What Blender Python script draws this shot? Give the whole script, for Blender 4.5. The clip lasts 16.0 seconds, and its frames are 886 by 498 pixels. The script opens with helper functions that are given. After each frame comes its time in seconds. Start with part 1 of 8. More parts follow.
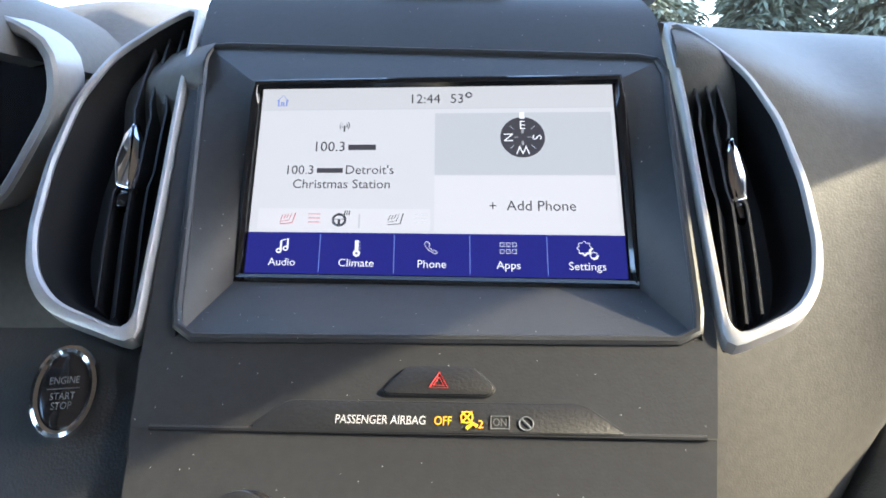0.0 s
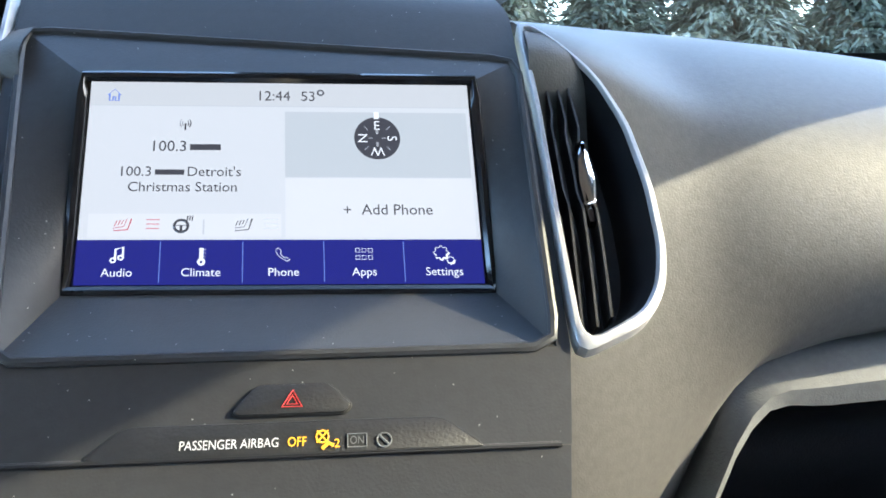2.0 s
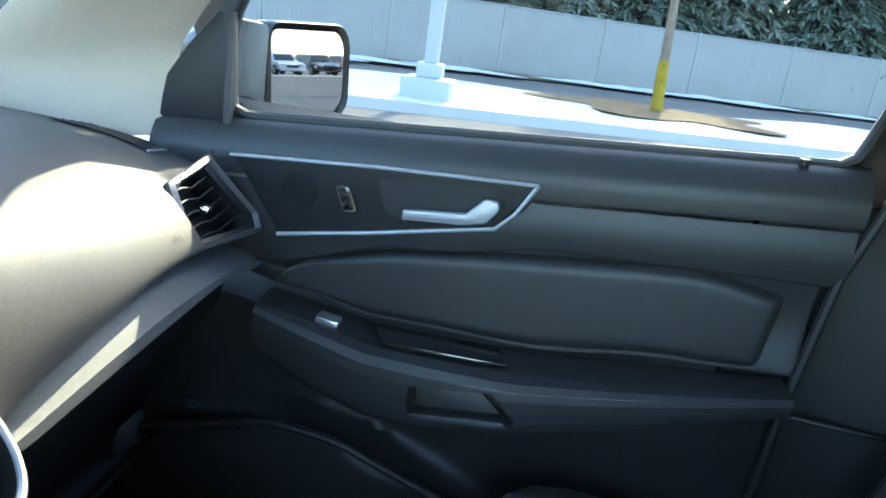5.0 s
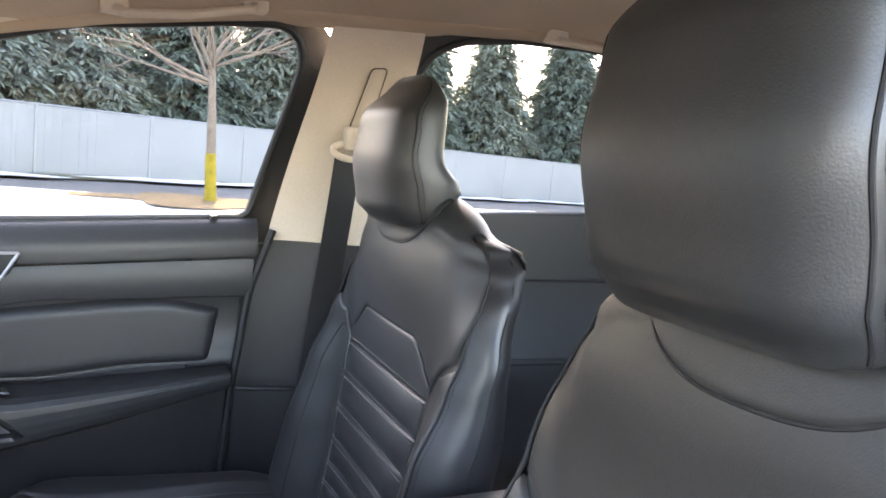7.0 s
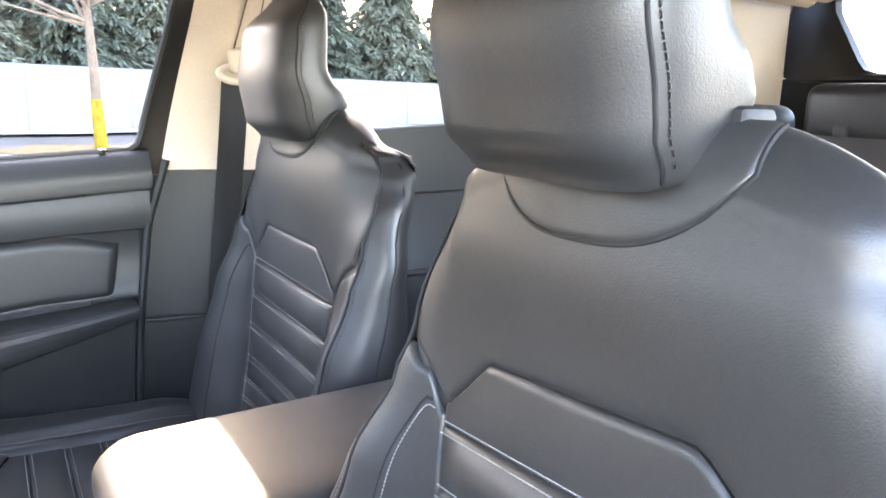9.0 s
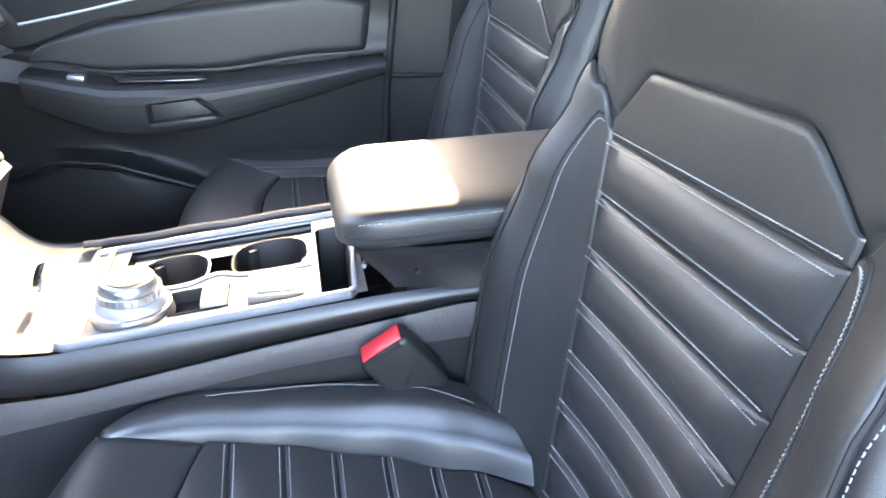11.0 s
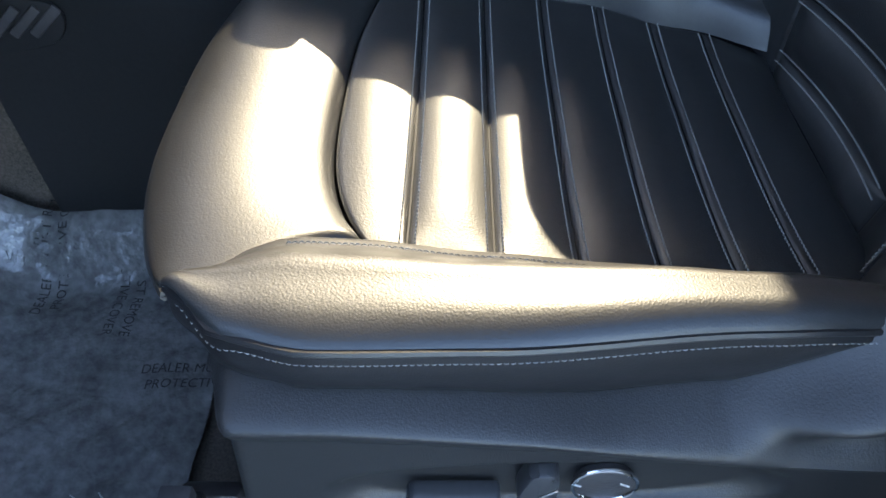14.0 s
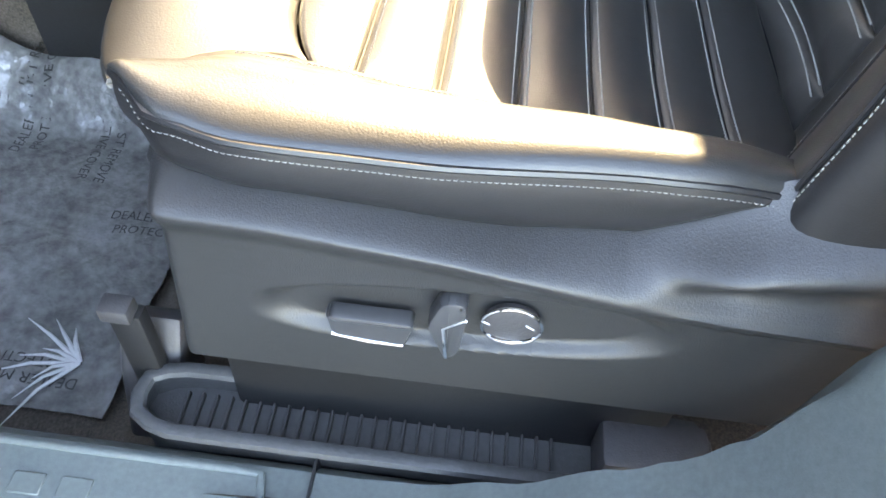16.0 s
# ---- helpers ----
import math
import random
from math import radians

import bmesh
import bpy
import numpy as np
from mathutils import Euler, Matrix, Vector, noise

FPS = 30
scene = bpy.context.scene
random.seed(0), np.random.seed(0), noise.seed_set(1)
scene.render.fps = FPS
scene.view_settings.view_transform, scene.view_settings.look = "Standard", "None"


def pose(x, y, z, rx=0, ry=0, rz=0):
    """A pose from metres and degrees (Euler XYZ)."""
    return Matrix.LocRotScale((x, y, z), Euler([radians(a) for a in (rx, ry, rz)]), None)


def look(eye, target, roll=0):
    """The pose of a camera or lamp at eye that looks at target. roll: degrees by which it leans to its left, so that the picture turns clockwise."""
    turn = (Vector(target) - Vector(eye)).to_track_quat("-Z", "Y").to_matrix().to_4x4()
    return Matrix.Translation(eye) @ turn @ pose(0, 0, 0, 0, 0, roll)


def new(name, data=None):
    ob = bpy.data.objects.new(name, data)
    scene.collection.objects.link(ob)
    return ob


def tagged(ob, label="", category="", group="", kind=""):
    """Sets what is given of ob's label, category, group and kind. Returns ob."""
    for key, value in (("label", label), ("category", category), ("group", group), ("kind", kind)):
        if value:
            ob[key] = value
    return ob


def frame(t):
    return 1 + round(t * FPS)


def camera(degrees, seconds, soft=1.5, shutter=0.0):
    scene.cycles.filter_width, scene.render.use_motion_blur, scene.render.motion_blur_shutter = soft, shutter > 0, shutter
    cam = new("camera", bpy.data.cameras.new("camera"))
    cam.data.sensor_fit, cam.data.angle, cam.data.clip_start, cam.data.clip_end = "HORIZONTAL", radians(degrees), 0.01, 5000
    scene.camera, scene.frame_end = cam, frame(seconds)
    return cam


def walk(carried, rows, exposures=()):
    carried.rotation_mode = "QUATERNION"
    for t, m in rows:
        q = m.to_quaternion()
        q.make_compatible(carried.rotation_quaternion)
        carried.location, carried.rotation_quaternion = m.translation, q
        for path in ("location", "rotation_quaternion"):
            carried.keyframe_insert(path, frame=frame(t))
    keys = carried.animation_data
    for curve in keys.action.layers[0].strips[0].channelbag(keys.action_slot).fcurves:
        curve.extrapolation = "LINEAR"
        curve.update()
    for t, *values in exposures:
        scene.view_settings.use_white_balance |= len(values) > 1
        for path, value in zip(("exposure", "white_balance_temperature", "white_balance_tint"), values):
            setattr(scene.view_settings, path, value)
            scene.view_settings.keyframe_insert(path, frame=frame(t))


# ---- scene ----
cam = camera(60.7, 16.0, soft=1.7)
PATH = [
    (0, (0.041, 0.037, 1.106), (-0.163, 1.997, 0.766), -1.3),
    (0.5, (0.037, 0.042, 1.102), (-0.146, 2.004, 0.757), -0.6),
    (1, (0.032, 0.045, 1.097), (-0.107, 2.009, 0.744), -0.2),
    (1.5, (0.037, 0.044, 1.102), (-0.001, 2.009, 0.731), -0.2),
    (2, (0.043, 0.049, 1.115), (0.206, 2.003, 0.721), -0.2),
    (2.5, (0.049, 0.056, 1.133), (0.575, 1.934, 0.688), -0.5),
    (3, (-0.006, 0.093, 1.19), (1.181, 1.566, 0.54), 2.3),
    (3.5, (-0.06, 0.117, 1.256), (1.475, 1.207, 0.58), 4.3),
    (3.7, (-0.066, 0.118, 1.269), (1.559, 1.059, 0.58), 6.3),
    (5.8, (-0.326, 0.098, 1.286), (1.615, -0.066, 0.833), 5.1),
    (6.4, (-0.511, 0.023, 1.309), (1.399, -0.45, 0.95), 4.6),
    (6.8, (-0.574, -0.019, 1.315), (1.277, -0.717, 1.021), 4.4),
    (7, (-0.609, -0.011, 1.308), (1.2, -0.835, 1.083), 5.5),
    (7.5, (-0.646, -0.015, 1.311), (1.076, -1.015, 1.125), 4.6),
    (8, (-0.657, -0.018, 1.3), (1.027, -1.072, 1.068), 3.4),
    (8.2, (-0.657, -0.022, 1.294), (1.024, -1.074, 1.032), 3.1),
    (10.4, (-0.722, 0.012, 1.268), (0.976, -0.736, 0.522), 1.2),
    (11, (-0.756, -0.045, 1.233), (0.999, -0.399, 0.343), 0.2),
    (11.6, (-0.782, -0.052, 1.209), (0.919, -0.127, 0.16), -3.0),
    (12, (-0.818, -0.009, 1.158), (0.887, -0.097, 0.117), -1.6),
    (12.5, (-0.82, -0.003, 1.103), (0.86, -0.034, 0.017), -1.8),
    (13, (-0.805, 0.001, 1.078), (0.8, 0.021, -0.116), -2.2),
    (13.6, (-0.796, 0.007, 1.057), (0.7, 0.056, -0.27), -1.7),
    (14, (-0.794, 0.006, 1.048), (0.616, 0.072, -0.368), -2.4),
    (14.5, (-0.799, 0.007, 1.033), (0.524, 0.063, -0.466), -0.6),
    (15, (-0.804, 0.007, 1.024), (0.445, 0.052, -0.537), 1.4),
    (15.5, (-0.809, -0.007, 1.016), (0.401, 0.024, -0.576), 3.7),
    (16, (-0.846, -0.035, 1.024), (0.443, 0.023, -0.503), 4.9),
]
walk(cam, [(t, look(eye, target, roll)) for t, eye, target, roll in PATH], exposures=((0.0, 4.37, 6200, 8), (2.0, 4.41, 5950, 5), (2.5, 4.2, 6000, 3), (3.0, 4.2, 5750, -2), (3.5, 3.7, 5500, -9), (5.8, 4.6, 6650, 8), (6.5, 4.8, 7700, 17), (8.2, 5.52, 7900, 23), (10.3, 5.79, 7500, 19), (11.0, 5.67, 7300, 18), (12.0, 5.17, 6950, 14), (12.5, 4.65, 7000, 13), (13.5, 3.82, 6950, 10), (14.5, 3.58, 5900, 15), (15.0, 4.1, 6400, 16), (15.5, 4.85, 7900, 17), (16.0, 5.28, 8400, 14)))

# ---- world, sun, exposure ----
TO_SUN = Vector((1.0, -0.13, 0.53)).normalized()
SUN_EL = math.asin(TO_SUN.z)
SUN_ROT = math.atan2(TO_SUN.x, TO_SUN.y)
world = bpy.data.worlds.new("sky")
scene.world = world
world.use_nodes = True
wn = world.node_tree.nodes
sky = wn.new("ShaderNodeTexSky")
sky.sky_type = "NISHITA"
sky.sun_disc = False
sky.sun_elevation, sky.sun_rotation = SUN_EL, SUN_ROT
sky.dust_density, sky.air_density = 1.5, 1.0
wn["Background"].inputs["Strength"].default_value = 0.15
world.node_tree.links.new(sky.outputs["Color"], wn["Background"].inputs["Color"])
sun = new("sun", bpy.data.lights.new("sun", "SUN"))
sun.data.energy, sun.data.angle, sun.data.color = 0.98, radians(0.53), (1.0, 0.85, 0.57)
sun.matrix_world = look(TO_SUN * 60, (0, 0, 0))


# ---- materials ----
def material(name, color, rough=0.5, metal=0.0, var=0.15, vscale=6.0, fine=220.0, bump=0.0, bscale=400.0,
             kind="noise", spec=0.5, coat=0.0, tint=None, specks=0.0, emit=0.0, sheen=0.0):
    m = bpy.data.materials.new(name)
    m.use_nodes = True
    nt = m.node_tree
    n, link = nt.nodes, nt.links.new
    p = n["Principled BSDF"]
    p.inputs["Roughness"].default_value = rough
    p.inputs["Metallic"].default_value = metal
    p.inputs["Specular IOR Level"].default_value = spec
    p.inputs["Coat Weight"].default_value = coat
    p.inputs["Coat Roughness"].default_value = 0.08
    p.inputs["Sheen Weight"].default_value = sheen
    if emit:
        p.inputs["Emission Color"].default_value = (*color, 1)
        p.inputs["Emission Strength"].default_value = emit
    tc = n.new("ShaderNodeTexCoord")
    big = n.new("ShaderNodeTexNoise")
    big.inputs["Scale"].default_value, big.inputs["Detail"].default_value = vscale, 4.0
    small = n.new("ShaderNodeTexNoise")
    small.inputs["Scale"].default_value, small.inputs["Detail"].default_value = fine, 2.0
    link(tc.outputs["Object"], big.inputs["Vector"])
    link(tc.outputs["Object"], small.inputs["Vector"])
    add = n.new("ShaderNodeMath")
    add.operation = "ADD"
    link(big.outputs["Fac"], add.inputs[0])
    link(small.outputs["Fac"], add.inputs[1])
    half = n.new("ShaderNodeMath")
    half.operation = "MULTIPLY"
    half.inputs[1].default_value = 0.5
    link(add.outputs[0], half.inputs[0])
    ramp = n.new("ShaderNodeValToRGB")
    ramp.color_ramp.elements[0].position, ramp.color_ramp.elements[1].position = 0.35, 0.65
    other = tint or color
    ramp.color_ramp.elements[0].color = (*[c * (1 - var) for c in color], 1)
    ramp.color_ramp.elements[1].color = (*[min(1, c * (1 + var)) for c in other], 1)
    link(half.outputs[0], ramp.inputs["Fac"])
    colour = ramp.outputs["Color"]
    if specks:
        vor = n.new("ShaderNodeTexVoronoi")
        vor.inputs["Scale"].default_value = 260.0
        link(tc.outputs["Object"], vor.inputs["Vector"])
        lt = n.new("ShaderNodeMath")
        lt.operation = "LESS_THAN"
        lt.inputs[1].default_value = 0.07
        link(vor.outputs["Distance"], lt.inputs[0])
        sep = n.new("ShaderNodeSeparateColor")
        link(vor.outputs["Color"], sep.inputs["Color"])
        pick = n.new("ShaderNodeMath")
        pick.operation = "LESS_THAN"
        pick.inputs[1].default_value = specks
        link(sep.outputs["Red"], pick.inputs[0])
        both = n.new("ShaderNodeMath")
        both.operation = "MULTIPLY"
        link(lt.outputs[0], both.inputs[0])
        link(pick.outputs[0], both.inputs[1])
        mix = n.new("ShaderNodeMix")
        mix.data_type = "RGBA"
        link(both.outputs[0], mix.inputs["Factor"])
        link(colour, mix.inputs["A"])
        mix.inputs["B"].default_value = (0.32, 0.32, 0.30, 1)
        colour = mix.outputs["Result"]
    link(colour, p.inputs["Base Color"])
    rr = n.new("ShaderNodeMapRange")
    rr.inputs["To Min"].default_value, rr.inputs["To Max"].default_value = max(0.02, rough - 0.07), min(1, rough + 0.07)
    link(big.outputs["Fac"], rr.inputs["Value"])
    link(rr.outputs["Result"], p.inputs["Roughness"])
    if bump:
        if kind == "voronoi":
            tex = n.new("ShaderNodeTexVoronoi")
            tex.feature = "SMOOTH_F1"
            out = tex.outputs["Distance"]
        else:
            tex = n.new("ShaderNodeTexNoise")
            tex.inputs["Detail"].default_value = 3.0
            out = tex.outputs["Fac"]
        tex.inputs["Scale"].default_value = bscale
        link(tc.outputs["Object"], tex.inputs["Vector"])
        b = n.new("ShaderNodeBump")
        b.inputs["Strength"].default_value = min(1.0, bump)
        b.inputs["Distance"].default_value = 0.7 / bscale
        if kind == "voronoi":
            b.invert = True
        link(out, b.inputs["Height"])
        link(b.outputs["Normal"], p.inputs["Normal"])
    return m


def glass_material(name, tint, gloss=1.0):
    m = bpy.data.materials.new(name)
    m.use_nodes = True
    nt = m.node_tree
    n, link = nt.nodes, nt.links.new
    n.remove(n["Principled BSDF"])
    tr = n.new("ShaderNodeBsdfTransparent")
    tr.inputs["Color"].default_value = (*tint, 1)
    gl = n.new("ShaderNodeBsdfGlossy")
    gl.inputs["Roughness"].default_value = 0.01
    fr = n.new("ShaderNodeFresnel")
    fr.inputs["IOR"].default_value = 1.45
    mx = n.new("ShaderNodeMixShader")
    link(fr.outputs["Fac"], mx.inputs["Fac"])
    link(tr.outputs[0], mx.inputs[1])
    link(gl.outputs[0], mx.inputs[2])
    link(mx.outputs[0], n["Material Output"].inputs["Surface"])
    return m


def glow_material(name, color, strength=1.0):
    m = bpy.data.materials.new(name)
    m.use_nodes = True
    p = m.node_tree.nodes["Principled BSDF"]
    p.inputs["Base Color"].default_value = (*[c * 0.05 for c in color], 1)
    p.inputs["Roughness"].default_value = 0.12
    p.inputs["Emission Color"].default_value = (*color, 1)
    p.inputs["Emission Strength"].default_value = strength
    return m


LEATHER = material("black_leather", (0.021, 0.0213, 0.0215), 0.42, var=0.15, bump=0.16, bscale=980, kind="voronoi", spec=0.66)
LEATHER_SIDE = material("black_vinyl", (0.013, 0.0125, 0.0135), 0.41, var=0.15, bump=0.14, bscale=1100, kind="voronoi", spec=0.6)
DECK_SILVER = material("satin_silver_plastic", (0.125, 0.125, 0.123), 0.38, metal=0.35, var=0.06, bump=0.15, bscale=900)
THREAD = material("grey_thread", (0.21, 0.21, 0.20), 0.7, var=0.2)
SEAM = material("dark_seam", (0.006, 0.006, 0.007), 0.7)
SOFT_DASH = material("grey_dash_vinyl", (0.084, 0.081, 0.077), 0.50, var=0.12, bump=0.17, bscale=1000, kind="voronoi", spec=0.28)
SWITCH = material("silvery_switch_plastic", (0.050, 0.050, 0.053), 0.32, metal=0.1, var=0.08)
FASCIA = material("charcoal_fascia_plastic", (0.027, 0.0277, 0.0295), 0.38, var=0.12, bump=0.14, bscale=900, specks=0.30, spec=0.42)
DOOR_VINYL = material("black_door_vinyl", (0.020, 0.0205, 0.0215), 0.46, var=0.15, bump=0.2, bscale=1000, kind="voronoi", spec=0.5)
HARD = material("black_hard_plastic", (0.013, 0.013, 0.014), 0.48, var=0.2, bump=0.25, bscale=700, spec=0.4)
GREY_PLASTIC = material("grey_trim_plastic", (0.050, 0.047, 0.049), 0.50, var=0.12, bump=0.3, bscale=600, spec=0.4)
# glove box lip: sunlight is put into this paler grey
LIP_PLASTIC = material("sunlit_grey_lip_plastic", (0.125, 0.130, 0.134), 0.50, var=0.12, bump=0.25, bscale=800, spec=0.4)
SEAT_PLASTIC = material("dark_grey_seat_plastic", (0.024, 0.0237, 0.0243), 0.46, var=0.15, bump=0.38, bscale=900, spec=0.55)
GLOSS_BLACK = material("gloss_black_plastic", (0.008, 0.008, 0.009), 0.10, var=0.1, coat=0.3)
BEZEL = material("matt_black_vent_plastic", (0.006, 0.006, 0.007), 0.6, var=0.1, spec=0.12)
DARK_THREAD = material("black_thread", (0.020, 0.020, 0.021), 0.6, var=0.2)
VOID = material("vent_black", (0.006, 0.006, 0.007), 0.6)
SILVER = material("satin_silver", (0.36, 0.36, 0.37), 0.38, metal=0.45, var=0.05)
CHROME = material("chrome", (0.80, 0.80, 0.82), 0.08, metal=1.0, var=0.03)
STEEL = material("brushed_steel", (0.50, 0.50, 0.52), 0.30, metal=0.9, var=0.08)
HEADLINER = material("beige_headliner", (0.43, 0.32, 0.23), 0.95, var=0.06, fine=500, bump=0.3, bscale=900, sheen=0.2)
PILLAR = material("beige_pillar_trim", (0.58, 0.49, 0.40), 0.75, var=0.05, bump=0.25, bscale=700)
RUBBER = material("black_rubber", (0.010, 0.012, 0.013), 0.6, var=0.2)
BELT = material("black_webbing", (0.012, 0.012, 0.013), 0.7, var=0.3, fine=900, bump=0.5, bscale=1200)
CARPET = material("dark_brown_carpet", (0.085, 0.070, 0.058), 0.97, var=0.5, fine=350, bump=0.9, bscale=500)
BUCKLE_RED = material("red_release_plastic", (0.75, 0.03, 0.04), 0.35, var=0.05)
# mirror housing paint, its shade put into the colour, darker than the body
MIRROR_SHELL = material("shaded_mirror_shell", (0.040, 0.045, 0.050), 0.35, var=0.08, coat=0.3)
TRAY = material("scuffed_black_tray_plastic", (0.045, 0.0455, 0.047), 0.5, var=0.25, bump=0.3, bscale=600)
FILM = material("clear_film_over_grey_mat", (0.17, 0.168, 0.166), 0.17, var=0.35, vscale=14, fine=90, bump=0.55, bscale=38, coat=0.5)
CREASE = material("shiny_film_crease", (0.55, 0.55, 0.55), 0.12, var=0.1, coat=1.0)
INK = material("black_print", (0.012, 0.012, 0.012), 0.5)
WHITE_PRINT = material("white_print", (0.50, 0.50, 0.50), 0.5, var=0.05)
GREY_PRINT = material("grey_print", (0.12, 0.125, 0.13), 0.5, var=0.05)
PAINT_CAR = material("grey_body_paint", (0.20, 0.205, 0.21), 0.25, var=0.05, coat=0.6)
SHELL_PAINT = material("dark_grey_green_sill_plastic", (0.11, 0.127, 0.122), 0.40, var=0.15, bump=0.2, bscale=700)
PEDAL = material("ribbed_aluminium", (0.45, 0.47, 0.48), 0.35, metal=0.6, var=0.1)
GLASS = glass_material("window_glass", (0.345, 0.35, 0.345))
SCREEN_GLASS = glass_material("windscreen_glass", (0.50, 0.505, 0.50))
REAR_GLASS = glass_material("tinted_rear_glass", (0.50, 0.53, 0.54))
MIRROR = material("mirror_glass", (0.40, 0.41, 0.42), 0.01, metal=1.0, var=0.0)
MIRROR.node_tree.nodes["Principled BSDF"].inputs["Roughness"].default_value = 0.01
for l_ in list(MIRROR.node_tree.links):
    if l_.to_socket.name == "Roughness":
        MIRROR.node_tree.links.remove(l_)

SNOW = material("old_snow", (0.60, 0.61, 0.63), 0.75, var=0.06, vscale=1.2, fine=30, bump=0.5, bscale=9)
ASPHALT = material("worn_asphalt", (0.13, 0.124, 0.115), 0.9, var=0.3, vscale=0.5, fine=60, bump=0.5, bscale=90)
CONCRETE = material("pale_concrete", (0.42, 0.40, 0.36), 0.85, var=0.12, vscale=1.5, fine=60, bump=0.3, bscale=60)
WHITE_PAINT = material("white_painted_concrete", (0.46, 0.47, 0.48), 0.6, var=0.06, vscale=3, fine=40, bump=0.2, bscale=40)
MULCH = material("brown_leaf_litter", (0.20, 0.13, 0.06), 0.95, var=0.5, vscale=5, fine=40, bump=0.9, bscale=30)
GRASS = material("dormant_grass", (0.16, 0.13, 0.07), 0.95, var=0.4, vscale=2, fine=60, bump=0.7, bscale=60)
FENCE_MAT = material("pale_grey_fence_slat", (0.31, 0.305, 0.30), 0.6, var=0.08, vscale=0.7, fine=20)
FENCE_POST = material("galvanised_post", (0.34, 0.34, 0.34), 0.5, metal=0.4, var=0.1)
BARK = material("grey_brown_bark", (0.22, 0.17, 0.13), 0.9, var=0.3, vscale=4, fine=40, bump=0.8, bscale=40)
LICHEN = material("yellow_green_trunk_bark", (0.33, 0.24, 0.02), 0.9, var=0.35, vscale=5, fine=40, bump=0.8, bscale=40)
NEEDLES = material("blue_green_needles", (0.185, 0.210, 0.165), 0.8, var=0.35, vscale=0.8, fine=6, tint=(0.25, 0.27, 0.21))
NEEDLES_DARK = material("dark_green_needles", (0.150, 0.180, 0.140), 0.8, var=0.40, vscale=0.8, fine=6)
SIDING = material("pale_building_panel", (0.62, 0.62, 0.60), 0.7, var=0.05, vscale=0.4, fine=8)
CAR_WHITE = material("white_car_paint", (0.70, 0.71, 0.73), 0.25, var=0.03, coat=0.5)
CAR_BLACK = material("black_car_paint", (0.02, 0.02, 0.025), 0.25, var=0.05, coat=0.5)
CAR_PINK = material("faded_red_car_paint", (0.42, 0.13, 0.14), 0.3, var=0.05, coat=0.4)
CAR_SILVER = material("silver_car_paint", (0.38, 0.39, 0.41), 0.3, metal=0.4, var=0.05, coat=0.4)
CAR_GLASS = material("dark_car_glass", (0.02, 0.025, 0.03), 0.06, var=0.05)
TYRE = material("tyre_rubber", (0.02, 0.02, 0.02), 0.85, var=0.2)

# the lit screen, dim beside the daylight
SCREEN = 0.060
UI_GREY = glow_material("screen_light_grey", (0.62, 0.62, 0.66), SCREEN)
UI_STRIP = glow_material("screen_top_strip", (0.56, 0.56, 0.59), SCREEN)
UI_CARD = glow_material("screen_dim_card", (0.50, 0.52, 0.56), SCREEN)
UI_PALE = glow_material("screen_pale_card", (0.68, 0.67, 0.71), SCREEN)
UI_BLUE = glow_material("screen_blue_bar", (0.020, 0.022, 0.20), SCREEN)
UI_WHITE = glow_material("screen_white", (0.85, 0.85, 0.90), SCREEN)
UI_DARK = glow_material("screen_dark_text", (0.06, 0.06, 0.075), SCREEN)
UI_RED = glow_material("screen_red", (0.50, 0.012, 0.05), SCREEN)
UI_MID = glow_material("screen_mid_grey", (0.33, 0.33, 0.36), SCREEN)
UI_ICON = glow_material("screen_icon_blue", (0.16, 0.24, 0.62), SCREEN)
AMBER = glow_material("amber_lamp", (0.95, 0.42, 0.03), 0.16)
RED_LAMP = material("red_triangle_print", (0.60, 0.06, 0.06), 0.4, var=0.05)


# ---- mesh helpers ----
def thing(name, label, category, origin=(0, 0, 0), group="", kind=""):
    ob = new(name)
    ob.location = origin
    ob.empty_display_size = 0.05
    return tagged(ob, label, category, group, kind)


def finish(bm, name, mat_, smooth=True, flat_angle=0.7):
    bmesh.ops.recalc_face_normals(bm, faces=bm.faces)
    me = bpy.data.meshes.new(name)
    for f in bm.faces:
        f.smooth = smooth
    if smooth:
        for e in bm.edges:
            if len(e.link_faces) == 2 and e.calc_face_angle(0) > flat_angle:
                e.smooth = False
    bm.to_mesh(me)
    bm.free()
    me.materials.append(mat_)
    return me


def part(name, bm, mat_, parent, label="", smooth=True):
    """One mesh under a thing or a part. The bmesh is in world metres; its thing's origin is taken off."""
    root = parent
    while root.parent:
        root = root.parent
    o = Vector(root.location)
    if o.length:
        bmesh.ops.translate(bm, verts=bm.verts, vec=-o)
    ob = new(name, finish(bm, name, mat_, smooth))
    ob.parent = parent
    if label:
        ob["label"] = label
    return ob


def solid(name, bm, mat_, label, category="", group="", kind="", smooth=True):
    """A thing of one mesh."""
    return tagged(new(name, finish(bm, name, mat_, smooth)), label, category, group, kind)


def smooth01(t):
    t = max(0.0, min(1.0, t))
    return t * t * (3 - 2 * t)


def interp(x, pts):
    if x <= pts[0][0]:
        return pts[0][1]
    for (a, b), (c, d) in zip(pts, pts[1:]):
        if x <= c:
            return b + (d - b) * (x - a) / (c - a)
    return pts[-1][1]


def ease(x, pts):
    """Like interp, but with soft knees."""
    if x <= pts[0][0]:
        return pts[0][1]
    for (a, b), (c, d) in zip(pts, pts[1:]):
        if x <= c:
            return b + (d - b) * smooth01((x - a) / (c - a))
    return pts[-1][1]


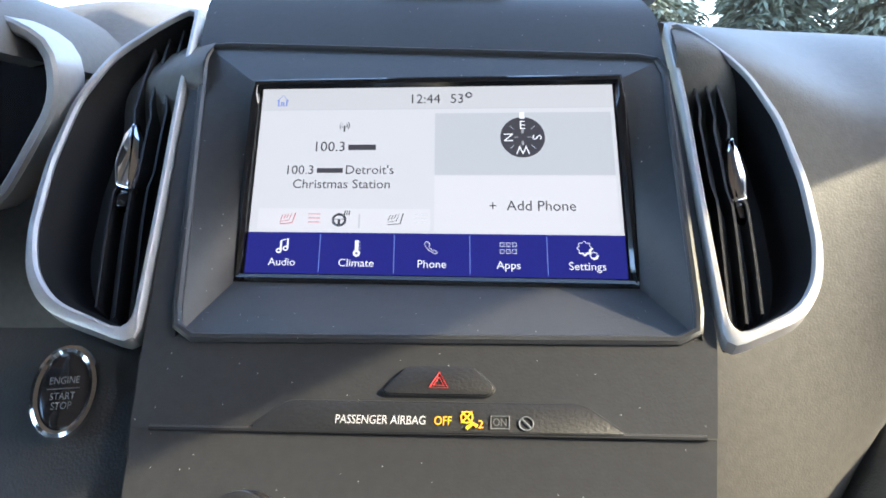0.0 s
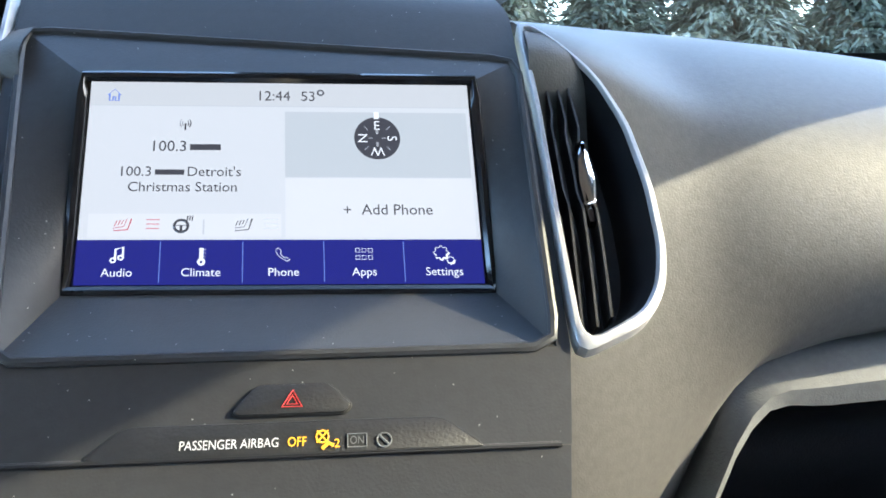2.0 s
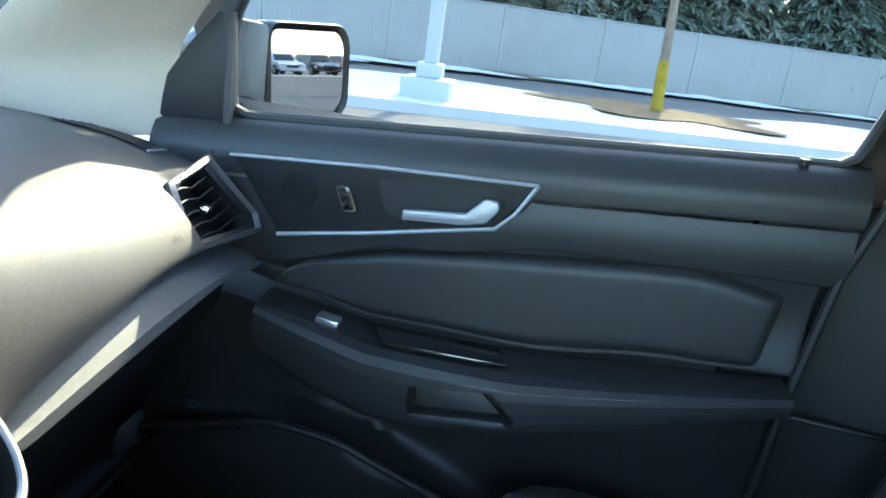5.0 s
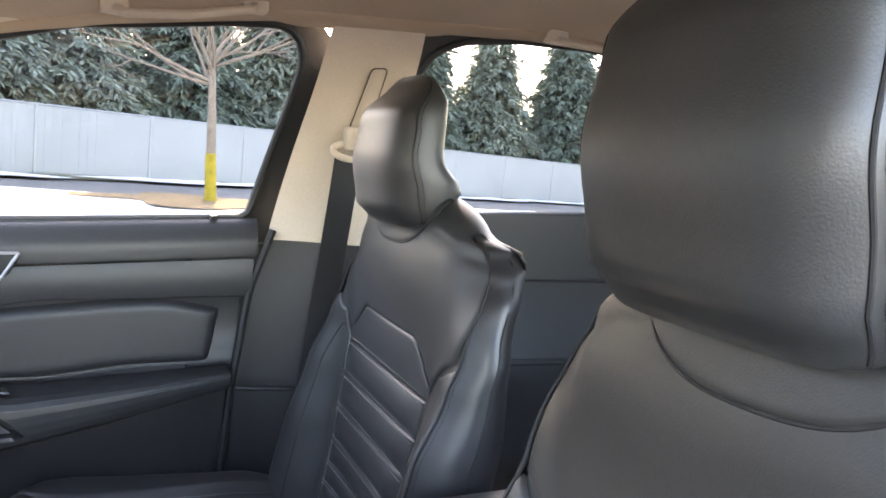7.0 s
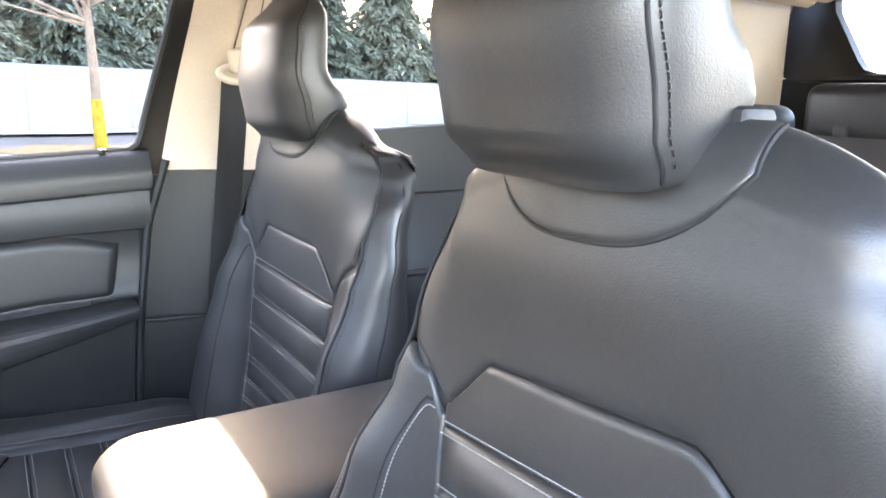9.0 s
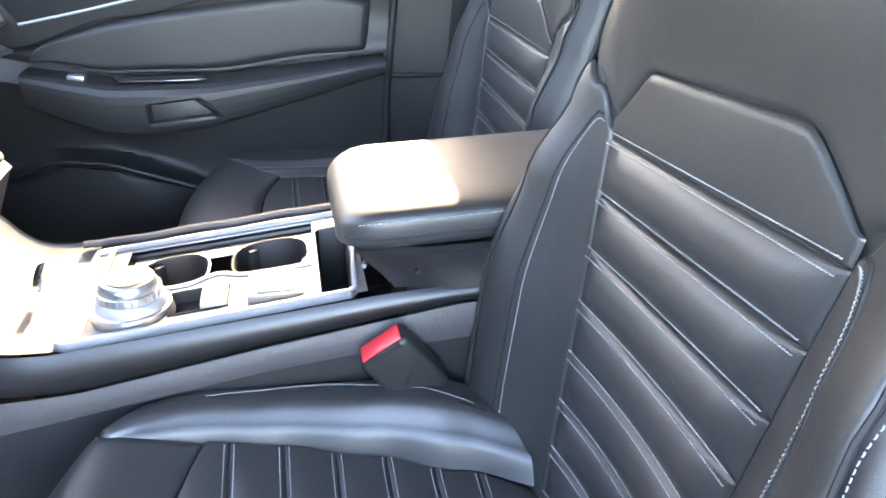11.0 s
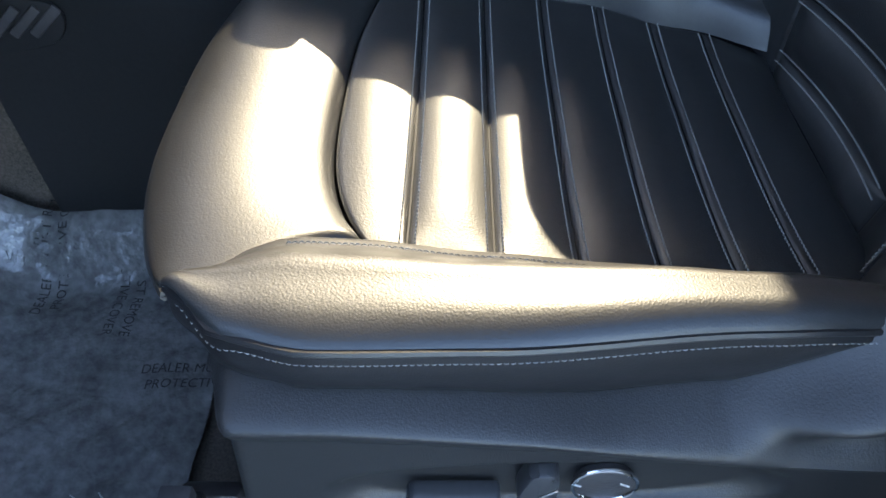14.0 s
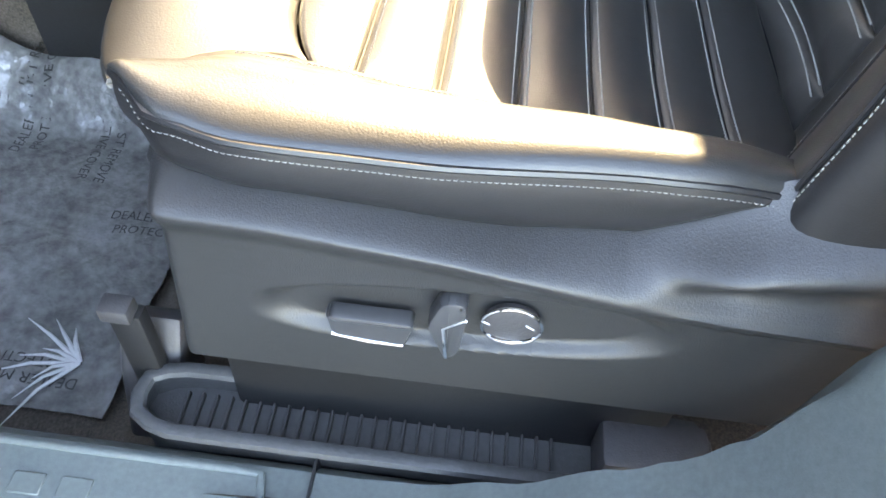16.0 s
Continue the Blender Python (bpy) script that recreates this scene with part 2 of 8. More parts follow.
def add_grid(bm, rows, close_u=False, close_v=False):
    vs = [[bm.verts.new(p) for p in r] for r in rows]
    nv, nu = len(vs), len(vs[0])
    for j in range(nv if close_v else nv - 1):
        for i in range(nu if close_u else nu - 1):
            a, b = vs[j][i], vs[j][(i + 1) % nu]
            c, d = vs[(j + 1) % nv][(i + 1) % nu], vs[(j + 1) % nv][i]
            try:
                bm.faces.new((a, b, c, d))
            except ValueError:
                pass
    return vs


def sheet(fn, nu, nv, u0=0.0, u1=1.0, v0=0.0, v1=1.0, thick=0.0):
    """A surface fn(u, v); with thick it gets an inner side that much against its normal."""
    bm = bmesh.new()
    rows = [[Vector(fn(u0 + (u1 - u0) * i / nu, v0 + (v1 - v0) * j / nv)) for i in range(nu + 1)] for j in range(nv + 1)]
    add_grid(bm, rows)
    if thick:
        bm.normal_update()
        g = bmesh.ops.solidify(bm, geom=bm.faces[:], thickness=thick)
    return bm


def patch(fn, nu, nv, u0, u1, v0, v1, puff=0.004, edge=0.010, crown=0.0, sink=0.006, wrinkle=0.0, face=1, pillow=0.0):
    """A padded panel on the surface fn: its edges roll down into the seam."""
    bm = bmesh.new()
    eps = 1e-3
    mid_u, mid_v = (u0 + u1) / 2, (v0 + v1) / 2
    lu = (Vector(fn(u1, mid_v)) - Vector(fn(u0, mid_v))).length
    lv = (Vector(fn(mid_u, v1)) - Vector(fn(mid_u, v0))).length

    def dense(n, length):
        k = min(0.24, edge / max(length, 1e-6))
        s = [0, k * 0.18, k * 0.45, k * 0.75, k]
        inner = [k + (1 - 2 * k) * i / n for i in range(1, n)]
        return s + inner + [1 - q for q in reversed(s)]

    rows = []
    for t in dense(nv, lv):
        row = []
        for s in dense(nu, lu):
            u, v = u0 + (u1 - u0) * s, v0 + (v1 - v0) * t
            p = Vector(fn(u, v))
            du = Vector(fn(u + eps * (u1 - u0), v)) - Vector(fn(u - eps * (u1 - u0), v))
            dv = Vector(fn(u, v + eps * (v1 - v0))) - Vector(fn(u, v - eps * (v1 - v0)))
            nrm = du.cross(dv)
            nrm = nrm.normalized() * face if nrm.length > 1e-12 else Vector((0, 0, 1))
            f = 1.0
            for q, length in ((s, lu), (t, lv)):
                d = min(q, 1 - q) * length / edge
                f *= math.sqrt(max(0.0, 1 - (1 - min(1, d)) ** 2))
            off = (puff + sink) * f - sink + crown * (1 - (2 * s - 1) ** 2) * (1 - (2 * t - 1) ** 2) + pillow * (1 - (2 * t - 1) ** 2) * min(1.0, 8 * min(s, 1 - s))
            if wrinkle:
                off += wrinkle * noise.noise(p * 9.0) * f
            row.append(p + nrm * off)
        rows.append(row)
    add_grid(bm, rows)
    return bm


def tube(pts, r, n=8, closed=False, flat=1.0):
    bm = bmesh.new()
    pts = [Vector(p) for p in pts]
    rows = []
    m = len(pts)
    prev = None
    for i, p in enumerate(pts):
        if closed:
            d = pts[(i + 1) % m] - pts[i - 1]
        else:
            d = pts[min(m - 1, i + 1)] - pts[max(0, i - 1)]
        d = d.normalized() if d.length > 1e-9 else Vector((0, 0, 1))
        if prev is None:
            ref = Vector((0, 0, 1)) if abs(d.z) < 0.9 else Vector((1, 0, 0))
            a = d.cross(ref).normalized()
        else:
            a = (prev - d * prev.dot(d))
            a = a.normalized() if a.length > 1e-9 else d.orthogonal().normalized()
        prev = a
        b = d.cross(a)
        rr = r[i] if isinstance(r, (list, tuple)) else r
        rows.append([p + a * (rr * math.cos(2 * math.pi * k / n)) + b * (rr * flat * math.sin(2 * math.pi * k / n)) for k in range(n)])
    vs = add_grid(bm, rows, close_u=True, close_v=closed)
    if not closed:
        bm.faces.new(vs[0])
        bm.faces.new(vs[-1])
    return bm


def box(x0, x1, y0, y1, z0, z1, bevel=0.0, seg=2):
    bm = bmesh.new()
    bmesh.ops.create_cube(bm, size=1.0)
    for v in bm.verts:
        v.co = Vector(((x0 + x1) / 2 + v.co.x * (x1 - x0), (y0 + y1) / 2 + v.co.y * (y1 - y0), (z0 + z1) / 2 + v.co.z * (z1 - z0)))
    if bevel:
        bmesh.ops.bevel(bm, geom=bm.edges[:], offset=bevel, segments=seg, affect="EDGES", profile=0.5)
    return bm


def prism(outline, depth, bevel=0.0, seg=2):
    """A plate: a closed outline of points, pushed by the vector depth."""
    bm = bmesh.new()
    top = [bm.verts.new(p) for p in outline]
    f = bm.faces.new(top)
    g = bmesh.ops.extrude_face_region(bm, geom=[f])
    bmesh.ops.translate(bm, verts=[e for e in g["geom"] if isinstance(e, bmesh.types.BMVert)], vec=Vector(depth))
    if bevel:
        bm.normal_update()
        es = [e for e in bm.edges if len(e.link_faces) == 2 and e.calc_face_angle(0) > 0.3]
        bmesh.ops.bevel(bm, geom=es, offset=bevel, segments=seg, affect="EDGES", profile=0.5)
    return bm


def rounded(outline, r, n=4):
    """The outline (2D) with its corners rounded."""
    out = []
    m = len(outline)
    for i in range(m):
        p, a, b = Vector(outline[i]), Vector(outline[i - 1]), Vector(outline[(i + 1) % m])
        da, db = a - p, b - p
        k = min(r, da.length * 0.45, db.length * 0.45)
        s, e = p + da.normalized() * k, p + db.normalized() * k
        for j in range(n + 1):
            t = j / n
            out.append(s * (1 - t) ** 2 + p * 2 * t * (1 - t) + e * t * t)
    return out


def merge(*bms):
    out = bmesh.new()
    for b in bms:
        me = bpy.data.meshes.new("tmp")
        b.to_mesh(me)
        b.free()
        out.from_mesh(me)
        bpy.data.meshes.remove(me)
    return out


def moved(bm, m):
    bmesh.ops.transform(bm, matrix=m, verts=bm.verts)
    return bm


def band(outer, inner, place, height=0.0, depth=0.004):
    """A flat ring between two closed outlines of as many points; place(a, b, n) gives the world point."""
    bm = bmesh.new()
    rows = [[place(*p, -depth) for p in outer], [place(*p, height * 0.7) for p in outer],
            [place(*(Vector(p) * 0.75 + Vector(q) * 0.25), height) for p, q in zip(outer, inner)],
            [place(*(Vector(p) * 0.25 + Vector(q) * 0.75), height) for p, q in zip(outer, inner)],
            [place(*q, height * 0.6) for q in inner], [place(*q, -depth) for q in inner]]
    add_grid(bm, rows, close_u=True)
    return bm


def resample(outline, n):
    pts = [Vector(p) for p in outline]
    seg = [(pts[(i + 1) % len(pts)] - pts[i]).length for i in range(len(pts))]
    total = sum(seg)
    out = []
    for k in range(n):
        d = total * k / n
        i = 0
        while d > seg[i] and i < len(seg) - 1:
            d -= seg[i]
            i += 1
        out.append(pts[i].lerp(pts[(i + 1) % len(pts)], d / max(seg[i], 1e-9)))
    return out


def shrink(outline, d):
    """The 2D outline moved inwards by d."""
    pts = [Vector(p) for p in outline]
    m = len(pts)
    area = sum(pts[i].x * pts[(i + 1) % m].y - pts[(i + 1) % m].x * pts[i].y for i in range(m))
    s = 1 if area > 0 else -1
    out = []
    for i in range(m):
        t = (pts[(i + 1) % m] - pts[i - 1]).normalized()
        out.append(pts[i] + Vector((-t.y, t.x)) * d * s)
    return out


def text_bm(words, size, place, height=0.0004, squeeze=1.0, align="CENTER"):
    """Raised words; place(x, y, n) maps the flat text into the world."""
    cu = bpy.data.curves.new("words", "FONT")
    cu.body, cu.size, cu.align_x, cu.align_y = words, size, align, "CENTER"
    cu.resolution_u = 3
    ob = bpy.data.objects.new("words", cu)
    me = bpy.data.meshes.new_from_object(ob)
    bm = bmesh.new()
    bm.from_mesh(me)
    for v in bm.verts:
        v.co = place(v.co.x * squeeze, v.co.y, height)
    bpy.data.objects.remove(ob)
    bpy.data.curves.remove(cu)
    bpy.data.meshes.remove(me)
    return bm


def stitches(path, n, length, place=None, lift=0.0012, r=0.0006):
    """n short thread dashes along a path(t) that returns a point and a normal."""
    bm = bmesh.new()
    for k in range(n):
        t = (k + 0.5) / n
        p, nrm = path(t)
        q, _ = path(min(1, t + 0.01))
        d = (Vector(q) - Vector(p))
        d = d.normalized() if d.length > 1e-9 else Vector((1, 0, 0))
        nrm = Vector(nrm)
        side = d.cross(nrm).normalized()
        c = Vector(p) + nrm * lift
        ends = [c - d * length / 2 - nrm * r * 1.5, c - d * length * 0.25 + nrm * r * 0.5, c + d * length * 0.25 + nrm * r * 0.5, c + d * length / 2 - nrm * r * 1.5]
        rows = [[e - side * r, e + nrm * r, e + side * r] for e in ends]
        add_grid(bm, rows)
    return bm

# ---- seats ----
def surface_point(fn, u, v, face=1):
    e = 1e-3
    p = Vector(fn(u, v))
    n_ = (Vector(fn(u + e, v)) - Vector(fn(u - e, v))).cross(Vector(fn(u, v + e)) - Vector(fn(u, v - e)))
    return p, (n_.normalized() * face if n_.length > 1e-12 else Vector((0, 0, 1)))


CUSHION_SEAMS = [0.040, -0.009, -0.056, -0.102, -0.145, -0.186, -0.233]
BACK_SEAMS = [1.050, 1.004, 0.958, 0.912, 0.866, 0.820, 0.774, 0.728, 0.690]


def cushion_base(y):
    return 0.7235 + (y + 0.177) * 0.105


def insert_half(y, inner):
    """Half width of the ribbed insert, towards the car's middle or the door."""
    if inner:
        return ease(y, [(-0.25, 0.105), (-0.17, 0.136), (-0.09, 0.159), (0.0, 0.176), (0.06, 0.183)])
    return ease(y, [(-0.25, 0.172), (-0.136, 0.160), (-0.077, 0.1525), (0.0, 0.1455), (0.06, 0.139)])


def front_seam(u):
    return 0.0915 - 0.030 * abs(u) ** 3.0


def back_y(z):
    return -0.286 - (z - 1.06) * 0.145


def back_insert_half(z):
    return 0.116 + (z - 0.90) * 0.125


# half widths by height: the driver's seat has a waist above its bolsters, the passenger's runs smoother
WIDTH_KEYS = {
    True: [(0.60, 0.188), (0.70, 0.207), (0.82, 0.215), (0.92, 0.214), (1.02, 0.204), (1.075, 0.190), (1.114, 0.187), (1.150, 0.189), (1.190, 0.184), (1.218, 0.170), (1.237, 0.147)],
    False: [(0.60, 0.186), (0.75, 0.199), (0.90, 0.204), (1.02, 0.202), (1.10, 0.200), (1.160, 0.197), (1.195, 0.189), (1.220, 0.173), (1.237, 0.148)]}
SWELL_KEYS = {
    True: [(0.60, 0.030), (0.70, 0.040), (0.90, 0.036), (1.02, 0.036), (1.12, 0.026), (1.20, 0.014), (1.263, 0.004)],
    False: [(0.60, 0.034), (0.80, 0.036), (1.00, 0.036), (1.10, 0.032), (1.17, 0.019), (1.205, 0.009), (1.237, 0.004)]}
SEAT_KIND = [True]


def back_half(z):
    """Half width of the backrest at the seam between its front cover and its sides."""
    return ease(z, WIDTH_KEYS[SEAT_KIND[0]])


def side_bulge(z):
    """How far the side swells out past that seam."""
    return ease(z, SWELL_KEYS[SEAT_KIND[0]])


def back_face(x, z):
    """Depth of the one continuous front surface of the backrest."""
    h = back_half(min(z, 1.255))
    a = abs(x) / h
    hi = back_insert_half(min(z, 1.06)) / h
    w = smooth01((a - hi) / (1 - hi))
    crest = ease(z, [(0.60, 0.030), (0.72, 0.050), (0.90, 0.052), (1.00, 0.036), (1.08, 0.014), (1.114, 0.004), (1.21, -0.018), (1.26, -0.026)])
    y = back_y(z) + crest * w - 0.008 * smooth01((1.02 - z) / 0.2) * (1 - min(1.0, a / hi) ** 2)
    return y + 0.026 * smooth01((z - 1.06) / 0.14) * max(0.0, 1 - 0.9 * min(1, a) ** 2)


ROLL = 0.041


def roll_at(u):
    return ROLL * (1 - 0.30 * min(1.0, abs(u)) ** 4)


def shoulder_z(u):
    return 1.279 - 0.042 * min(1.0, abs(u)) ** 2.6


def car_seat(cx, dy, dz, out, driver):
    label = "black leather driver's seat with ribbed insert and white stitching" if driver else \
        "black leather passenger seat with ribbed insert beside the console"
    SEAT_KIND[0] = driver
    s = thing("car_seat", label, "car seat", (cx, dy, dz + 0.37), group="front seats")

    def W(p):
        if driver:
            return Vector((cx + p[0], p[1] + dy, p[2] + dz))
        return Vector((cx + 1.20 * p[0], dy - 0.286 + (p[1] + 0.286) * 1.09, interp(p[2], [(0.30, 0.30), (0.70, 0.690), (0.78, 0.762), (0.90, 0.838), (1.50, 1.531)])))

    # cushion: u is metres across, v metres ahead
    def cush(u, v):
        return W((u, v, cushion_base(v) + 0.010 * (abs(u) / 0.16) ** 3))

    threads, dark_threads = [], []
    for a, b in zip(CUSHION_SEAMS, CUSHION_SEAMS[1:]):
        def rib(u, v):
            return cush(u * insert_half(v, u * out < 0), v)
        part("cushion_panel", patch(rib, 26, 6, -1, 1, b + 0.0006, a - 0.0006, puff=0.0010, edge=0.0045, crown=0.0010, sink=0.0008, pillow=0.0038, wrinkle=0.002), LEATHER, s)

    def first(u, v):
        y = 0.0406 + (front_seam(u) - 0.0010 - 0.0406) * v
        return cush(u * insert_half(y, u * out < 0), y)
    part("cushion_panel", patch(first, 30, 8, -1, 1, 0, 1, puff=0.0010, edge=0.0045, crown=0.0035, sink=0.0008, wrinkle=0.002), LEATHER, s)
    for y in CUSHION_SEAMS[:-1]:
        h_in, h_out = insert_half(y, True) - 0.004, insert_half(y, False) - 0.004
        lo, hi_ = (-h_out, h_in) if out < 0 else (-h_in, h_out)
        part("seam_strip", sheet(lambda u, v: cush(u, y + v * 0.0016) + Vector((0, 0, -0.0012)), 24, 2, lo, hi_, -1, 1), SEAM, s)
        for side in (-1, 1):
            threads.append(stitches(lambda t, side=side: surface_point(cush, lo + (hi_ - lo) * t, y + side * 0.0044), 84, 0.0027, lift=0.0032 if side < 0 or y < 0.03 else 0.0030, r=0.0005))

    # front roll of the cushion, down to the piping
    def front(u, v):
        x0 = u * (0.184 if u * out < 0 else 0.139)
        ys, zs = front_seam(u), cushion_base(0.09) + 0.010 * abs(u) ** 5
        xe = u * 0.191
        k = abs(xe) / 0.19
        ye, ze = 0.210 - 0.057 * k ** 2.3, 0.727 + 0.049 * k ** 1.7
        t = max(0.0, min(1.05, v))
        y = ys + (ye - ys) * math.sin(min(1.0, t) * math.pi / 2) ** 0.92 + (t - min(1.0, t)) * 0.001
        z = zs + (ze - zs) * t ** 2.6 + 0.020 * math.sin(math.pi * min(1.0, t)) ** 0.9 * (1 - 0.45 * k ** 3)
        return W((x0 + (xe - x0) * smooth01(t * 1.4), y, z))
    part("front_bolster", patch(front, 40, 16, -1, 1, 0.0, 1, puff=0.003, edge=0.010, sink=0.003, wrinkle=0.0015), LEATHER, s)

    # side bolsters: u 0 at the insert to 1 at the piping
    def wing(sg):
        def fn(u, v):
            inner_side = sg * out < 0
            hi = insert_half(v, inner_side)
            ho = ease(v, [(-0.26, 0.200), (-0.13, 0.218), (0.0, 0.228), (0.08, 0.231), (0.115, 0.224), (0.152, 0.194)]) + (0.010 * (1 - smooth01((v - 0.05) / 0.09)) if inner_side else 0.0)
            nose = smooth01((v - 0.075) / 0.080)
            hi = hi + (0.188 - hi) * nose ** 2.0 * 0.95
            x = hi + (ho - hi) * u
            inner = cushion_base(v) + 0.008
            pip = (0.772 if inner_side or not driver else 0.782) + 0.006 * smooth01((v - 0.0) / 0.15) - 0.018 * smooth01((-0.14 - v) / 0.10)
            prof = [(0, 0.0), (0.16, 0.60), (0.42, 1.02), (0.85, 1.12), (1.0, 0.90)] if inner_side else [(0, 0.0), (0.14, 0.44), (0.45, 0.92), (0.80, 1.02), (1.0, 0.94)]
            z = inner + (pip - inner) * ease(u, prof)
            high = 0.010 if inner_side else 0.0
            z += high * math.sin(math.pi * min(1, max(0, u))) * (1 - nose)
            return W((sg * x, v, z))
        return fn
    for sg in (-1, 1):
        fn = wing(sg)
        f1 = (lambda fn, sg: (lambda u, v: fn(u if sg > 0 else 1 - u, v)))(fn, sg)
        part("side_bolster", patch(f1, 14, 30, 0, 1, -0.250, 0.152, puff=0.003, edge=0.010, sink=0.0015, wrinkle=0.0015), LEATHER, s)
        def seam_u(v, inner_side=sg * out < 0):
            if inner_side:
                return ease(v, [(-0.20, 0.40), (-0.135, 0.55), (-0.06, 0.70), (0.02, 0.66), (0.06, 0.56)])
            return 0.12
        v1 = 0.060 if sg * out < 0 else 0.100
        threads.append(stitches(lambda t, fn=fn: (fn(seam_u(-0.19 + t * (v1 + 0.19)) + 0.05, -0.19 + t * (v1 + 0.19)) + Vector((0, 0, 0.0012)), (0, 0, 1)), 90, 0.0030, lift=0.0030, r=0.0005))
        part("welt", tube([fn(seam_u(-0.20 + i * (v1 + 0.20) / 28), -0.20 + i * (v1 + 0.20) / 28) + Vector((0, 0, 0.0018)) for i in range(29)], 0.0016, 6), SEAM, s)

        # skirt under the piping
        def skirt(u, v, fn=fn, sg=sg):
            top = fn(1.0, v)
            low = interp(v, [(-0.25, 0.770), (-0.183, 0.766), (-0.152, 0.748), (-0.123, 0.732), (-0.057, 0.731), (0.0, 0.738), (0.06, 0.745), (0.15, 0.748)]) + dz
            return Vector((top.x + sg * (0.006 * math.sin(u * math.pi * 0.7) - 0.014 * u ** 2), top.y, top.z - 0.003 + (min(low, top.z - 0.008) - top.z) * u))
        part("cushion_skirt", sheet(skirt, 8, 32, 0, 1, -0.248, 0.150), LEATHER_SIDE, s)
        piping = [fn(1.0, -0.248 + i * 0.398 / 30) + Vector((sg * 0.001, 0, -0.001)) for i in range(31)]
        part("piping", tube([p + Vector((-sg * 0.0012, 0, -0.0012)) for p in piping], 0.0022, 6), LEATHER_SIDE, s)
        (threads if driver and sg < 0 else dark_threads).append(stitches(lambda t, fn=fn, sg=sg: (fn(1.0, -0.24 + t * 0.385) + Vector((sg * 0.0035, 0, -0.006)), (sg * 0.9, 0, 0.4)), 120, 0.0022, lift=0.0002, r=0.00028))

    def fskirt(u, v):
        top = Vector(front(u, 1.0))
        return top + Vector((-u * 0.012 * v ** 2, -0.040 * v ** 1.4 + 0.003 * math.sin(v * 2), -0.045 * v - 0.003))
    part("front_skirt", sheet(fskirt, 40, 6, -1, 1, 0, 1), LEATHER_SIDE, s)
    part("front_piping", tube([Vector(front(-1 + i / 20, 1.0)) + Vector((0, 0.001, -0.001)) for i in range(41)], 0.0028, 6), LEATHER, s)

    # backrest: u metres across, v height
    def back(u, v):
        lean = (0.0115 - 0.085 * u) * (1 - 0.8 * smooth01((v - 1.12) / 0.12)) if driver else 0.0
        return W((u, back_face(u, v), v + lean))

    for a, b in zip(BACK_SEAMS, BACK_SEAMS[1:]):
        def rib(u, v):
            return back(u * back_insert_half(v), v)
        part("backrest_panel", patch(rib, 20, 6, -1, 1, b + 0.0006, a - 0.0006, puff=0.0010, edge=0.0050, crown=0.0008, sink=0.0012, wrinkle=0.002, face=-1, pillow=0.0078), LEATHER, s)

    def soft(u, pts, r=0.05):
        return (interp(u - r, pts) + 2 * interp(u, pts) + interp(u + r, pts)) / 4

    low = [(-1.1, (-0.192, 1.108)), (-1.0, (-0.187, 1.108)), (-0.90, (-0.160, 1.092)), (-0.78, (-0.136, 1.064)), (-0.50, (-0.086, 1.108)), (0.50, (0.086, 1.108)), (0.78, (0.136, 1.064)), (0.90, (0.160, 1.092)), (1.0, (0.187, 1.108)), (1.1, (0.192, 1.108))]

    def top_rib(u, v):
        # trapezoid with soft cut corners
        h = back_insert_half(1.05)
        xt = interp(0.78 * u, [(k, q[0]) for k, q in low]) * 0.997
        zt = soft(0.78 * u, [(k, q[1]) for k, q in low], 0.03) - 0.0012
        return back(u * h + (xt - u * h) * v, 1.0506 + (zt - 1.0506) * v)
    part("backrest_panel", patch(top_rib, 30, 8, -1, 1, 0, 1, puff=0.0016, edge=0.0060, crown=0.0042, sink=0.0012, face=-1), LEATHER, s)
    for z in BACK_SEAMS[:-1]:
        h = back_insert_half(z) - 0.003
        part("seam_strip", sheet(lambda u, v: back(u * h, z + v * 0.0016) + Vector((0, -0.0012, 0)), 22, 2, -1, 1, -1, 1), SEAM, s)
        for side in (-1, 1):
            threads.append(stitches(lambda t, side=side: surface_point(back, (2 * t - 1) * h, z + side * 0.0044, -1), 84, 0.0027, lift=0.0044 if side < 0 or z < 1.04 else 0.0034, r=0.0005))

    # cover under the seams
    def base_cover(u, v):
        z = 0.67 + 0.54 * v
        return back(u * (back_half(z) - 0.004), z) + Vector((0, -0.0035, 0))
    part("cover_base", sheet(base_cover, 40, 40, -1, 1, 0, 1), LEATHER, s)

    def over_top(x, u, t):
        """The front surface carried on over the rounded top: t is the way up, past the roll's start it turns to the rear."""
        r_ = roll_at(u)
        z0 = shoulder_z(u) - r_
        if t <= z0:
            return back(x, t)
        th = (t - z0) / r_
        p = back(x, z0)
        return p + Vector((0, -r_ * (1 - 0.12 * min(1.0, abs(u)) ** 6) * (1 - math.cos(th)), r_ * math.sin(th)))

    # upper panel between the insert and the shoulders, over the top
    def upper(u, v):
        xl = interp(u, [(k, p[0]) for k, p in low])
        zl = soft(u, [(k, p[1]) for k, p in low], 0.03)
        r_ = roll_at(u)
        t = zl + (shoulder_z(u) - r_ + r_ * 3.35 - zl) * v
        z0 = shoulder_z(u) - r_
        z = t if t < z0 else z0 + r_ * math.sin(min(math.pi, (t - z0) / r_))
        xe = u * back_half(max(1.108, z))
        return over_top(xl + (xe - xl) * smooth01(v / 0.30), u, t)
    part("upper_panel", patch(upper, 40, 40, -1, 1, 0, 1, puff=0.0015, edge=0.007, sink=0.002, wrinkle=0.0015, face=-1), LEATHER, s)

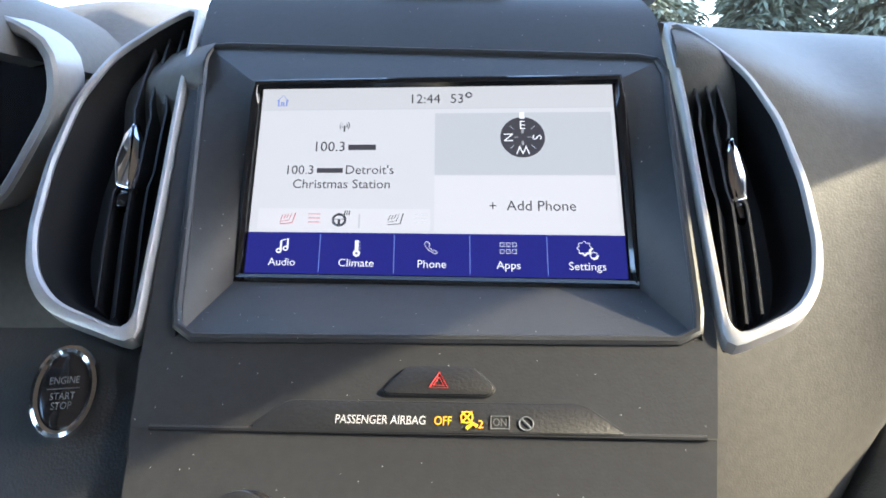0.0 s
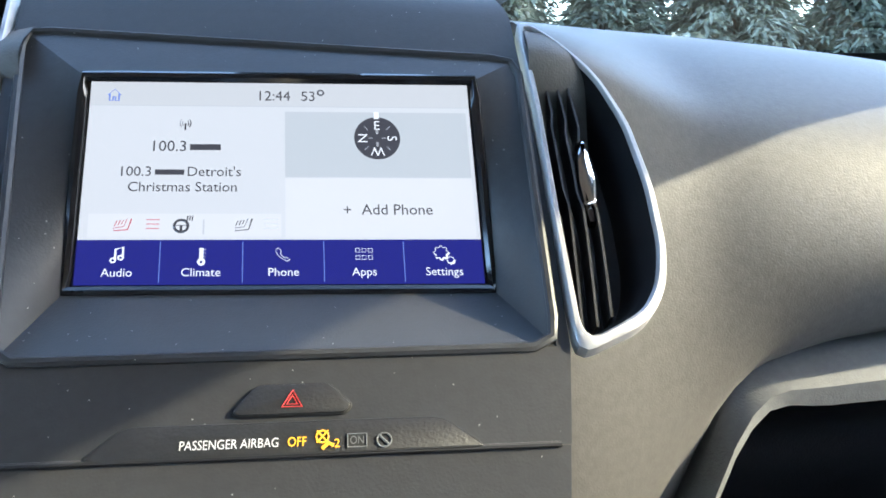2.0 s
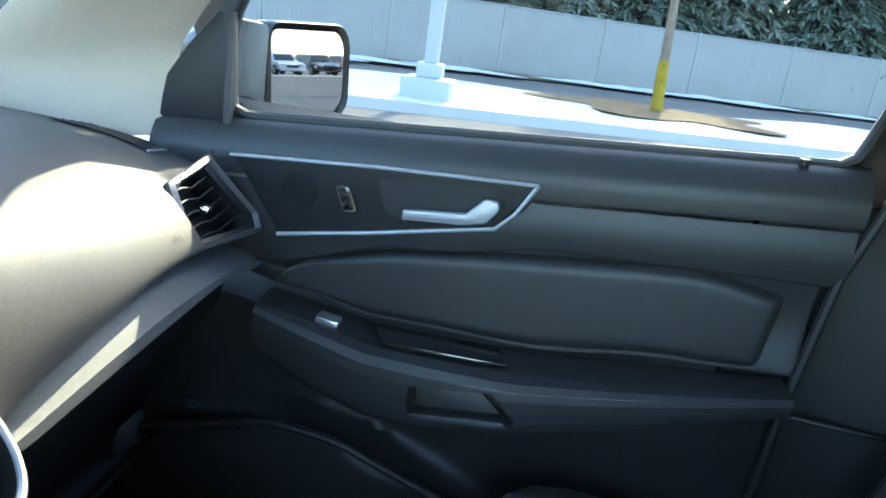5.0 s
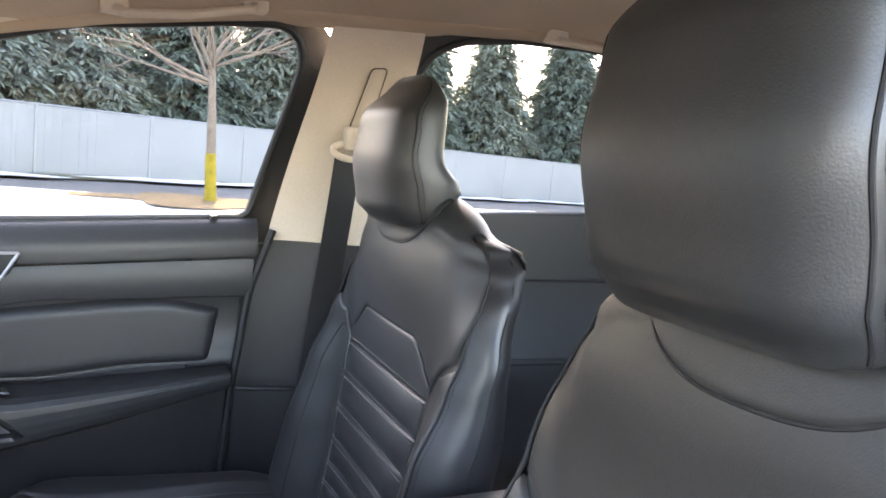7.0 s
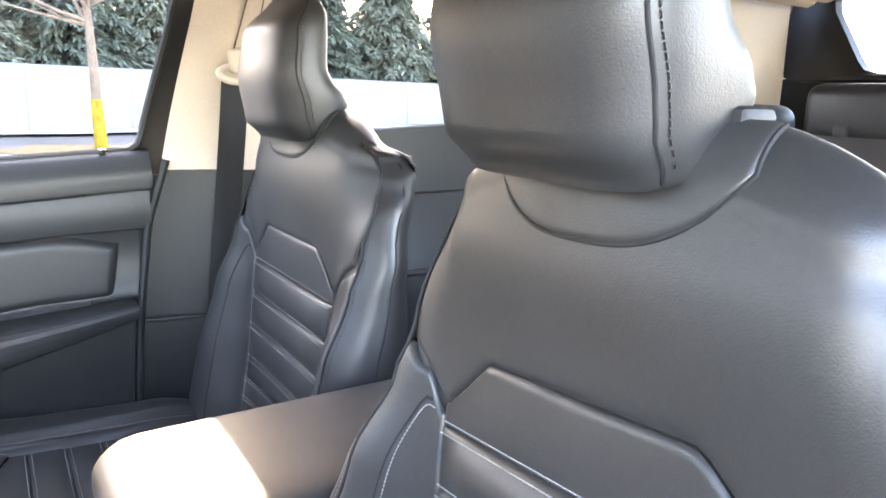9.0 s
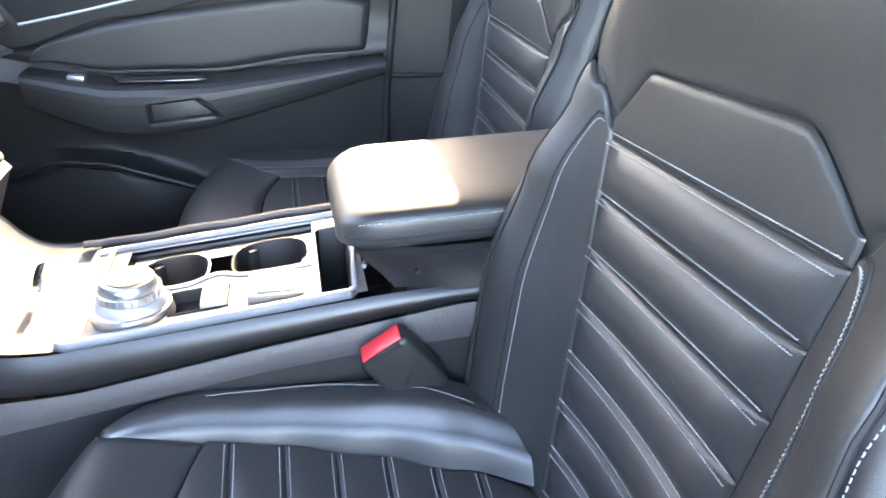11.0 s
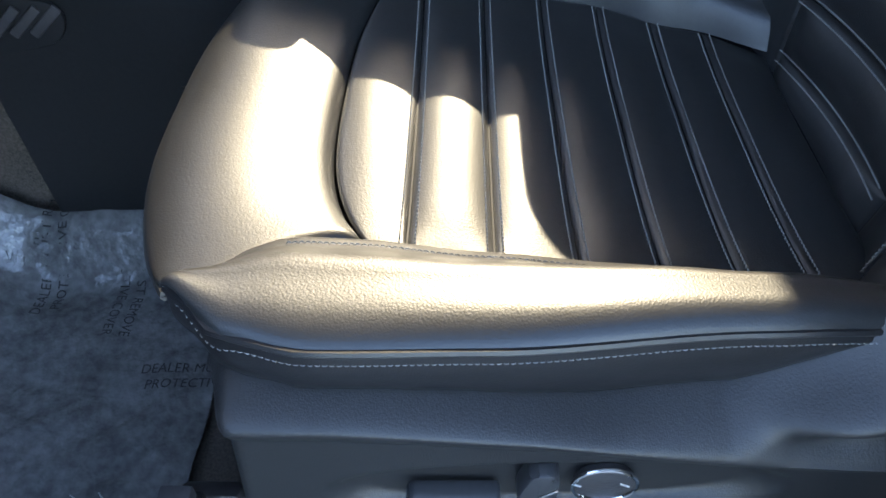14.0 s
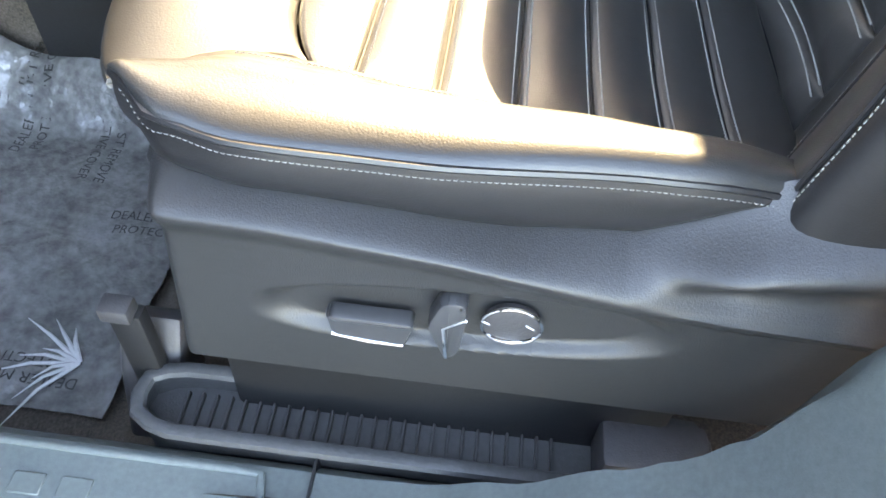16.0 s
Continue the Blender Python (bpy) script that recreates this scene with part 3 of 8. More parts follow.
    # the collar under the headrest, bounded by a rounded seam
    def collar_pt(u, v):
        x = u * (0.094 - 0.004 * v)
        drop = 1.207 + 0.040 * abs(u) ** 3.2 + 0.004 * u * u
        top = shoulder_z(0.3) - ROLL + ROLL * 1.15
        return over_top(x, u * 0.45, drop + (top - drop) * v)
    edge_ = [collar_pt(-1, 1 - i / 10) for i in range(10)] + [collar_pt(-1 + i / 14, 0) for i in range(29)] + [collar_pt(1, i / 10) for i in range(1, 11)]
    part("collar_panel", patch(collar_pt, 24, 14, -1, 1, 0, 1, puff=0.0032, edge=0.006, sink=-0.0002, face=-1), LEATHER, s)
    part("collar_seam", tube([p + Vector((0, 0.0012, 0.0004)) for p in edge_], 0.0014, 6), SEAM, s)

    # side wings of the backrest
    for sg in (-1, 1):
        def wing_top(w):
            return ease(w, [(0.0, 1.060), (0.45, 1.090), (1.0, 1.106)])

        def bw(u, v, sg=sg):
            z = 0.655 + (wing_top(u) - 0.002 - 0.655) * v
            hi, ho = back_insert_half(min(z, 1.066)) + 0.001, back_half(z)
            x = hi + (ho - hi) * u
            return back(sg * x, z)
        f1 = (lambda bw, sg: (lambda u, v: bw(u if sg > 0 else 1 - u, v)))(bw, sg)
        part("backrest_bolster", patch(f1, 18, 30, 0, 1, 0, 1, puff=0.0018, edge=0.007, sink=0.002, wrinkle=0.0015, face=-1), LEATHER, s)

        # stitched welt down the middle of the bolster, bending to the insert's corner
        def bolster_seam(t, side=0.0, bw=bw, mid_u=0.45 if driver and sg < 0 else 0.62):
            v = 0.10 + 0.885 * t
            u = mid_u * math.sqrt(max(0.0, 1 - max(0.0, (v - 0.70) / 0.30) ** 2.4)) + side
            return surface_point(bw, u, v, -sg)
        if driver or sg > 0:
            part("welt", tube([p + n_ * 0.0016 for p, n_ in [bolster_seam(i / 40) for i in range(41)]], 0.0014, 6), SEAM, s)
        if driver:
            threads.append(stitches(lambda t: bolster_seam(t, -0.06), 120, 0.0029, lift=0.0024, r=0.00055))

        # side of the backrest: swells out past the seam, then runs to the rear
        def side_panel(u, v, sg=sg):
            z = 0.635 + (1.2360 - 0.635) * v
            h = back_half(z)
            r_ = roll_at(1.0)
            z0 = shoulder_z(1.0) - r_
            zz = min(z, z0)
            y0 = back_face(h, zz)
            k = smooth01((z - 1.02) / (z0 - 1.02))
            y1 = (back_y(zz) - 0.066) * (1 - k) + (y0 - 1.76 * r_) * k
            if z >= z0:
                c = 0.88 * r_ * (1 - math.sqrt(max(0.0, 1 - ((z - z0) / r_) ** 2)))
                y0, y1 = y0 - c, y1 + c
            x = h + side_bulge(z) * math.sin(math.pi * min(1.0, 0.06 + u * 0.80)) ** 0.75 - side_bulge(z) * math.sin(math.pi * 0.06) ** 0.75 * (1 - u) - 0.018 * u * u
            fwd = (0.020 if driver else 0.0) * math.sin(math.pi * min(1.0, u / 0.42)) * smooth01((1.09 - z) / 0.14)
            return W((sg * x, y0 + (y1 - y0) * u + fwd, z + ((0.0115 - 0.085 * sg * h) * (1 - 0.8 * smooth01((z - 1.12) / 0.12)) if driver else 0.0)))
        part("backrest_side", sheet(lambda u, v, f=side_panel: f(u, 1 - (1 - v) ** 2.4), 22, 64, 0, 1, 0, 1), LEATHER_SIDE, s)
        part("welt", tube([Vector(side_panel(0.004, i / 40)) + Vector((sg * 0.0004, 0.0012, 0)) for i in range(41)], 0.0017, 6), SEAM, s)
        (threads if driver else dark_threads).append(stitches(lambda t, f=side_panel, sg=sg: (Vector(f(0.045, 0.03 + 0.95 * t)), (sg * 0.8, 0.6, 0)), 150, 0.0028, lift=0.0008, r=0.0004))
        part("welt", tube([Vector(side_panel(0.52, i / 24)) + Vector((sg * 0.0002, 0, 0)) for i in range(25)], 0.0014, 6), SEAM, s)

    def shell(u, v):
        z = 0.62 + 0.60 * v
        h = back_half(z) + side_bulge(z) * 0.4 - 0.018
        k = smooth01((z - 1.02) / (shoulder_z(1.0) - roll_at(1.0) - 1.02))
        y1 = (back_y(z) - 0.066) * (1 - k) + (back_face(back_half(z), z) - 1.76 * roll_at(1.0)) * k
        return W((u * h, y1 - 0.060 * (1 - u * u) * (1 - 0.6 * k), z + (0.0115 - 0.085 * u * h if driver else 0.0)))
    part("backrest_shell", sheet(shell, 14, 20, -1, 1, 0, 1), LEATHER_SIDE, s)

    # headrest on two posts: upright front pad, flat sides, hollow rear that flares at its foot
    HX = 0.010 if driver else 0.004
    HW = 0.1085

    def head(k, v):
        a = 2 * math.pi * k
        c, sn = math.cos(a), math.sin(a)
        v_ = max(0.0, min(1.0, v))
        dome = math.sqrt(max(0.0, 1 - max(0.0, (v_ - 0.60) / 0.40) ** 2.6))
        heel = math.sqrt(max(0.0, 1 - max(0.0, (0.11 - v_) / 0.11) ** 2))
        hw = HW * (0.955 + 0.045 * math.sin(math.pi * min(1.0, v_ * 1.5))) * ((0.50 + 0.50 * dome) if driver else (0.36 + 0.64 * dome)) * (0.90 + 0.10 * heel)
        yf = ease(v_, [(0, -0.262), (0.12, -0.240), (0.40, -0.232), (0.70, -0.239), (1.0, -0.287)])
        yb = ease(v_, [(0, -0.335), (0.10, -0.352), (0.22, -0.345), (0.50, -0.318), (0.80, -0.320), (1.0, -0.300)])
        x = hw * math.copysign(abs(c) ** 0.60, c)
        if driver and c < 0:
            x *= 0.75
        front = 1 - 0.30 * (x / HW) ** 2
        if sn >= 0:
            mid_ = (yf + yb) / 2
            y = mid_ + (yf - mid_) * sn ** 0.72 * (0.80 + 0.20 * front)
        else:
            mid_ = (yf + yb) / 2
            y = mid_ + (yb - mid_) * (-sn) ** 0.62
        lift = 0.030 * smooth01((yf - y) / 0.10) * (1 - smooth01(v_ / 0.45))
        if driver:
            return W((HX + x, y, 1.242 + 0.196 * v_ + lift))
        return W((HX + x * 0.86, -0.29 + (y + 0.29) * 0.92, 1.230 + 0.176 * v_ + lift))
    bm = bmesh.new()
    rings = [[head(k / 72, v) for k in range(72)] for v in [0, 0.006, 0.015, 0.03, 0.05, 0.075] + [0.1 + 0.72 * i / 16 for i in range(17)] + [0.86, 0.90, 0.93, 0.955, 0.975, 0.99, 1.0]]
    vs = add_grid(bm, rings, close_u=True)
    for end in (vs[0], vs[-1]):
        mid_ = bm.verts.new(sum((v.co for v in end), Vector()) / len(end))
        for i in range(len(end)):
            bm.faces.new((end[i], end[(i + 1) % len(end)], mid_))
    hr = part("headrest", bm, LEATHER, s)
    for sg in (-1, 1):
        k0 = (0.075 if driver else 0.045) if sg > 0 else 0.5 - (0.075 if driver else 0.045)
        line = [head(k0, 0.015 + 0.93 * i / 30) for i in range(31)]
        part("headrest_seam", tube([p + Vector((sg * 0.0003, 0.0002, 0)) for p in line], 0.0012, 6), SEAM, hr)
        k1 = k0 - sg * 0.020
        part("headrest_stitching", stitches(lambda t, k1=k1: surface_point(lambda u, v: head(u, v), k1, 0.04 + 0.88 * t), 38, 0.0038, lift=0.0005, r=0.0007), LEATHER_SIDE, hr)
        part("headrest_post", tube([W((sg * 0.055, -0.322, 1.235)), W((sg * 0.055, -0.318, 1.275))], 0.0065, 10), CHROME, s, "steel post")
        part("post_collar", moved(box(-0.020, 0.020, -0.014, 0.014, -0.006, 0.008, 0.005), Matrix.Translation(W((sg * 0.055, -0.322, 1.276)))), HARD, s)
    part("stitching", merge(*threads), THREAD, s, "pale grey stitching")
    part("dark_stitching", merge(*dark_threads), DARK_THREAD, s, "black stitching")["kind"] = "stuff"

    # frame below the cushion
    if driver:
        # plastic side shield with a hollow for the switches and a rear fin
        def shield(u, v):
            y = 0.136 - 0.404 * u
            top = interp(y, [(-0.27, 0.812), (-0.185, 0.778), (-0.152, 0.756), (-0.12, 0.738), (-0.06, 0.737), (0.0, 0.746), (0.06, 0.753), (0.15, 0.757)])
            crease = interp(y, [(-0.27, 0.706), (-0.177, 0.710), (-0.118, 0.716), (-0.03, 0.731), (0.066, 0.741), (0.15, 0.742)])
            if v < 0.30:
                w = v / 0.30
                zz = top + (crease - top) * w
                x = -0.208 - 0.040 * math.sin(w * math.pi / 2)
                rear = smooth01((-0.125 - y) / 0.05)
                ridge = math.exp(-((w - 0.42) / 0.16) ** 2)
                x -= rear * 0.016 * ridge
                x += rear * 0.008 * math.exp(-((w - 0.78) / 0.15) ** 2)
            else:
                w = (v - 0.30) / 0.70
                zz = crease + (0.578 - crease) * w
                x = -0.248 + 0.010 * smooth01(w / 0.16) + 0.012 * w
            a = (y + 0.045) / 0.122
            b = (zz - 0.662 + 0.06 * (y + 0.045)) / 0.032
            d = (abs(a) ** 2.4 + abs(b) ** 2.4) ** (1 / 2.4)
            x += 0.009 * (1 - smooth01((d - 0.80) / 0.22))
            edge = smooth01((0.055 - u) / 0.055)
            x += 0.040 * edge ** 2
            return W((x, y + (0.13 * (0.75 - zz) * (1 - u) if zz < 0.75 else 0.0), zz))
        part("side_shield", sheet(shield, 150, 110, 0, 1, 0, 1), SEAT_PLASTIC, s, "dark grey plastic side shield")

        def on_side(a, b, n):
            return W((-0.2260 - n, a, b + 0.0180))
        sw1 = rounded([(0.041, 0.643), (0.038, 0.624), (-0.006, 0.620), (-0.011, 0.641), (-0.009, 0.643)], 0.004)
        sw = part("seat_slide_switch", prism([on_side(a, b, 0.0) for a, b in sw1], (-0.013, 0, 0), 0.003), SWITCH, s)
        part("switch_edge", tube([on_side(a, b, 0.0118) for a, b in ((0.038, 0.6255), (0.016, 0.6215), (-0.005, 0.6215))], 0.0016, 8), CHROME, sw)
        sw2 = rounded([(-0.040, 0.673), (-0.026, 0.672), (-0.018, 0.648), (-0.030, 0.616), (-0.038, 0.622), (-0.041, 0.655)], 0.006)
        sw = part("recline_switch", prism([on_side(a, b, 0.0) for a, b in sw2], (-0.016, 0, 0), 0.003), SWITCH, s)
        part("switch_edge", tube([on_side(a, b, 0.0155) for a, b in ((-0.040, 0.660), (-0.028, 0.650), (-0.031, 0.620))], 0.0014, 8), CHROME, sw)
        ring = [on_side(-0.067 + 0.0175 * math.cos(a), 0.646 + 0.0165 * math.sin(a), 0.006) for a in [i * math.pi / 18 for i in range(36)]]
        lum = part("lumbar_switch", prism([on_side(-0.067 + 0.0165 * math.cos(a), 0.646 + 0.0155 * math.sin(a), 0.0) for a in [i * math.pi / 18 for i in range(36)]], (-0.006, 0, 0), 0.0015), GREY_PLASTIC, s)
        part("chrome_ring", tube(ring, 0.0012, 8, closed=True), CHROME, lum, "chrome ring")
        for a0 in (-0.080, -0.054):
            part("arrow_mark", tube([on_side(a0, 0.646, 0.0066), on_side(a0 + 0.005, 0.649, 0.0066)], 0.0006, 5), WHITE_PRINT, lum)
    else:
        part("side_shield", sheet(lambda u, v: W((out * (0.226 + 0.012 * math.sin(math.pi * v)), 0.12 - 0.36 * u, 0.705 - 0.17 * v)), 10, 8), SEAT_PLASTIC, s)
    for sg in (-1, 1):
        if driver and sg < 0:
            continue
        part("inner_shield", sheet(lambda u, v, sg=sg: W((sg * (0.205 + 0.006 * math.sin(math.pi * v)), 0.12 - 0.36 * u, 0.71 - 0.17 * v)), 10, 6), HARD, s)
    for sg in (-1, 1):
        part("seat_rail", moved(box(sg * 0.19 - 0.022, sg * 0.19 + 0.022, -0.28, 0.20, 0.385, 0.425, 0.006), Matrix.Translation((cx, dy, dz))), STEEL, s)
        part("riser", moved(box(sg * 0.19 - 0.016, sg * 0.19 + 0.016, -0.20, 0.13, 0.42, 0.60, 0.006), Matrix.Translation((cx, dy, dz))), HARD, s)
    part("seat_pan", moved(box(-0.185, 0.185, -0.22, 0.15, 0.58, 0.66, 0.02), Matrix.Translation((cx, dy, dz))), HARD, s)
    part("foam_core", moved(box(-0.185, 0.185, -0.24, 0.115, 0.655, 0.722, 0.02), Matrix.Translation((cx, dy, dz))), SEAM, s)
    return s


car_seat(-0.362, 0.0, 0.0, -1, True)
car_seat(0.388, -0.104, -0.017, 1, False)

# low parts beside the driver's seat rail
br = thing("seat_mount_cover", "dark grey plastic cover over the seat rail's front mount", "cover", (-0.55, 0.2, 0.38))
part("cover", prism([(-0.505, 0.235, 0.40), (-0.575, 0.235, 0.40), (-0.560, 0.225, 0.49), (-0.535, 0.225, 0.535), (-0.515, 0.225, 0.52)], (0, -0.05, 0), 0.005), GREY_PLASTIC, br)
part("clip", box(-0.573, -0.556, 0.188, 0.210, 0.578, 0.592, 0.002), GREY_PLASTIC, br)
part("clip_stem", box(-0.566, -0.552, 0.185, 0.210, 0.40, 0.577, 0.003), HARD, br)

tray = thing("rail_side_tray", "black ribbed plastic tray between driver's seat and sill", "tray", (-0.59, 0.0, 0.47))


def tray_rim(u):
    pts = [(-0.556, -0.23), (-0.560, 0.17), (-0.568, 0.196), (-0.600, 0.196), (-0.612, 0.17), (-0.612, -0.23)]
    return resample(rounded([Vector(p) for p in pts], 0.012), 60)


rim_pts = tray_rim(0)
part("rim", tube([(p.x, p.y, 0.505) for p in rim_pts], 0.0065, 8, closed=True, flat=0.8), TRAY, tray)
part("tray_floor", prism([(p.x, p.y, 0.478) for p in rim_pts], (0, 0, -0.006)), TRAY, tray)
bm = bmesh.new()
add_grid(bm, [[(p.x, p.y, 0.505) for p in rim_pts], [(p.x, p.y, 0.472) for p in rim_pts], [(p.x + 0.001, p.y, 0.40) for p in rim_pts]], close_u=True)
part("tray_wall", bm, TRAY, tray)
for i in range(26):
    y = 0.168 - i * 0.0115
    part("tray_rib", box(-0.608, -0.566, y - 0.0012, y + 0.0012, 0.478, 0.4835, 0.0008, 1), TRAY, tray)
part("end_block", box(-0.604, -0.562, -0.230, -0.150, 0.478, 0.522, 0.006), GREY_PLASTIC, tray)

# ---- centre stack ----


def F(a, b, n=0.0):
    """The sloping face of the centre stack: a across, b up the slope, n out of it."""
    x = a - 0.06 * b * (1 - a / 0.12) if b > 0 else a
    bb = b * (1 - 0.060 * a / 0.110) if b > 0 else b
    bow = 0.000 * (1 - (a / 0.13) ** 2) * smooth01((0.03 - b) / 0.05)
    nn = n + bow
    return Vector((x, 0.33 + 0.673 * bb - 0.739 * nn, 1.018 + 0.739 * bb + 0.673 * nn))


stack = thing("centre_stack", "charcoal plastic centre stack with recessed touchscreen and dusty face", "dashboard", (0, 0.35, 0.80))
REC_OUT = [(-0.110, 0.166), (0.113, 0.166), (0.1115, 0.000), (-0.1035, 0.000)]


def fascia_edge(b):
    return interp(b, [(-0.30, 0.098), (-0.10, 0.103), (-0.03, 0.113), (0.0, 0.117), (0.10, 0.1165), (0.20, 0.1125), (0.24, 0.100)])


out_pts = rounded([Vector(p) for p in REC_OUT], 0.010, 5)
# the face is built round the recess from four sheets
part("lower_face", sheet(lambda u, v: F(u * fascia_edge(v), v), 24, 10, -1, 1, -0.0388, 0.0), FASCIA, stack)
part("upper_face", sheet(lambda u, v: F(u * fascia_edge(v), v) + Vector((0, 0.012 * smooth01((v - 0.2) / 0.06), -0.012 * smooth01((v - 0.20) / 0.06))), 24, 10, -1, 1, 0.166, 0.245), FASCIA, stack)
for sg in (-1, 1):
    def strip(u, v, sg=sg):
        inner = 0.1115 + 0.0015 * v / 0.166 if sg > 0 else 0.1035 + 0.0065 * v / 0.166
        return F(sg * (inner + (fascia_edge(v) - inner) * u) if fascia_edge(v) > inner else sg * inner, v)
    part("side_face", sheet(strip, 3, 16, 0, 1, 0.0, 0.166), FASCIA, stack)


def screen_place(u, v, n=0.0):
    """On the screen: u 0..1 from its left, v 0..1 down, n out of it."""
    x = -0.0885 + (0.174 + 0.0035 * v) * u
    d = 0.0965 * (1 - v)
    return Vector((x, 0.3755 + 0.455 * d - 0.891 * n, 1.0375 + 0.891 * d + 0.455 * n - 0.0012 - (0.0022 + 0.0012 * v) * u))


# walls of the recess run from the face to the screen's frame
corner_in = [screen_place(-0.02, -0.03), screen_place(1.02, -0.03), screen_place(1.02, 1.03), screen_place(-0.02, 1.03)]
corner_out = [F(*REC_OUT[0]), F(*REC_OUT[1]), F(*REC_OUT[2]), F(*REC_OUT[3])]
names = ("recess_top", "recess_side", "recess_ledge", "recess_side")
for i in range(4):
    a0, a1, b0, b1 = corner_out[i], corner_out[(i + 1) % 4], corner_in[i], corner_in[(i + 1) % 4]
    part(names[i], sheet(lambda u, v: a0.lerp(a1, u).lerp(b0.lerp(b1, u), v) + Vector((0, 0, 0.0)), 16, 6), FASCIA, stack)
rim_path = [F(*p, 0.0) for p in resample(out_pts, 80)]
part("recess_rim", tube(rim_path, 0.0022, 8, closed=True), FASCIA, stack)
part("screen_frame", tube([corner_in[i].lerp(corner_in[(i + 1) % 4], t / 12) for i in range(4) for t in range(12)], 0.0028, 8, closed=True), GLOSS_BLACK, stack)

# touchscreen
scr = thing("touchscreen", "lit touchscreen with grey home page and blue menu bar", "screen", (0, 0.40, 1.08))


def ui_rect(u0, u1, v0, v1, n):
    bm = bmesh.new()
    bm.faces.new([bm.verts.new(screen_place(u, v, n)) for u, v in ((u0, v1), (u1, v1), (u1, v0), (u0, v0))])
    return bm


def ui_text(words, u, v, size, mat_, align="CENTER", squeeze=1.0, name="label"):
    part(name, text_bm(words, size * 0.082, lambda x, y, n: screen_place(u + x / 0.177, v - y / 0.099, 0.0011), align=align, squeeze=squeeze), mat_, scr, smooth=False)


def ui_line(pts, w, mat_, name="icon", closed=False):
    part(name, tube([screen_place(u, v, 0.0010) for u, v in pts], w, 4, closed=closed, flat=0.3), mat_, scr, smooth=False)


part("panel", prism([screen_place(*p, -0.004) for p in ((-0.012, 1.02), (1.012, 1.02), (1.012, -0.02), (-0.012, -0.02))], screen_place(0, 0, 0.004) - screen_place(0, 0, 0)), GLOSS_BLACK, scr)
part("page", ui_rect(0, 1, 0, 0.79, 0.0005), UI_GREY, scr)
part("status_bar", ui_rect(0, 1, 0, 0.125, 0.0007), UI_STRIP, scr)
part("divider", ui_rect(0, 1, 0.122, 0.126, 0.0009), UI_CARD, scr)
part("compass_card", ui_rect(0.505, 0.99, 0.15, 0.485, 0.0007), UI_CARD, scr)
part("phone_card", ui_rect(0.505, 0.99, 0.49, 0.78, 0.0007), UI_PALE, scr)
part("radio_card", ui_rect(0.01, 0.495, 0.15, 0.66, 0.0006), UI_GREY, scr)
part("comfort_strip", ui_rect(0.022, 0.495, 0.665, 0.778, 0.0007), UI_PALE, scr)
part("menu_bar", ui_rect(0, 1, 0.79, 1.0, 0.0007), UI_BLUE, scr)
for k in range(1, 5):
    part("menu_divider", ui_rect(k * 0.2 - 0.001, k * 0.2 + 0.001, 0.80, 0.99, 0.0009), UI_ICON, scr)
ui_text("12:44", 0.475, 0.072, 0.088, UI_DARK)
ui_text("53", 0.567, 0.072, 0.088, UI_DARK)
ui_line([(0.600 + 0.008 * math.cos(a), 0.050 + 0.013 * math.sin(a)) for a in [i * math.pi / 5 for i in range(10)]], 0.0004, UI_DARK, "degree_mark", True)
ui_text("100.3", 0.208, 0.335, 0.092, UI_DARK)
part("word_bar", ui_rect(0.262, 0.340, 0.322, 0.352, 0.0010), UI_DARK, scr)
ui_text("100.3", 0.128, 0.462, 0.082, UI_DARK)
part("word_bar", ui_rect(0.177, 0.250, 0.450, 0.476, 0.0010), UI_DARK, scr)
ui_text("Detroit's", 0.325, 0.462, 0.082, UI_DARK)
ui_text("Christmas Station", 0.248, 0.538, 0.082, UI_DARK)
ui_text("+", 0.662, 0.650, 0.085, UI_DARK)
ui_text("Add Phone", 0.790, 0.648, 0.088, UI_DARK)
for k, w in enumerate(("Audio", "Climate", "Phone", "Apps", "Settings")):
    ui_text(w, 0.1 + 0.2 * k, 0.945, 0.066, UI_WHITE)
# icons
ui_line([(0.045, 0.072), (0.062, 0.040), (0.079, 0.072)], 0.0005, UI_ICON)
ui_line([(0.050, 0.066), (0.050, 0.100), (0.059, 0.100), (0.059, 0.080), (0.065, 0.080), (0.065, 0.100), (0.074, 0.100), (0.074, 0.066)], 0.0004, UI_ICON)
ui_line([(0.248, 0.215), (0.248, 0.250)], 0.0004, UI_DARK)
for sg in (-1, 1):
    for r in (0.008, 0.014):
        ui_line([(0.248 + sg * r * math.cos(a), 0.215 + r * 1.9 * math.sin(a)) for a in (-0.8, -0.4, 0, 0.4, 0.8)], 0.0003, UI_DARK)
for u0, m_ in ((0.105, UI_RED), (0.400, UI_DARK)):
    ui_line([(u0 + 0.022, 0.690), (u0 + 0.014, 0.742), (u0 - 0.018, 0.748), (u0 - 0.020, 0.735), (u0 + 0.004, 0.728), (u0 + 0.012, 0.690)], 0.0004, m_)
    for k in range(3):
        ui_line([(u0 - 0.018 + k * 0.008, 0.725 - 0.004 * k), (u0 - 0.013 + k * 0.008, 0.700 - 0.002 * k)], 0.0003, m_)
for k in range(3):
    ui_line([(0.163, 0.695 + 0.021 * k), (0.195, 0.695 + 0.021 * k)], 0.0006, UI_RED)
    ui_line([(0.453, 0.695 + 0.021 * k), (0.487, 0.695 + 0.021 * k)], 0.0005, UI_CARD)
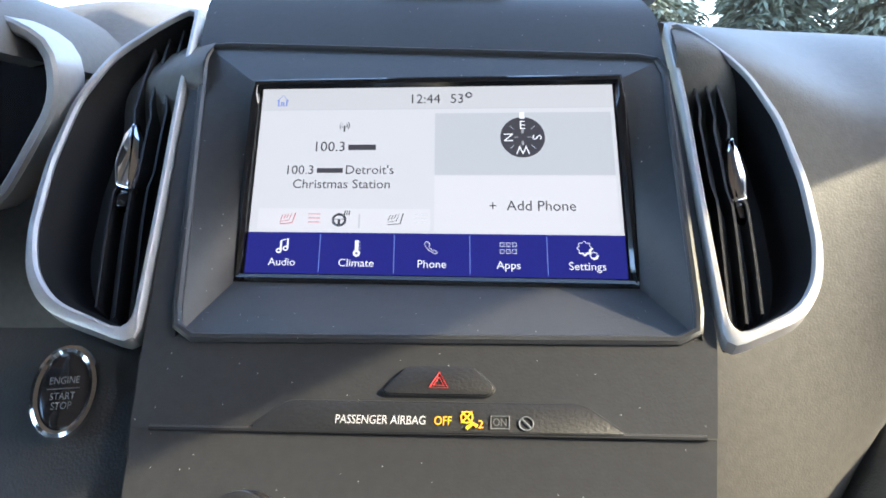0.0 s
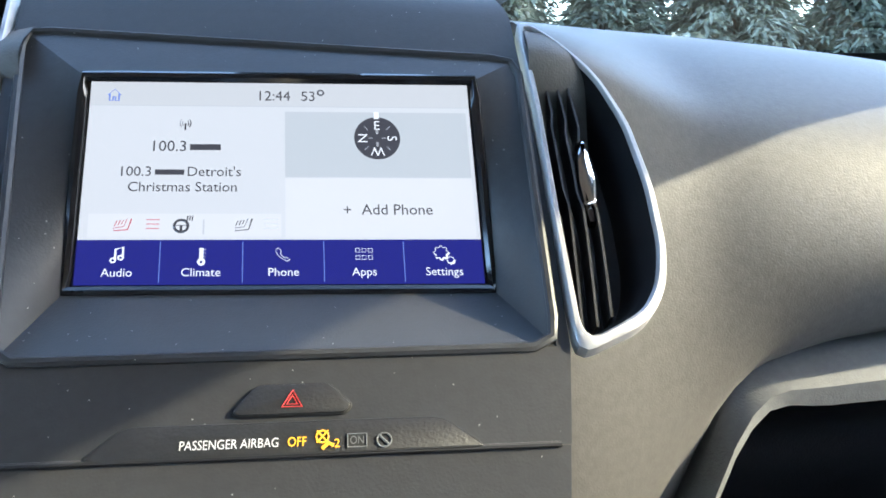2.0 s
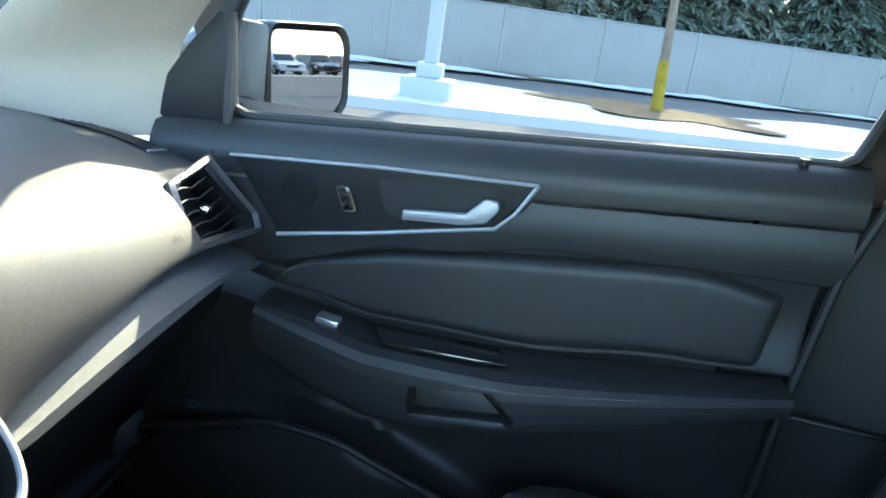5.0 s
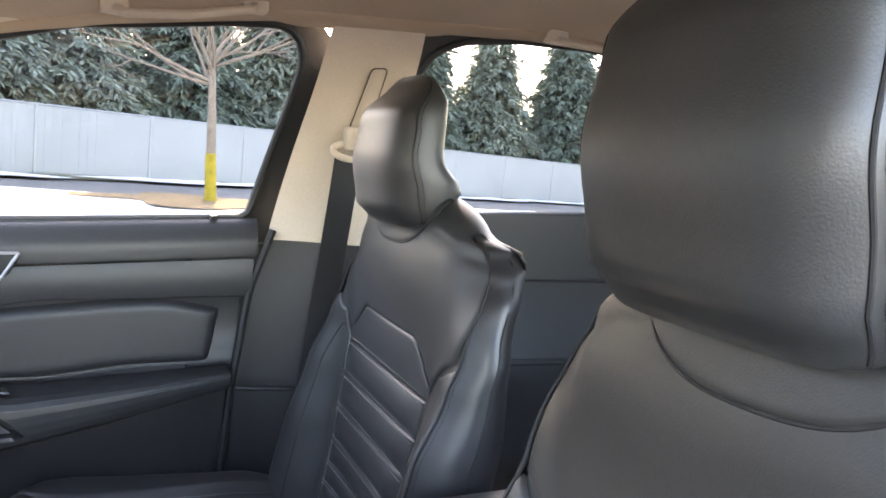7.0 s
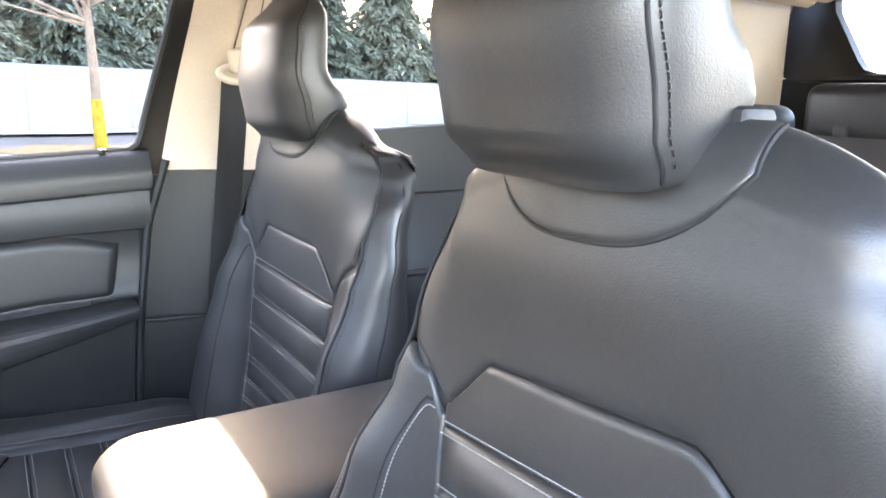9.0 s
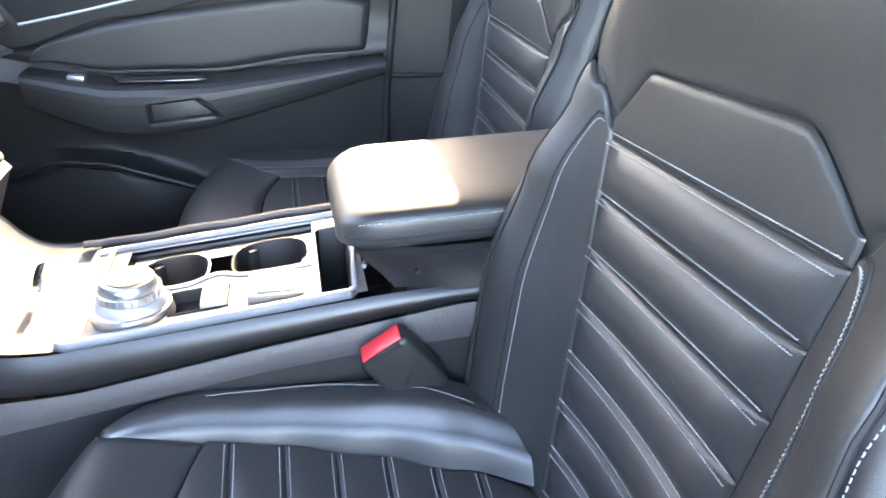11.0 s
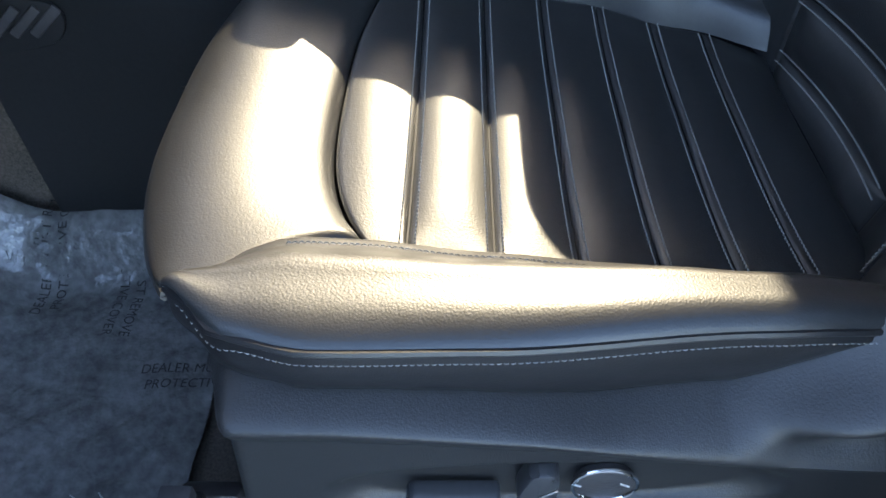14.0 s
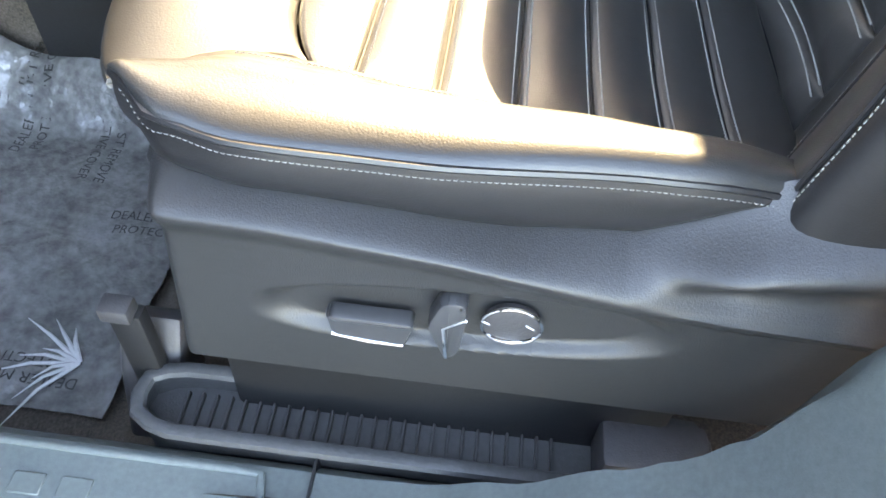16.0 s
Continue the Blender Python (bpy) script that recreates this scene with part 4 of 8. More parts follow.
ui_line([(0.248 + 0.017 * math.cos(a), 0.725 + 0.029 * math.sin(a)) for a in [i * math.pi / 8 for i in range(16)]], 0.0006, UI_DARK, "icon", True)
ui_line([(0.232, 0.722), (0.264, 0.722)], 0.0006, UI_DARK)
ui_line([(0.248, 0.722), (0.248, 0.750)], 0.0006, UI_DARK)
for k in range(3):
    ui_line([(0.262 + 0.006 * k, 0.700), (0.264 + 0.006 * k, 0.676)], 0.0003, UI_DARK)
part("bar_mark", ui_rect(0.301, 0.305, 0.695, 0.765, 0.0010), UI_CARD, scr)
# compass rose
disc = [(0.747 + 0.061 * math.cos(a), 0.285 + 0.109 * math.sin(a)) for a in [i * math.pi / 24 for i in range(48)]]
bm = bmesh.new()
bm.faces.new([bm.verts.new(screen_place(u, v, 0.0009)) for u, v in reversed(disc)])
part("compass_disc", bm, UI_DARK, scr)
for w, du, dv, ang in (("E", 0, -0.062, 0), ("W", 0, 0.066, math.pi), ("N", -0.037, 0.002, math.pi / 2), ("S", 0.038, 0.002, -math.pi / 2)):
    c_, s_ = math.cos(ang), math.sin(ang)
    part("compass_letter", text_bm(w, 0.0064, lambda x, y, n, du=du, dv=dv, c_=c_, s_=s_: screen_place(0.747 + du + (x * c_ - y * s_) / 0.177, 0.285 + dv - (x * s_ + y * c_) / 0.099, 0.0012)), UI_WHITE, scr, smooth=False)
for k in range(8):
    a = k * math.pi / 4
    r0, r1 = (0.012, 0.024) if k % 2 == 0 else (0.034, 0.048)
    ui_line([(0.747 + r0 * math.cos(a), 0.285 + r0 * 1.79 * math.sin(a)), (0.747 + r1 * math.cos(a), 0.285 + r1 * 1.79 * math.sin(a))], 0.0006, UI_MID)
ui_line([(0.747, 0.150), (0.747, 0.185)], 0.0012, UI_WHITE, "needle")
# menu icons
ui_line([(0.094, 0.885), (0.094, 0.835), (0.112, 0.825), (0.112, 0.872)], 0.0005, UI_WHITE)
for u, v in ((0.089, 0.886), (0.107, 0.874)):
    ui_line([(u + 0.006 * math.cos(a), v + 0.010 * math.sin(a)) for a in [i * math.pi / 4 for i in range(8)]], 0.0004, UI_WHITE, "icon", True)
ui_line([(0.300, 0.830), (0.300, 0.885)], 0.0009, UI_WHITE)
ui_line([(0.300 + 0.007 * math.cos(a), 0.895 + 0.012 * math.sin(a)) for a in [i * math.pi / 4 for i in range(8)]], 0.0006, UI_WHITE, "icon", True)
for k in range(3):
    ui_line([(0.306, 0.838 + 0.016 * k), (0.311, 0.838 + 0.016 * k)], 0.0003, UI_WHITE)
ui_line([(0.484, 0.832), (0.480, 0.845), (0.490, 0.872), (0.508, 0.892), (0.516, 0.886), (0.509, 0.874), (0.503, 0.877), (0.492, 0.858), (0.495, 0.846), (0.489, 0.832)], 0.0004, UI_WHITE, "icon", True)
for i in range(3):
    for j in range(2):
        u, v = 0.684 + 0.016 * i, 0.842 + 0.034 * j
        ui_line([(u - 0.005, v - 0.009), (u + 0.005, v - 0.009), (u + 0.005, v + 0.009), (u - 0.005, v + 0.009)], 0.0004, UI_WHITE, "icon", True)
for u, v, r in ((0.895, 0.855, 0.017), (0.918, 0.890, 0.009)):
    ui_line([(u + r * (1 + 0.15 * math.cos(8 * a)) * math.cos(a), v + r * 1.79 * (1 + 0.15 * math.cos(8 * a)) * math.sin(a)) for a in [i * math.pi / 20 for i in range(40)]], 0.0005, UI_WHITE, "icon", True)

# hazard key and airbag lamp strip
haz = thing("hazard_switch", "black hazard switch with a red triangle", "switch", F(0.01, -0.02))
hz = rounded([Vector(p) for p in ((-0.0125, -0.0225), (-0.004, -0.0125), (0.0225, -0.0125), (0.031, -0.021), (0.0285, -0.024), (-0.0105, -0.024))], 0.0025)
part("key", prism([F(a, b, 0.0002) for a, b in hz], F(0, -0.02, 0.0016) - F(0, -0.02, 0.0), 0.0006), HARD, haz)
part("gap", tube([F(a, b, 0.0004) for a, b in hz], 0.0007, 6, closed=True), VOID, haz)
for k in (1.0, 0.55):
    part("triangle", tube([F(0.0092 + 0.0042 * k * a, -0.0192 + 0.0042 * k * b, 0.0019) for a, b in ((-0.87, -0.5), (0.87, -0.5), (0, 1))], 0.00035, 5, closed=True), RED_LAMP, haz, smooth=False)
air = thing("airbag_lamp_strip", "black strip with lit amber passenger airbag lamps", "indicator", F(0.01, -0.035))
st = rounded([Vector(p) for p in ((-0.064, -0.0386), (-0.050, -0.0270), (0.064, -0.0270), (0.080, -0.0386))], 0.004)
part("strip", prism([F(a, b, 0.0003) for a, b in st], F(0, -0.03, 0.0008) - F(0, -0.03, 0.0), 0.0003), HARD, air)
part("gap", tube([F(a, b, 0.0004) for a, b in st], 0.0006, 6, closed=True), VOID, air)


def on_face(a0, b0, n=0.0014):
    return lambda x, y, h: F(a0 + x, b0 + y, n)


part("words", text_bm("PASSENGER AIRBAG", 0.0049, on_face(-0.0125, -0.0345), squeeze=0.80), WHITE_PRINT, air, smooth=False)
part("lamp_word", text_bm("OFF", 0.0049, on_face(0.0115, -0.0345), squeeze=0.80), AMBER, air, smooth=False)
part("lamp_ring", tube([F(0.0205 + 0.0022 * math.cos(a), -0.0328 + 0.0022 * math.sin(a), 0.0014) for a in [i * math.pi / 6 for i in range(12)]], 0.0003, 5, closed=True), AMBER, air)
part("lamp_cross", merge(tube([F(0.0185, -0.0350, 0.0014), F(0.0225, -0.0306, 0.0014)], 0.0003, 5), tube([F(0.0185, -0.0306, 0.0014), F(0.0225, -0.0350, 0.0014)], 0.0003, 5), tube([F(0.0205, -0.0372, 0.0014), F(0.0228, -0.0352, 0.0014), F(0.0246, -0.0362, 0.0014)], 0.0007, 5)), AMBER, air)
part("lamp_digit", text_bm("2", 0.0045, on_face(0.0258, -0.0356)), AMBER, air, smooth=False)
part("unlit_word", text_bm("ON", 0.0042, on_face(0.0330, -0.0347), squeeze=0.8), GREY_PRINT, air, smooth=False)
part("unlit_frame", tube([F(a, b, 0.0014) for a, b in ((0.0296, -0.0371), (0.0364, -0.0371), (0.0364, -0.0323), (0.0296, -0.0323))], 0.0003, 5, closed=True), GREY_PRINT, air)
part("unlit_ring", tube([F(0.0428 + 0.0026 * math.cos(a), -0.0349 + 0.0026 * math.sin(a), 0.0014) for a in [i * math.pi / 8 for i in range(16)]], 0.0003, 5, closed=True), GREY_PRINT, air)
part("unlit_bar", tube([F(0.0410, -0.0331, 0.0014), F(0.0446, -0.0367, 0.0014)], 0.0004, 5), GREY_PRINT, air)

# climate panel below the seam, with its two knobs
clim = thing("climate_panel", "charcoal climate panel below the seam with two chrome ringed knobs", "control panel", F(0, -0.06))
part("panel", sheet(lambda u, v: F(u * fascia_edge(v), v, -0.0008), 20, 12, -1, 1, -0.100, -0.0390), FASCIA, clim)
part("lower_front", sheet(lambda u, v: Vector(F(u * (0.098 - 0.012 * v), -0.100, -0.0008)) + Vector((0, 0.030 * v, -0.075 * v)), 12, 6, -1, 1, 0, 1), FASCIA, clim)
part("seam", tube([F(-0.104 + 0.212 * i / 20, -0.0389, 0.0) for i in range(21)], 0.0009, 6), VOID, clim)
part("seam_edge", tube([F(-0.104 + 0.212 * i / 20, -0.0380, 0.0002) for i in range(21)], 0.0004, 5), GREY_PLASTIC, clim)
for a0 in (-0.057, 0.073):
    ring = [F(a0 + 0.0135 * math.cos(a), -0.0775 + 0.0135 * math.sin(a), 0.004) for a in [i * math.pi / 18 for i in range(36)]]
    kn = part("knob", prism([F(a0 + 0.012 * math.cos(a), -0.0775 + 0.012 * math.sin(a), 0.0) for a in [i * math.pi / 18 for i in range(36)]], F(0, 0, 0.016) - F(0, 0, 0), 0.002), HARD, clim)
    part("knob_ring", tube(ring, 0.0016, 8, closed=True), CHROME, kn, "chrome ring")

# ---- tall vents ----
VENT_R = [(0.1145, 0.196), (0.1330, 0.180), (0.1500, 0.160), (0.1610, 0.130), (0.1660, 0.088), (0.1655, 0.050), (0.1610, 0.027), (0.1510, 0.010), (0.1190, -0.006), (0.1178, 0.06), (0.1172, 0.13)]


def tall_vent(sg):
    v = thing("air_vent", "tall black air vent in a curved satin silver frame", "air vent", F(sg * 0.14, 0.09), group="tall dashboard vents")

    def P(a, b, n=0.0):
        wide = 1.0 if sg > 0 else 1.0 + 0.9 * smooth01((a - 0.118) / 0.05) * 0.12
        back_ = -0.022 * smooth01((a - 0.125) / 0.05) * (0.5 + 0.5 * smooth01(b / 0.15))
        return F(sg * a * wide, b, n + back_ * 0.35)
    base = resample(rounded([Vector(p) for p in VENT_R], 0.010, 4), 110)
    inner = resample(rounded([Vector(p) for p in ((0.1200, 0.1895), (0.1335, 0.1745), (0.1475, 0.1545), (0.1560, 0.127), (0.1600, 0.088), (0.1595, 0.052), (0.1555, 0.033), (0.1475, 0.019), (0.1242, 0.004), (0.1228, 0.06), (0.1222, 0.13))], 0.007, 4), 110)
    mid = [p.lerp(q, 0.62) for p, q in zip(base, inner)]
    part("frame", band(base, mid, P, 0.0035, 0.006), SILVER, v, "satin silver frame")
    deep = [Vector((0.1245 + (q.x - 0.1245) * 0.78, 0.006 + (q.y - 0.006) * 0.96)) for q in inner]
    bm = bmesh.new()
    add_grid(bm, [[P(*p, 0.0005) for p in mid], [P(*p.lerp(q, 0.6), -0.003) for p, q in zip(mid, inner)], [P(*q, -0.005) for q in inner],
                  [P(*q.lerp(r_, 0.30), -0.010) for q, r_ in zip(inner, deep)], [P(*r_, -0.024) for r_ in deep]], close_u=True)
    part("bezel", bm, BEZEL, v)
    bm = bmesh.new()
    bm.faces.new([bm.verts.new(P(*q, -0.0235)) for q in deep])
    part("duct", bm, VOID, v)
    for a_top, a_low, b_top, b_low in ((0.1246, 0.1250, 0.182, 0.010), (0.1303, 0.1314, 0.175, 0.011), (0.1356, 0.1382, 0.168, 0.016)):
        def slat(u, w, a_top=a_top, a_low=a_low, b_top=b_top, b_low=b_low):
            b_ = b_low + (b_top - b_low) * u
            step = 0.0016 * (smooth01((u - 0.40) / 0.03) - smooth01((u - 0.68) / 0.03))
            return P(a_low + (a_top - a_low) * u + 0.0034 * math.sin(math.pi * u) - step, b_, -0.017 + 0.0125 * w)
        part("slat", sheet(slat, 36, 2, 0, 1, 0, 1, thick=0.0011), HARD, v)
    kn = [(0.1335 + 0.0005, 0.075), (0.1405, 0.078), (0.1425, 0.092), (0.1412, 0.110), (0.1375, 0.117), (0.1345, 0.106), (0.1332, 0.09)]
    part("tab", prism([P(a, b, -0.010) for a, b in rounded([Vector(p) for p in kn], 0.002)], P(0.138, 0.09, 0.004) - P(0.138, 0.09, -0.003), 0.0022), CHROME, v, "chrome tab")
    part("tab_foot", prism([P(a, b, -0.012) for a, b in ((0.136, 0.068), (0.140, 0.068), (0.141, 0.078), (0.135, 0.078))], P(0.138, 0.09, 0.004) - P(0.138, 0.09, -0.002), 0.001), GLOSS_BLACK, v)
    return v


tall_vent(1)
tall_vent(-1)

# ---- dashboard pad ----
pad = thing("dashboard", "soft grey dashboard pad with leather grain, half in sunlight", "dashboard", (0.0, 0.6, 0.9))


def crest_z(x):
    return 1.176 - 0.085 * (abs(x) / 0.74) ** 2.0


LOW_EDGE = [(0.10, 0.70), (0.16, 0.77), (0.20, 0.845), (0.226, 0.910), (0.25, 0.952), (0.30, 0.969), (0.40, 0.983), (0.50, 0.990), (0.57, 0.987), (0.68, 0.970), (0.80, 0.955)]


def low_z(x):
    return sum(interp(x + d, LOW_EDGE) for d in (-0.016, -0.008, 0.0, 0.008, 0.016)) / 5


def pad_right(u, v):
    """u along the car's width, v from the windscreen over the roll to the lower lip."""
    x = 0.117 + 0.62 * u
    zc, zl = crest_z(x), low_z(x)
    near = smooth01((0.235 - x) / 0.12)
    y_roll = 0.500 - 0.065 * near + 0.015 * smooth01((x - 0.4) / 0.3)
    y_face = 0.438 - 0.030 * near + 0.020 * smooth01((x - 0.35) / 0.3)
    pts = [(0.0, (0.848, zc + 0.008)), (0.16, (0.69, zc)), (0.30, (0.585 - 0.05 * near, zc - 0.012)), (0.42, (y_roll, zc - 0.045 + 0.015 * near)), (0.56, (y_face + 0.017, zc - 0.080)),
           (0.72, (y_face - 0.005, (zc - 0.095) * 0.60 + zl * 0.40)), (0.88, (y_face + 0.008, zl + 0.012)), (0.95, (y_face + 0.034, zl)), (1.0, (y_face + 0.065, zl + 0.006))]
    t = v
    k = 0
    while k < len(pts) - 2 and t > pts[k + 1][0]:
        k += 1
    p = [Vector(q[1]) for q in pts]
    p0, p1, p2, p3 = p[max(0, k - 1)], p[k], p[k + 1], p[min(len(p) - 1, k + 2)]
    w = (t - pts[k][0]) / (pts[k + 1][0] - pts[k][0])
    q = 0.5 * ((2 * p1) + (p2 - p0) * w + (2 * p0 - 5 * p1 + 4 * p2 - p3) * w * w + (3 * p1 - p0 - 3 * p2 + p3) * w ** 3)
    return (x, q.x, q.y)


part("passenger_pad", sheet(lambda u, v: pad_right(u * (0.84 - 0.076 * smooth01((v - 0.36) / 0.08)), v), 44, 54, 0.0, 1.0, 0, 1), SOFT_DASH, pad)


def pad_end(u, v):
    """The pad's corner, drawn down onto the top edge of the side vent."""
    u0 = 0.84 - 0.076 * smooth01((0.50 * v - 0.36) / 0.08)
    p = Vector(pad_right(u0 + (1.0 - u0) * u, 0.50 * v))
    w = smooth01((v - 0.66) / 0.34) * smooth01(u * 4)
    top = Vector((0.590, 0.4875, 1.077)).lerp(Vector((0.724, 0.506, 1.087)), max(0.0, min(1.0, (p.x - 0.590) / 0.134)))
    return p.lerp(Vector((min(p.x, 0.724), top.y, top.z)), w)


part("pad_end", sheet(pad_end, 16, 30), SOFT_DASH, pad)
part("airbag_words", text_bm("AIRBAG", 0.0068, lambda a, b, n: Vector(pad_right((0.416 + a) / 0.62, 0.645 - 4.6 * b)) + Vector((0, -0.0010, 0.0003)), squeeze=1.15), HARD, pad, "embossed dark letters", smooth=False)


def pad_left(u, v):
    x, y, z = pad_right(u, v)
    return (-x - 0.006, y - 0.0, z + 0.042 * smooth01((x - 0.165) / 0.09) * (1 - smooth01((x - 0.58) / 0.1)) * (1 - smooth01((v - 0.30) / 0.14)))


part("driver_pad", sheet(lambda u, v: pad_left(u, v), 30, 40, 0.0, 1.0, 0, 1), SOFT_DASH, pad)
part("centre_top", sheet(lambda u, v: (-0.120 + 0.240 * u, 0.848 - 0.368 * v, 1.178 - 0.008 * v), 12, 10), FASCIA, pad)
# tray slot on the centre top
slot = thing("dash_top_slot", "dark open slot on top of the centre stack", "tray", (0, 0.49, 1.17))
sl = rounded([Vector(p) for p in ((-0.036, 0.475), (0.033, 0.475), (0.028, 0.505), (-0.031, 0.505))], 0.006)
part("rim", tube([(p.x, p.y, 1.177) for p in sl], 0.003, 8, closed=True), HARD, slot)
part("floor", prism([(p.x, p.y, 1.1775) for p in sl], (0, 0, -0.004)), VOID, slot)

# defroster grille near the passenger corner
dg = thing("corner_defroster", "dark side defroster grille on the dashboard corner", "grille", (0.66, 0.57, 1.10))


def on_pad(u0, v0, lift):
    p = Vector(pad_right(u0, v0))
    e = 0.01
    n_ = (Vector(pad_right(u0 + e, v0)) - p).cross(Vector(pad_right(u0, v0 + e)) - p)
    n_ = n_.normalized()
    if n_.z < 0:
        n_ = -n_
    return p + n_ * lift


dq = [(0.80, 0.20), (0.94, 0.20), (0.965, 0.335), (0.87, 0.345)]
part("grille", sheet(lambda u, v: on_pad((dq[0][0] * (1 - u) + dq[1][0] * u) * (1 - v) + (dq[3][0] * (1 - u) + dq[2][0] * u) * v, (0.20 * (1 - v) + 0.34 * v), 0.0025), 10, 8), VOID, dg)
part("grille_edge", tube([on_pad(0.87 + 0.095 * i / 10, 0.347 - 0.012 * i / 10, 0.003) for i in range(11)], 0.0018, 6), SILVER, dg)
for k in range(5):
    part("grille_bar", tube([on_pad(0.815 + 0.02 * k + 0.008 * k, 0.21, 0.003), on_pad(0.875 + 0.018 * k, 0.335, 0.003)], 0.0012, 5), HARD, dg)

# "AIRBAG" pressed into the pad
ab = thing("airbag_lettering", "small pressed airbag lettering on the dashboard pad", "lettering", (0.53, 0.46, 1.02))
part("letters", text_bm("AIRBAG", 0.0085, lambda x, y, h: on_pad((0.525 - 0.117 + x) / 0.62, 0.770 - y * 4.2, 0.0007), squeeze=1.2), VOID, ab, smooth=False)

# side vent by the door
sv = thing("side_air_vent", "black side air vent in a grey polygon frame", "air vent", (0.67, 0.48, 1.04))
A0, A1, A2, A3, A4 = Vector((0.594, 0.497, 1.071)), Vector((0.700, 0.500, 1.084)), Vector((0.741, 0.449, 1.0105)), Vector((0.729, 0.438, 0.994)), Vector((0.580, 0.460, 1.002))
sv_n = (A1 - A4).cross(A2 - A0).normalized()
if sv_n.y > 0:
    sv_n = -sv_n
sv_c = (A0 + A1 + A2 + A3 + A4) / 5


def SV(p, n=0.0):
    return p + sv_n * n


outer = [A0, A1, A2, A3, A4]
ring_o, ring_i, ring_m = [], [], []
for i in range(5):
    for t in range(8):
        p = outer[i].lerp(outer[(i + 1) % 5], t / 8)
        ring_o.append(p)
        ring_m.append(p.lerp(sv_c, 0.10))
        ring_i.append(p.lerp(sv_c, 0.24) + Vector((-0.006, 0, 0.003)))
bm = bmesh.new()
add_grid(bm, [[SV(p, -0.012) for p in ring_o], [SV(p, 0.003) for p in ring_o], [SV(p, 0.005) for p in ring_m], [SV(p, -0.002) for p in [a.lerp(b, 0.25) for a, b in zip(ring_m, ring_i)]]], close_u=True)
part("frame", bm, DECK_SILVER, sv, "satin grey frame")
bm = bmesh.new()
add_grid(bm, [[SV(a.lerp(b, 0.25), -0.001) for a, b in zip(ring_m, ring_i)], [SV(p, -0.006) for p in ring_i], [SV(p, -0.04) for p in ring_i]], close_u=True)
part("bezel", bm, HARD, sv)
bm = bmesh.new()
bm.faces.new([bm.verts.new(SV(p, -0.038)) for p in ring_i])
part("duct", bm, VOID, sv)
for k in range(5):
    z0 = 1.008 + 0.0125 * k
    x0 = 0.602
    x1 = 0.735 - 0.0075 * k
    y0 = 0.466 + 0.0075 * k

    def slat(u, w, x0=x0, x1=x1, y0=y0, z0=z0):
        return Vector((x0 + (x1 - x0) * u, y0 + 0.004 * u, z0 - 0.001 * u)) + sv_n * (0.002 - 0.022 * w) + Vector((0, 0, -0.006 * w + 0.0025 * math.sin(u * 9)))
    part("slat", sheet(slat, 16, 2, 0, 1, 0, 1, thick=0.0014), FASCIA, sv)
part("tab", moved(box(-0.014, 0.014, -0.006, 0.006, -0.003, 0.003, 0.002), Matrix.Translation((0.655, 0.478, 1.0335)) @ pose(0, 0, 0, 15, 0, 5)), CHROME, sv, "chrome tab")

# glove box below the pad
gb = thing("glove_box", "grey glove box below the dashboard pad, partly sunlit", "glove box", (0.45, 0.5, 0.8))


def glove(u, v):
    """Below the pad: a soft roll that leans out and follows the pad's edge round, then the lid falling away to the footwell."""
    x = 0.204 + 0.553 * u
    near = 0.030 * smooth01((0.275 - x) / 0.07)
    lip = min(interp(x, [(0.20, 0.955), (0.262, 0.948), (0.30, 0.944), (0.42, 0.950), (0.69, 0.964), (0.80, 0.964)]), low_z(x) - 0.014)
    top = low_z(x) + 0.006
    if v <= 0.30:
        w = v / 0.30
        return (x, ease(w, [(0, 0.500), (0.25, 0.466), (0.55, 0.446), (0.80, 0.446), (1.0, 0.462)]) - near, top + (lip - 0.012 - top) * ease(w, [(0, 0), (0.25, 0.22), (0.55, 0.62), (0.80, 0.90), (1.0, 1.0)]))
    w = (v - 0.30) / 0.70
    return (x, ease(w, [(0, 0.462 - near), (0.14, 0.496 - 0.5 * near), (1.0, 0.600)]), lip - 0.012 - (lip - 0.712) * w)


# one plastic in two colours: pale where sunlit, near black where shaded
part("upper_lip", sheet(glove, 44, 18, 0, 1, 0, 0.30), LIP_PLASTIC, gb, "grey upper lip, coloured paler for the sun on it")
part("lid", sheet(lambda u, v: Vector(glove(u, v)) + Vector((0, 0.002, 0)), 44, 14, 0, 1, 0.30, 1), HARD, gb, "lid coloured black for the shade under the roll")
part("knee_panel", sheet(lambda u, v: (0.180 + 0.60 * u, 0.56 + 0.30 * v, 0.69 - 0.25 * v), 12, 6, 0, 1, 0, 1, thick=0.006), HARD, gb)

# ---- start button and cluster on the driver's side ----
sb = thing("start_button", "round engine start stop button with chrome ring", "button", F(-0.146, -0.026))


def SBP(x, y, n=0.0):
    return Vector((-0.1450, 0.318, 0.997)) + Vector((0.78, 0.18, 0.0)) * x + Vector((-0.10, 0.56, 0.80)) * y + Vector((0.16, -0.80, 0.56)) * n


part("driver_side_panel", sheet(lambda u, v: Vector((-0.101 - 0.17 * u, 0.262 + 0.112 * v - 0.004 * math.sin(3 * u), 0.930 + 0.118 * v)), 16, 12, 0, 1, 0, 0.75), DOOR_VINYL, pad)
disc_ = [(0.0125 * math.cos(a), 0.0165 * math.sin(a)) for a in [i * math.pi / 20 for i in range(40)]]
part("button", prism([SBP(a, b, 0.0) for a, b in disc_], SBP(0, 0, 0.006) - SBP(0, 0, 0), 0.0015), GLOSS_BLACK, sb)
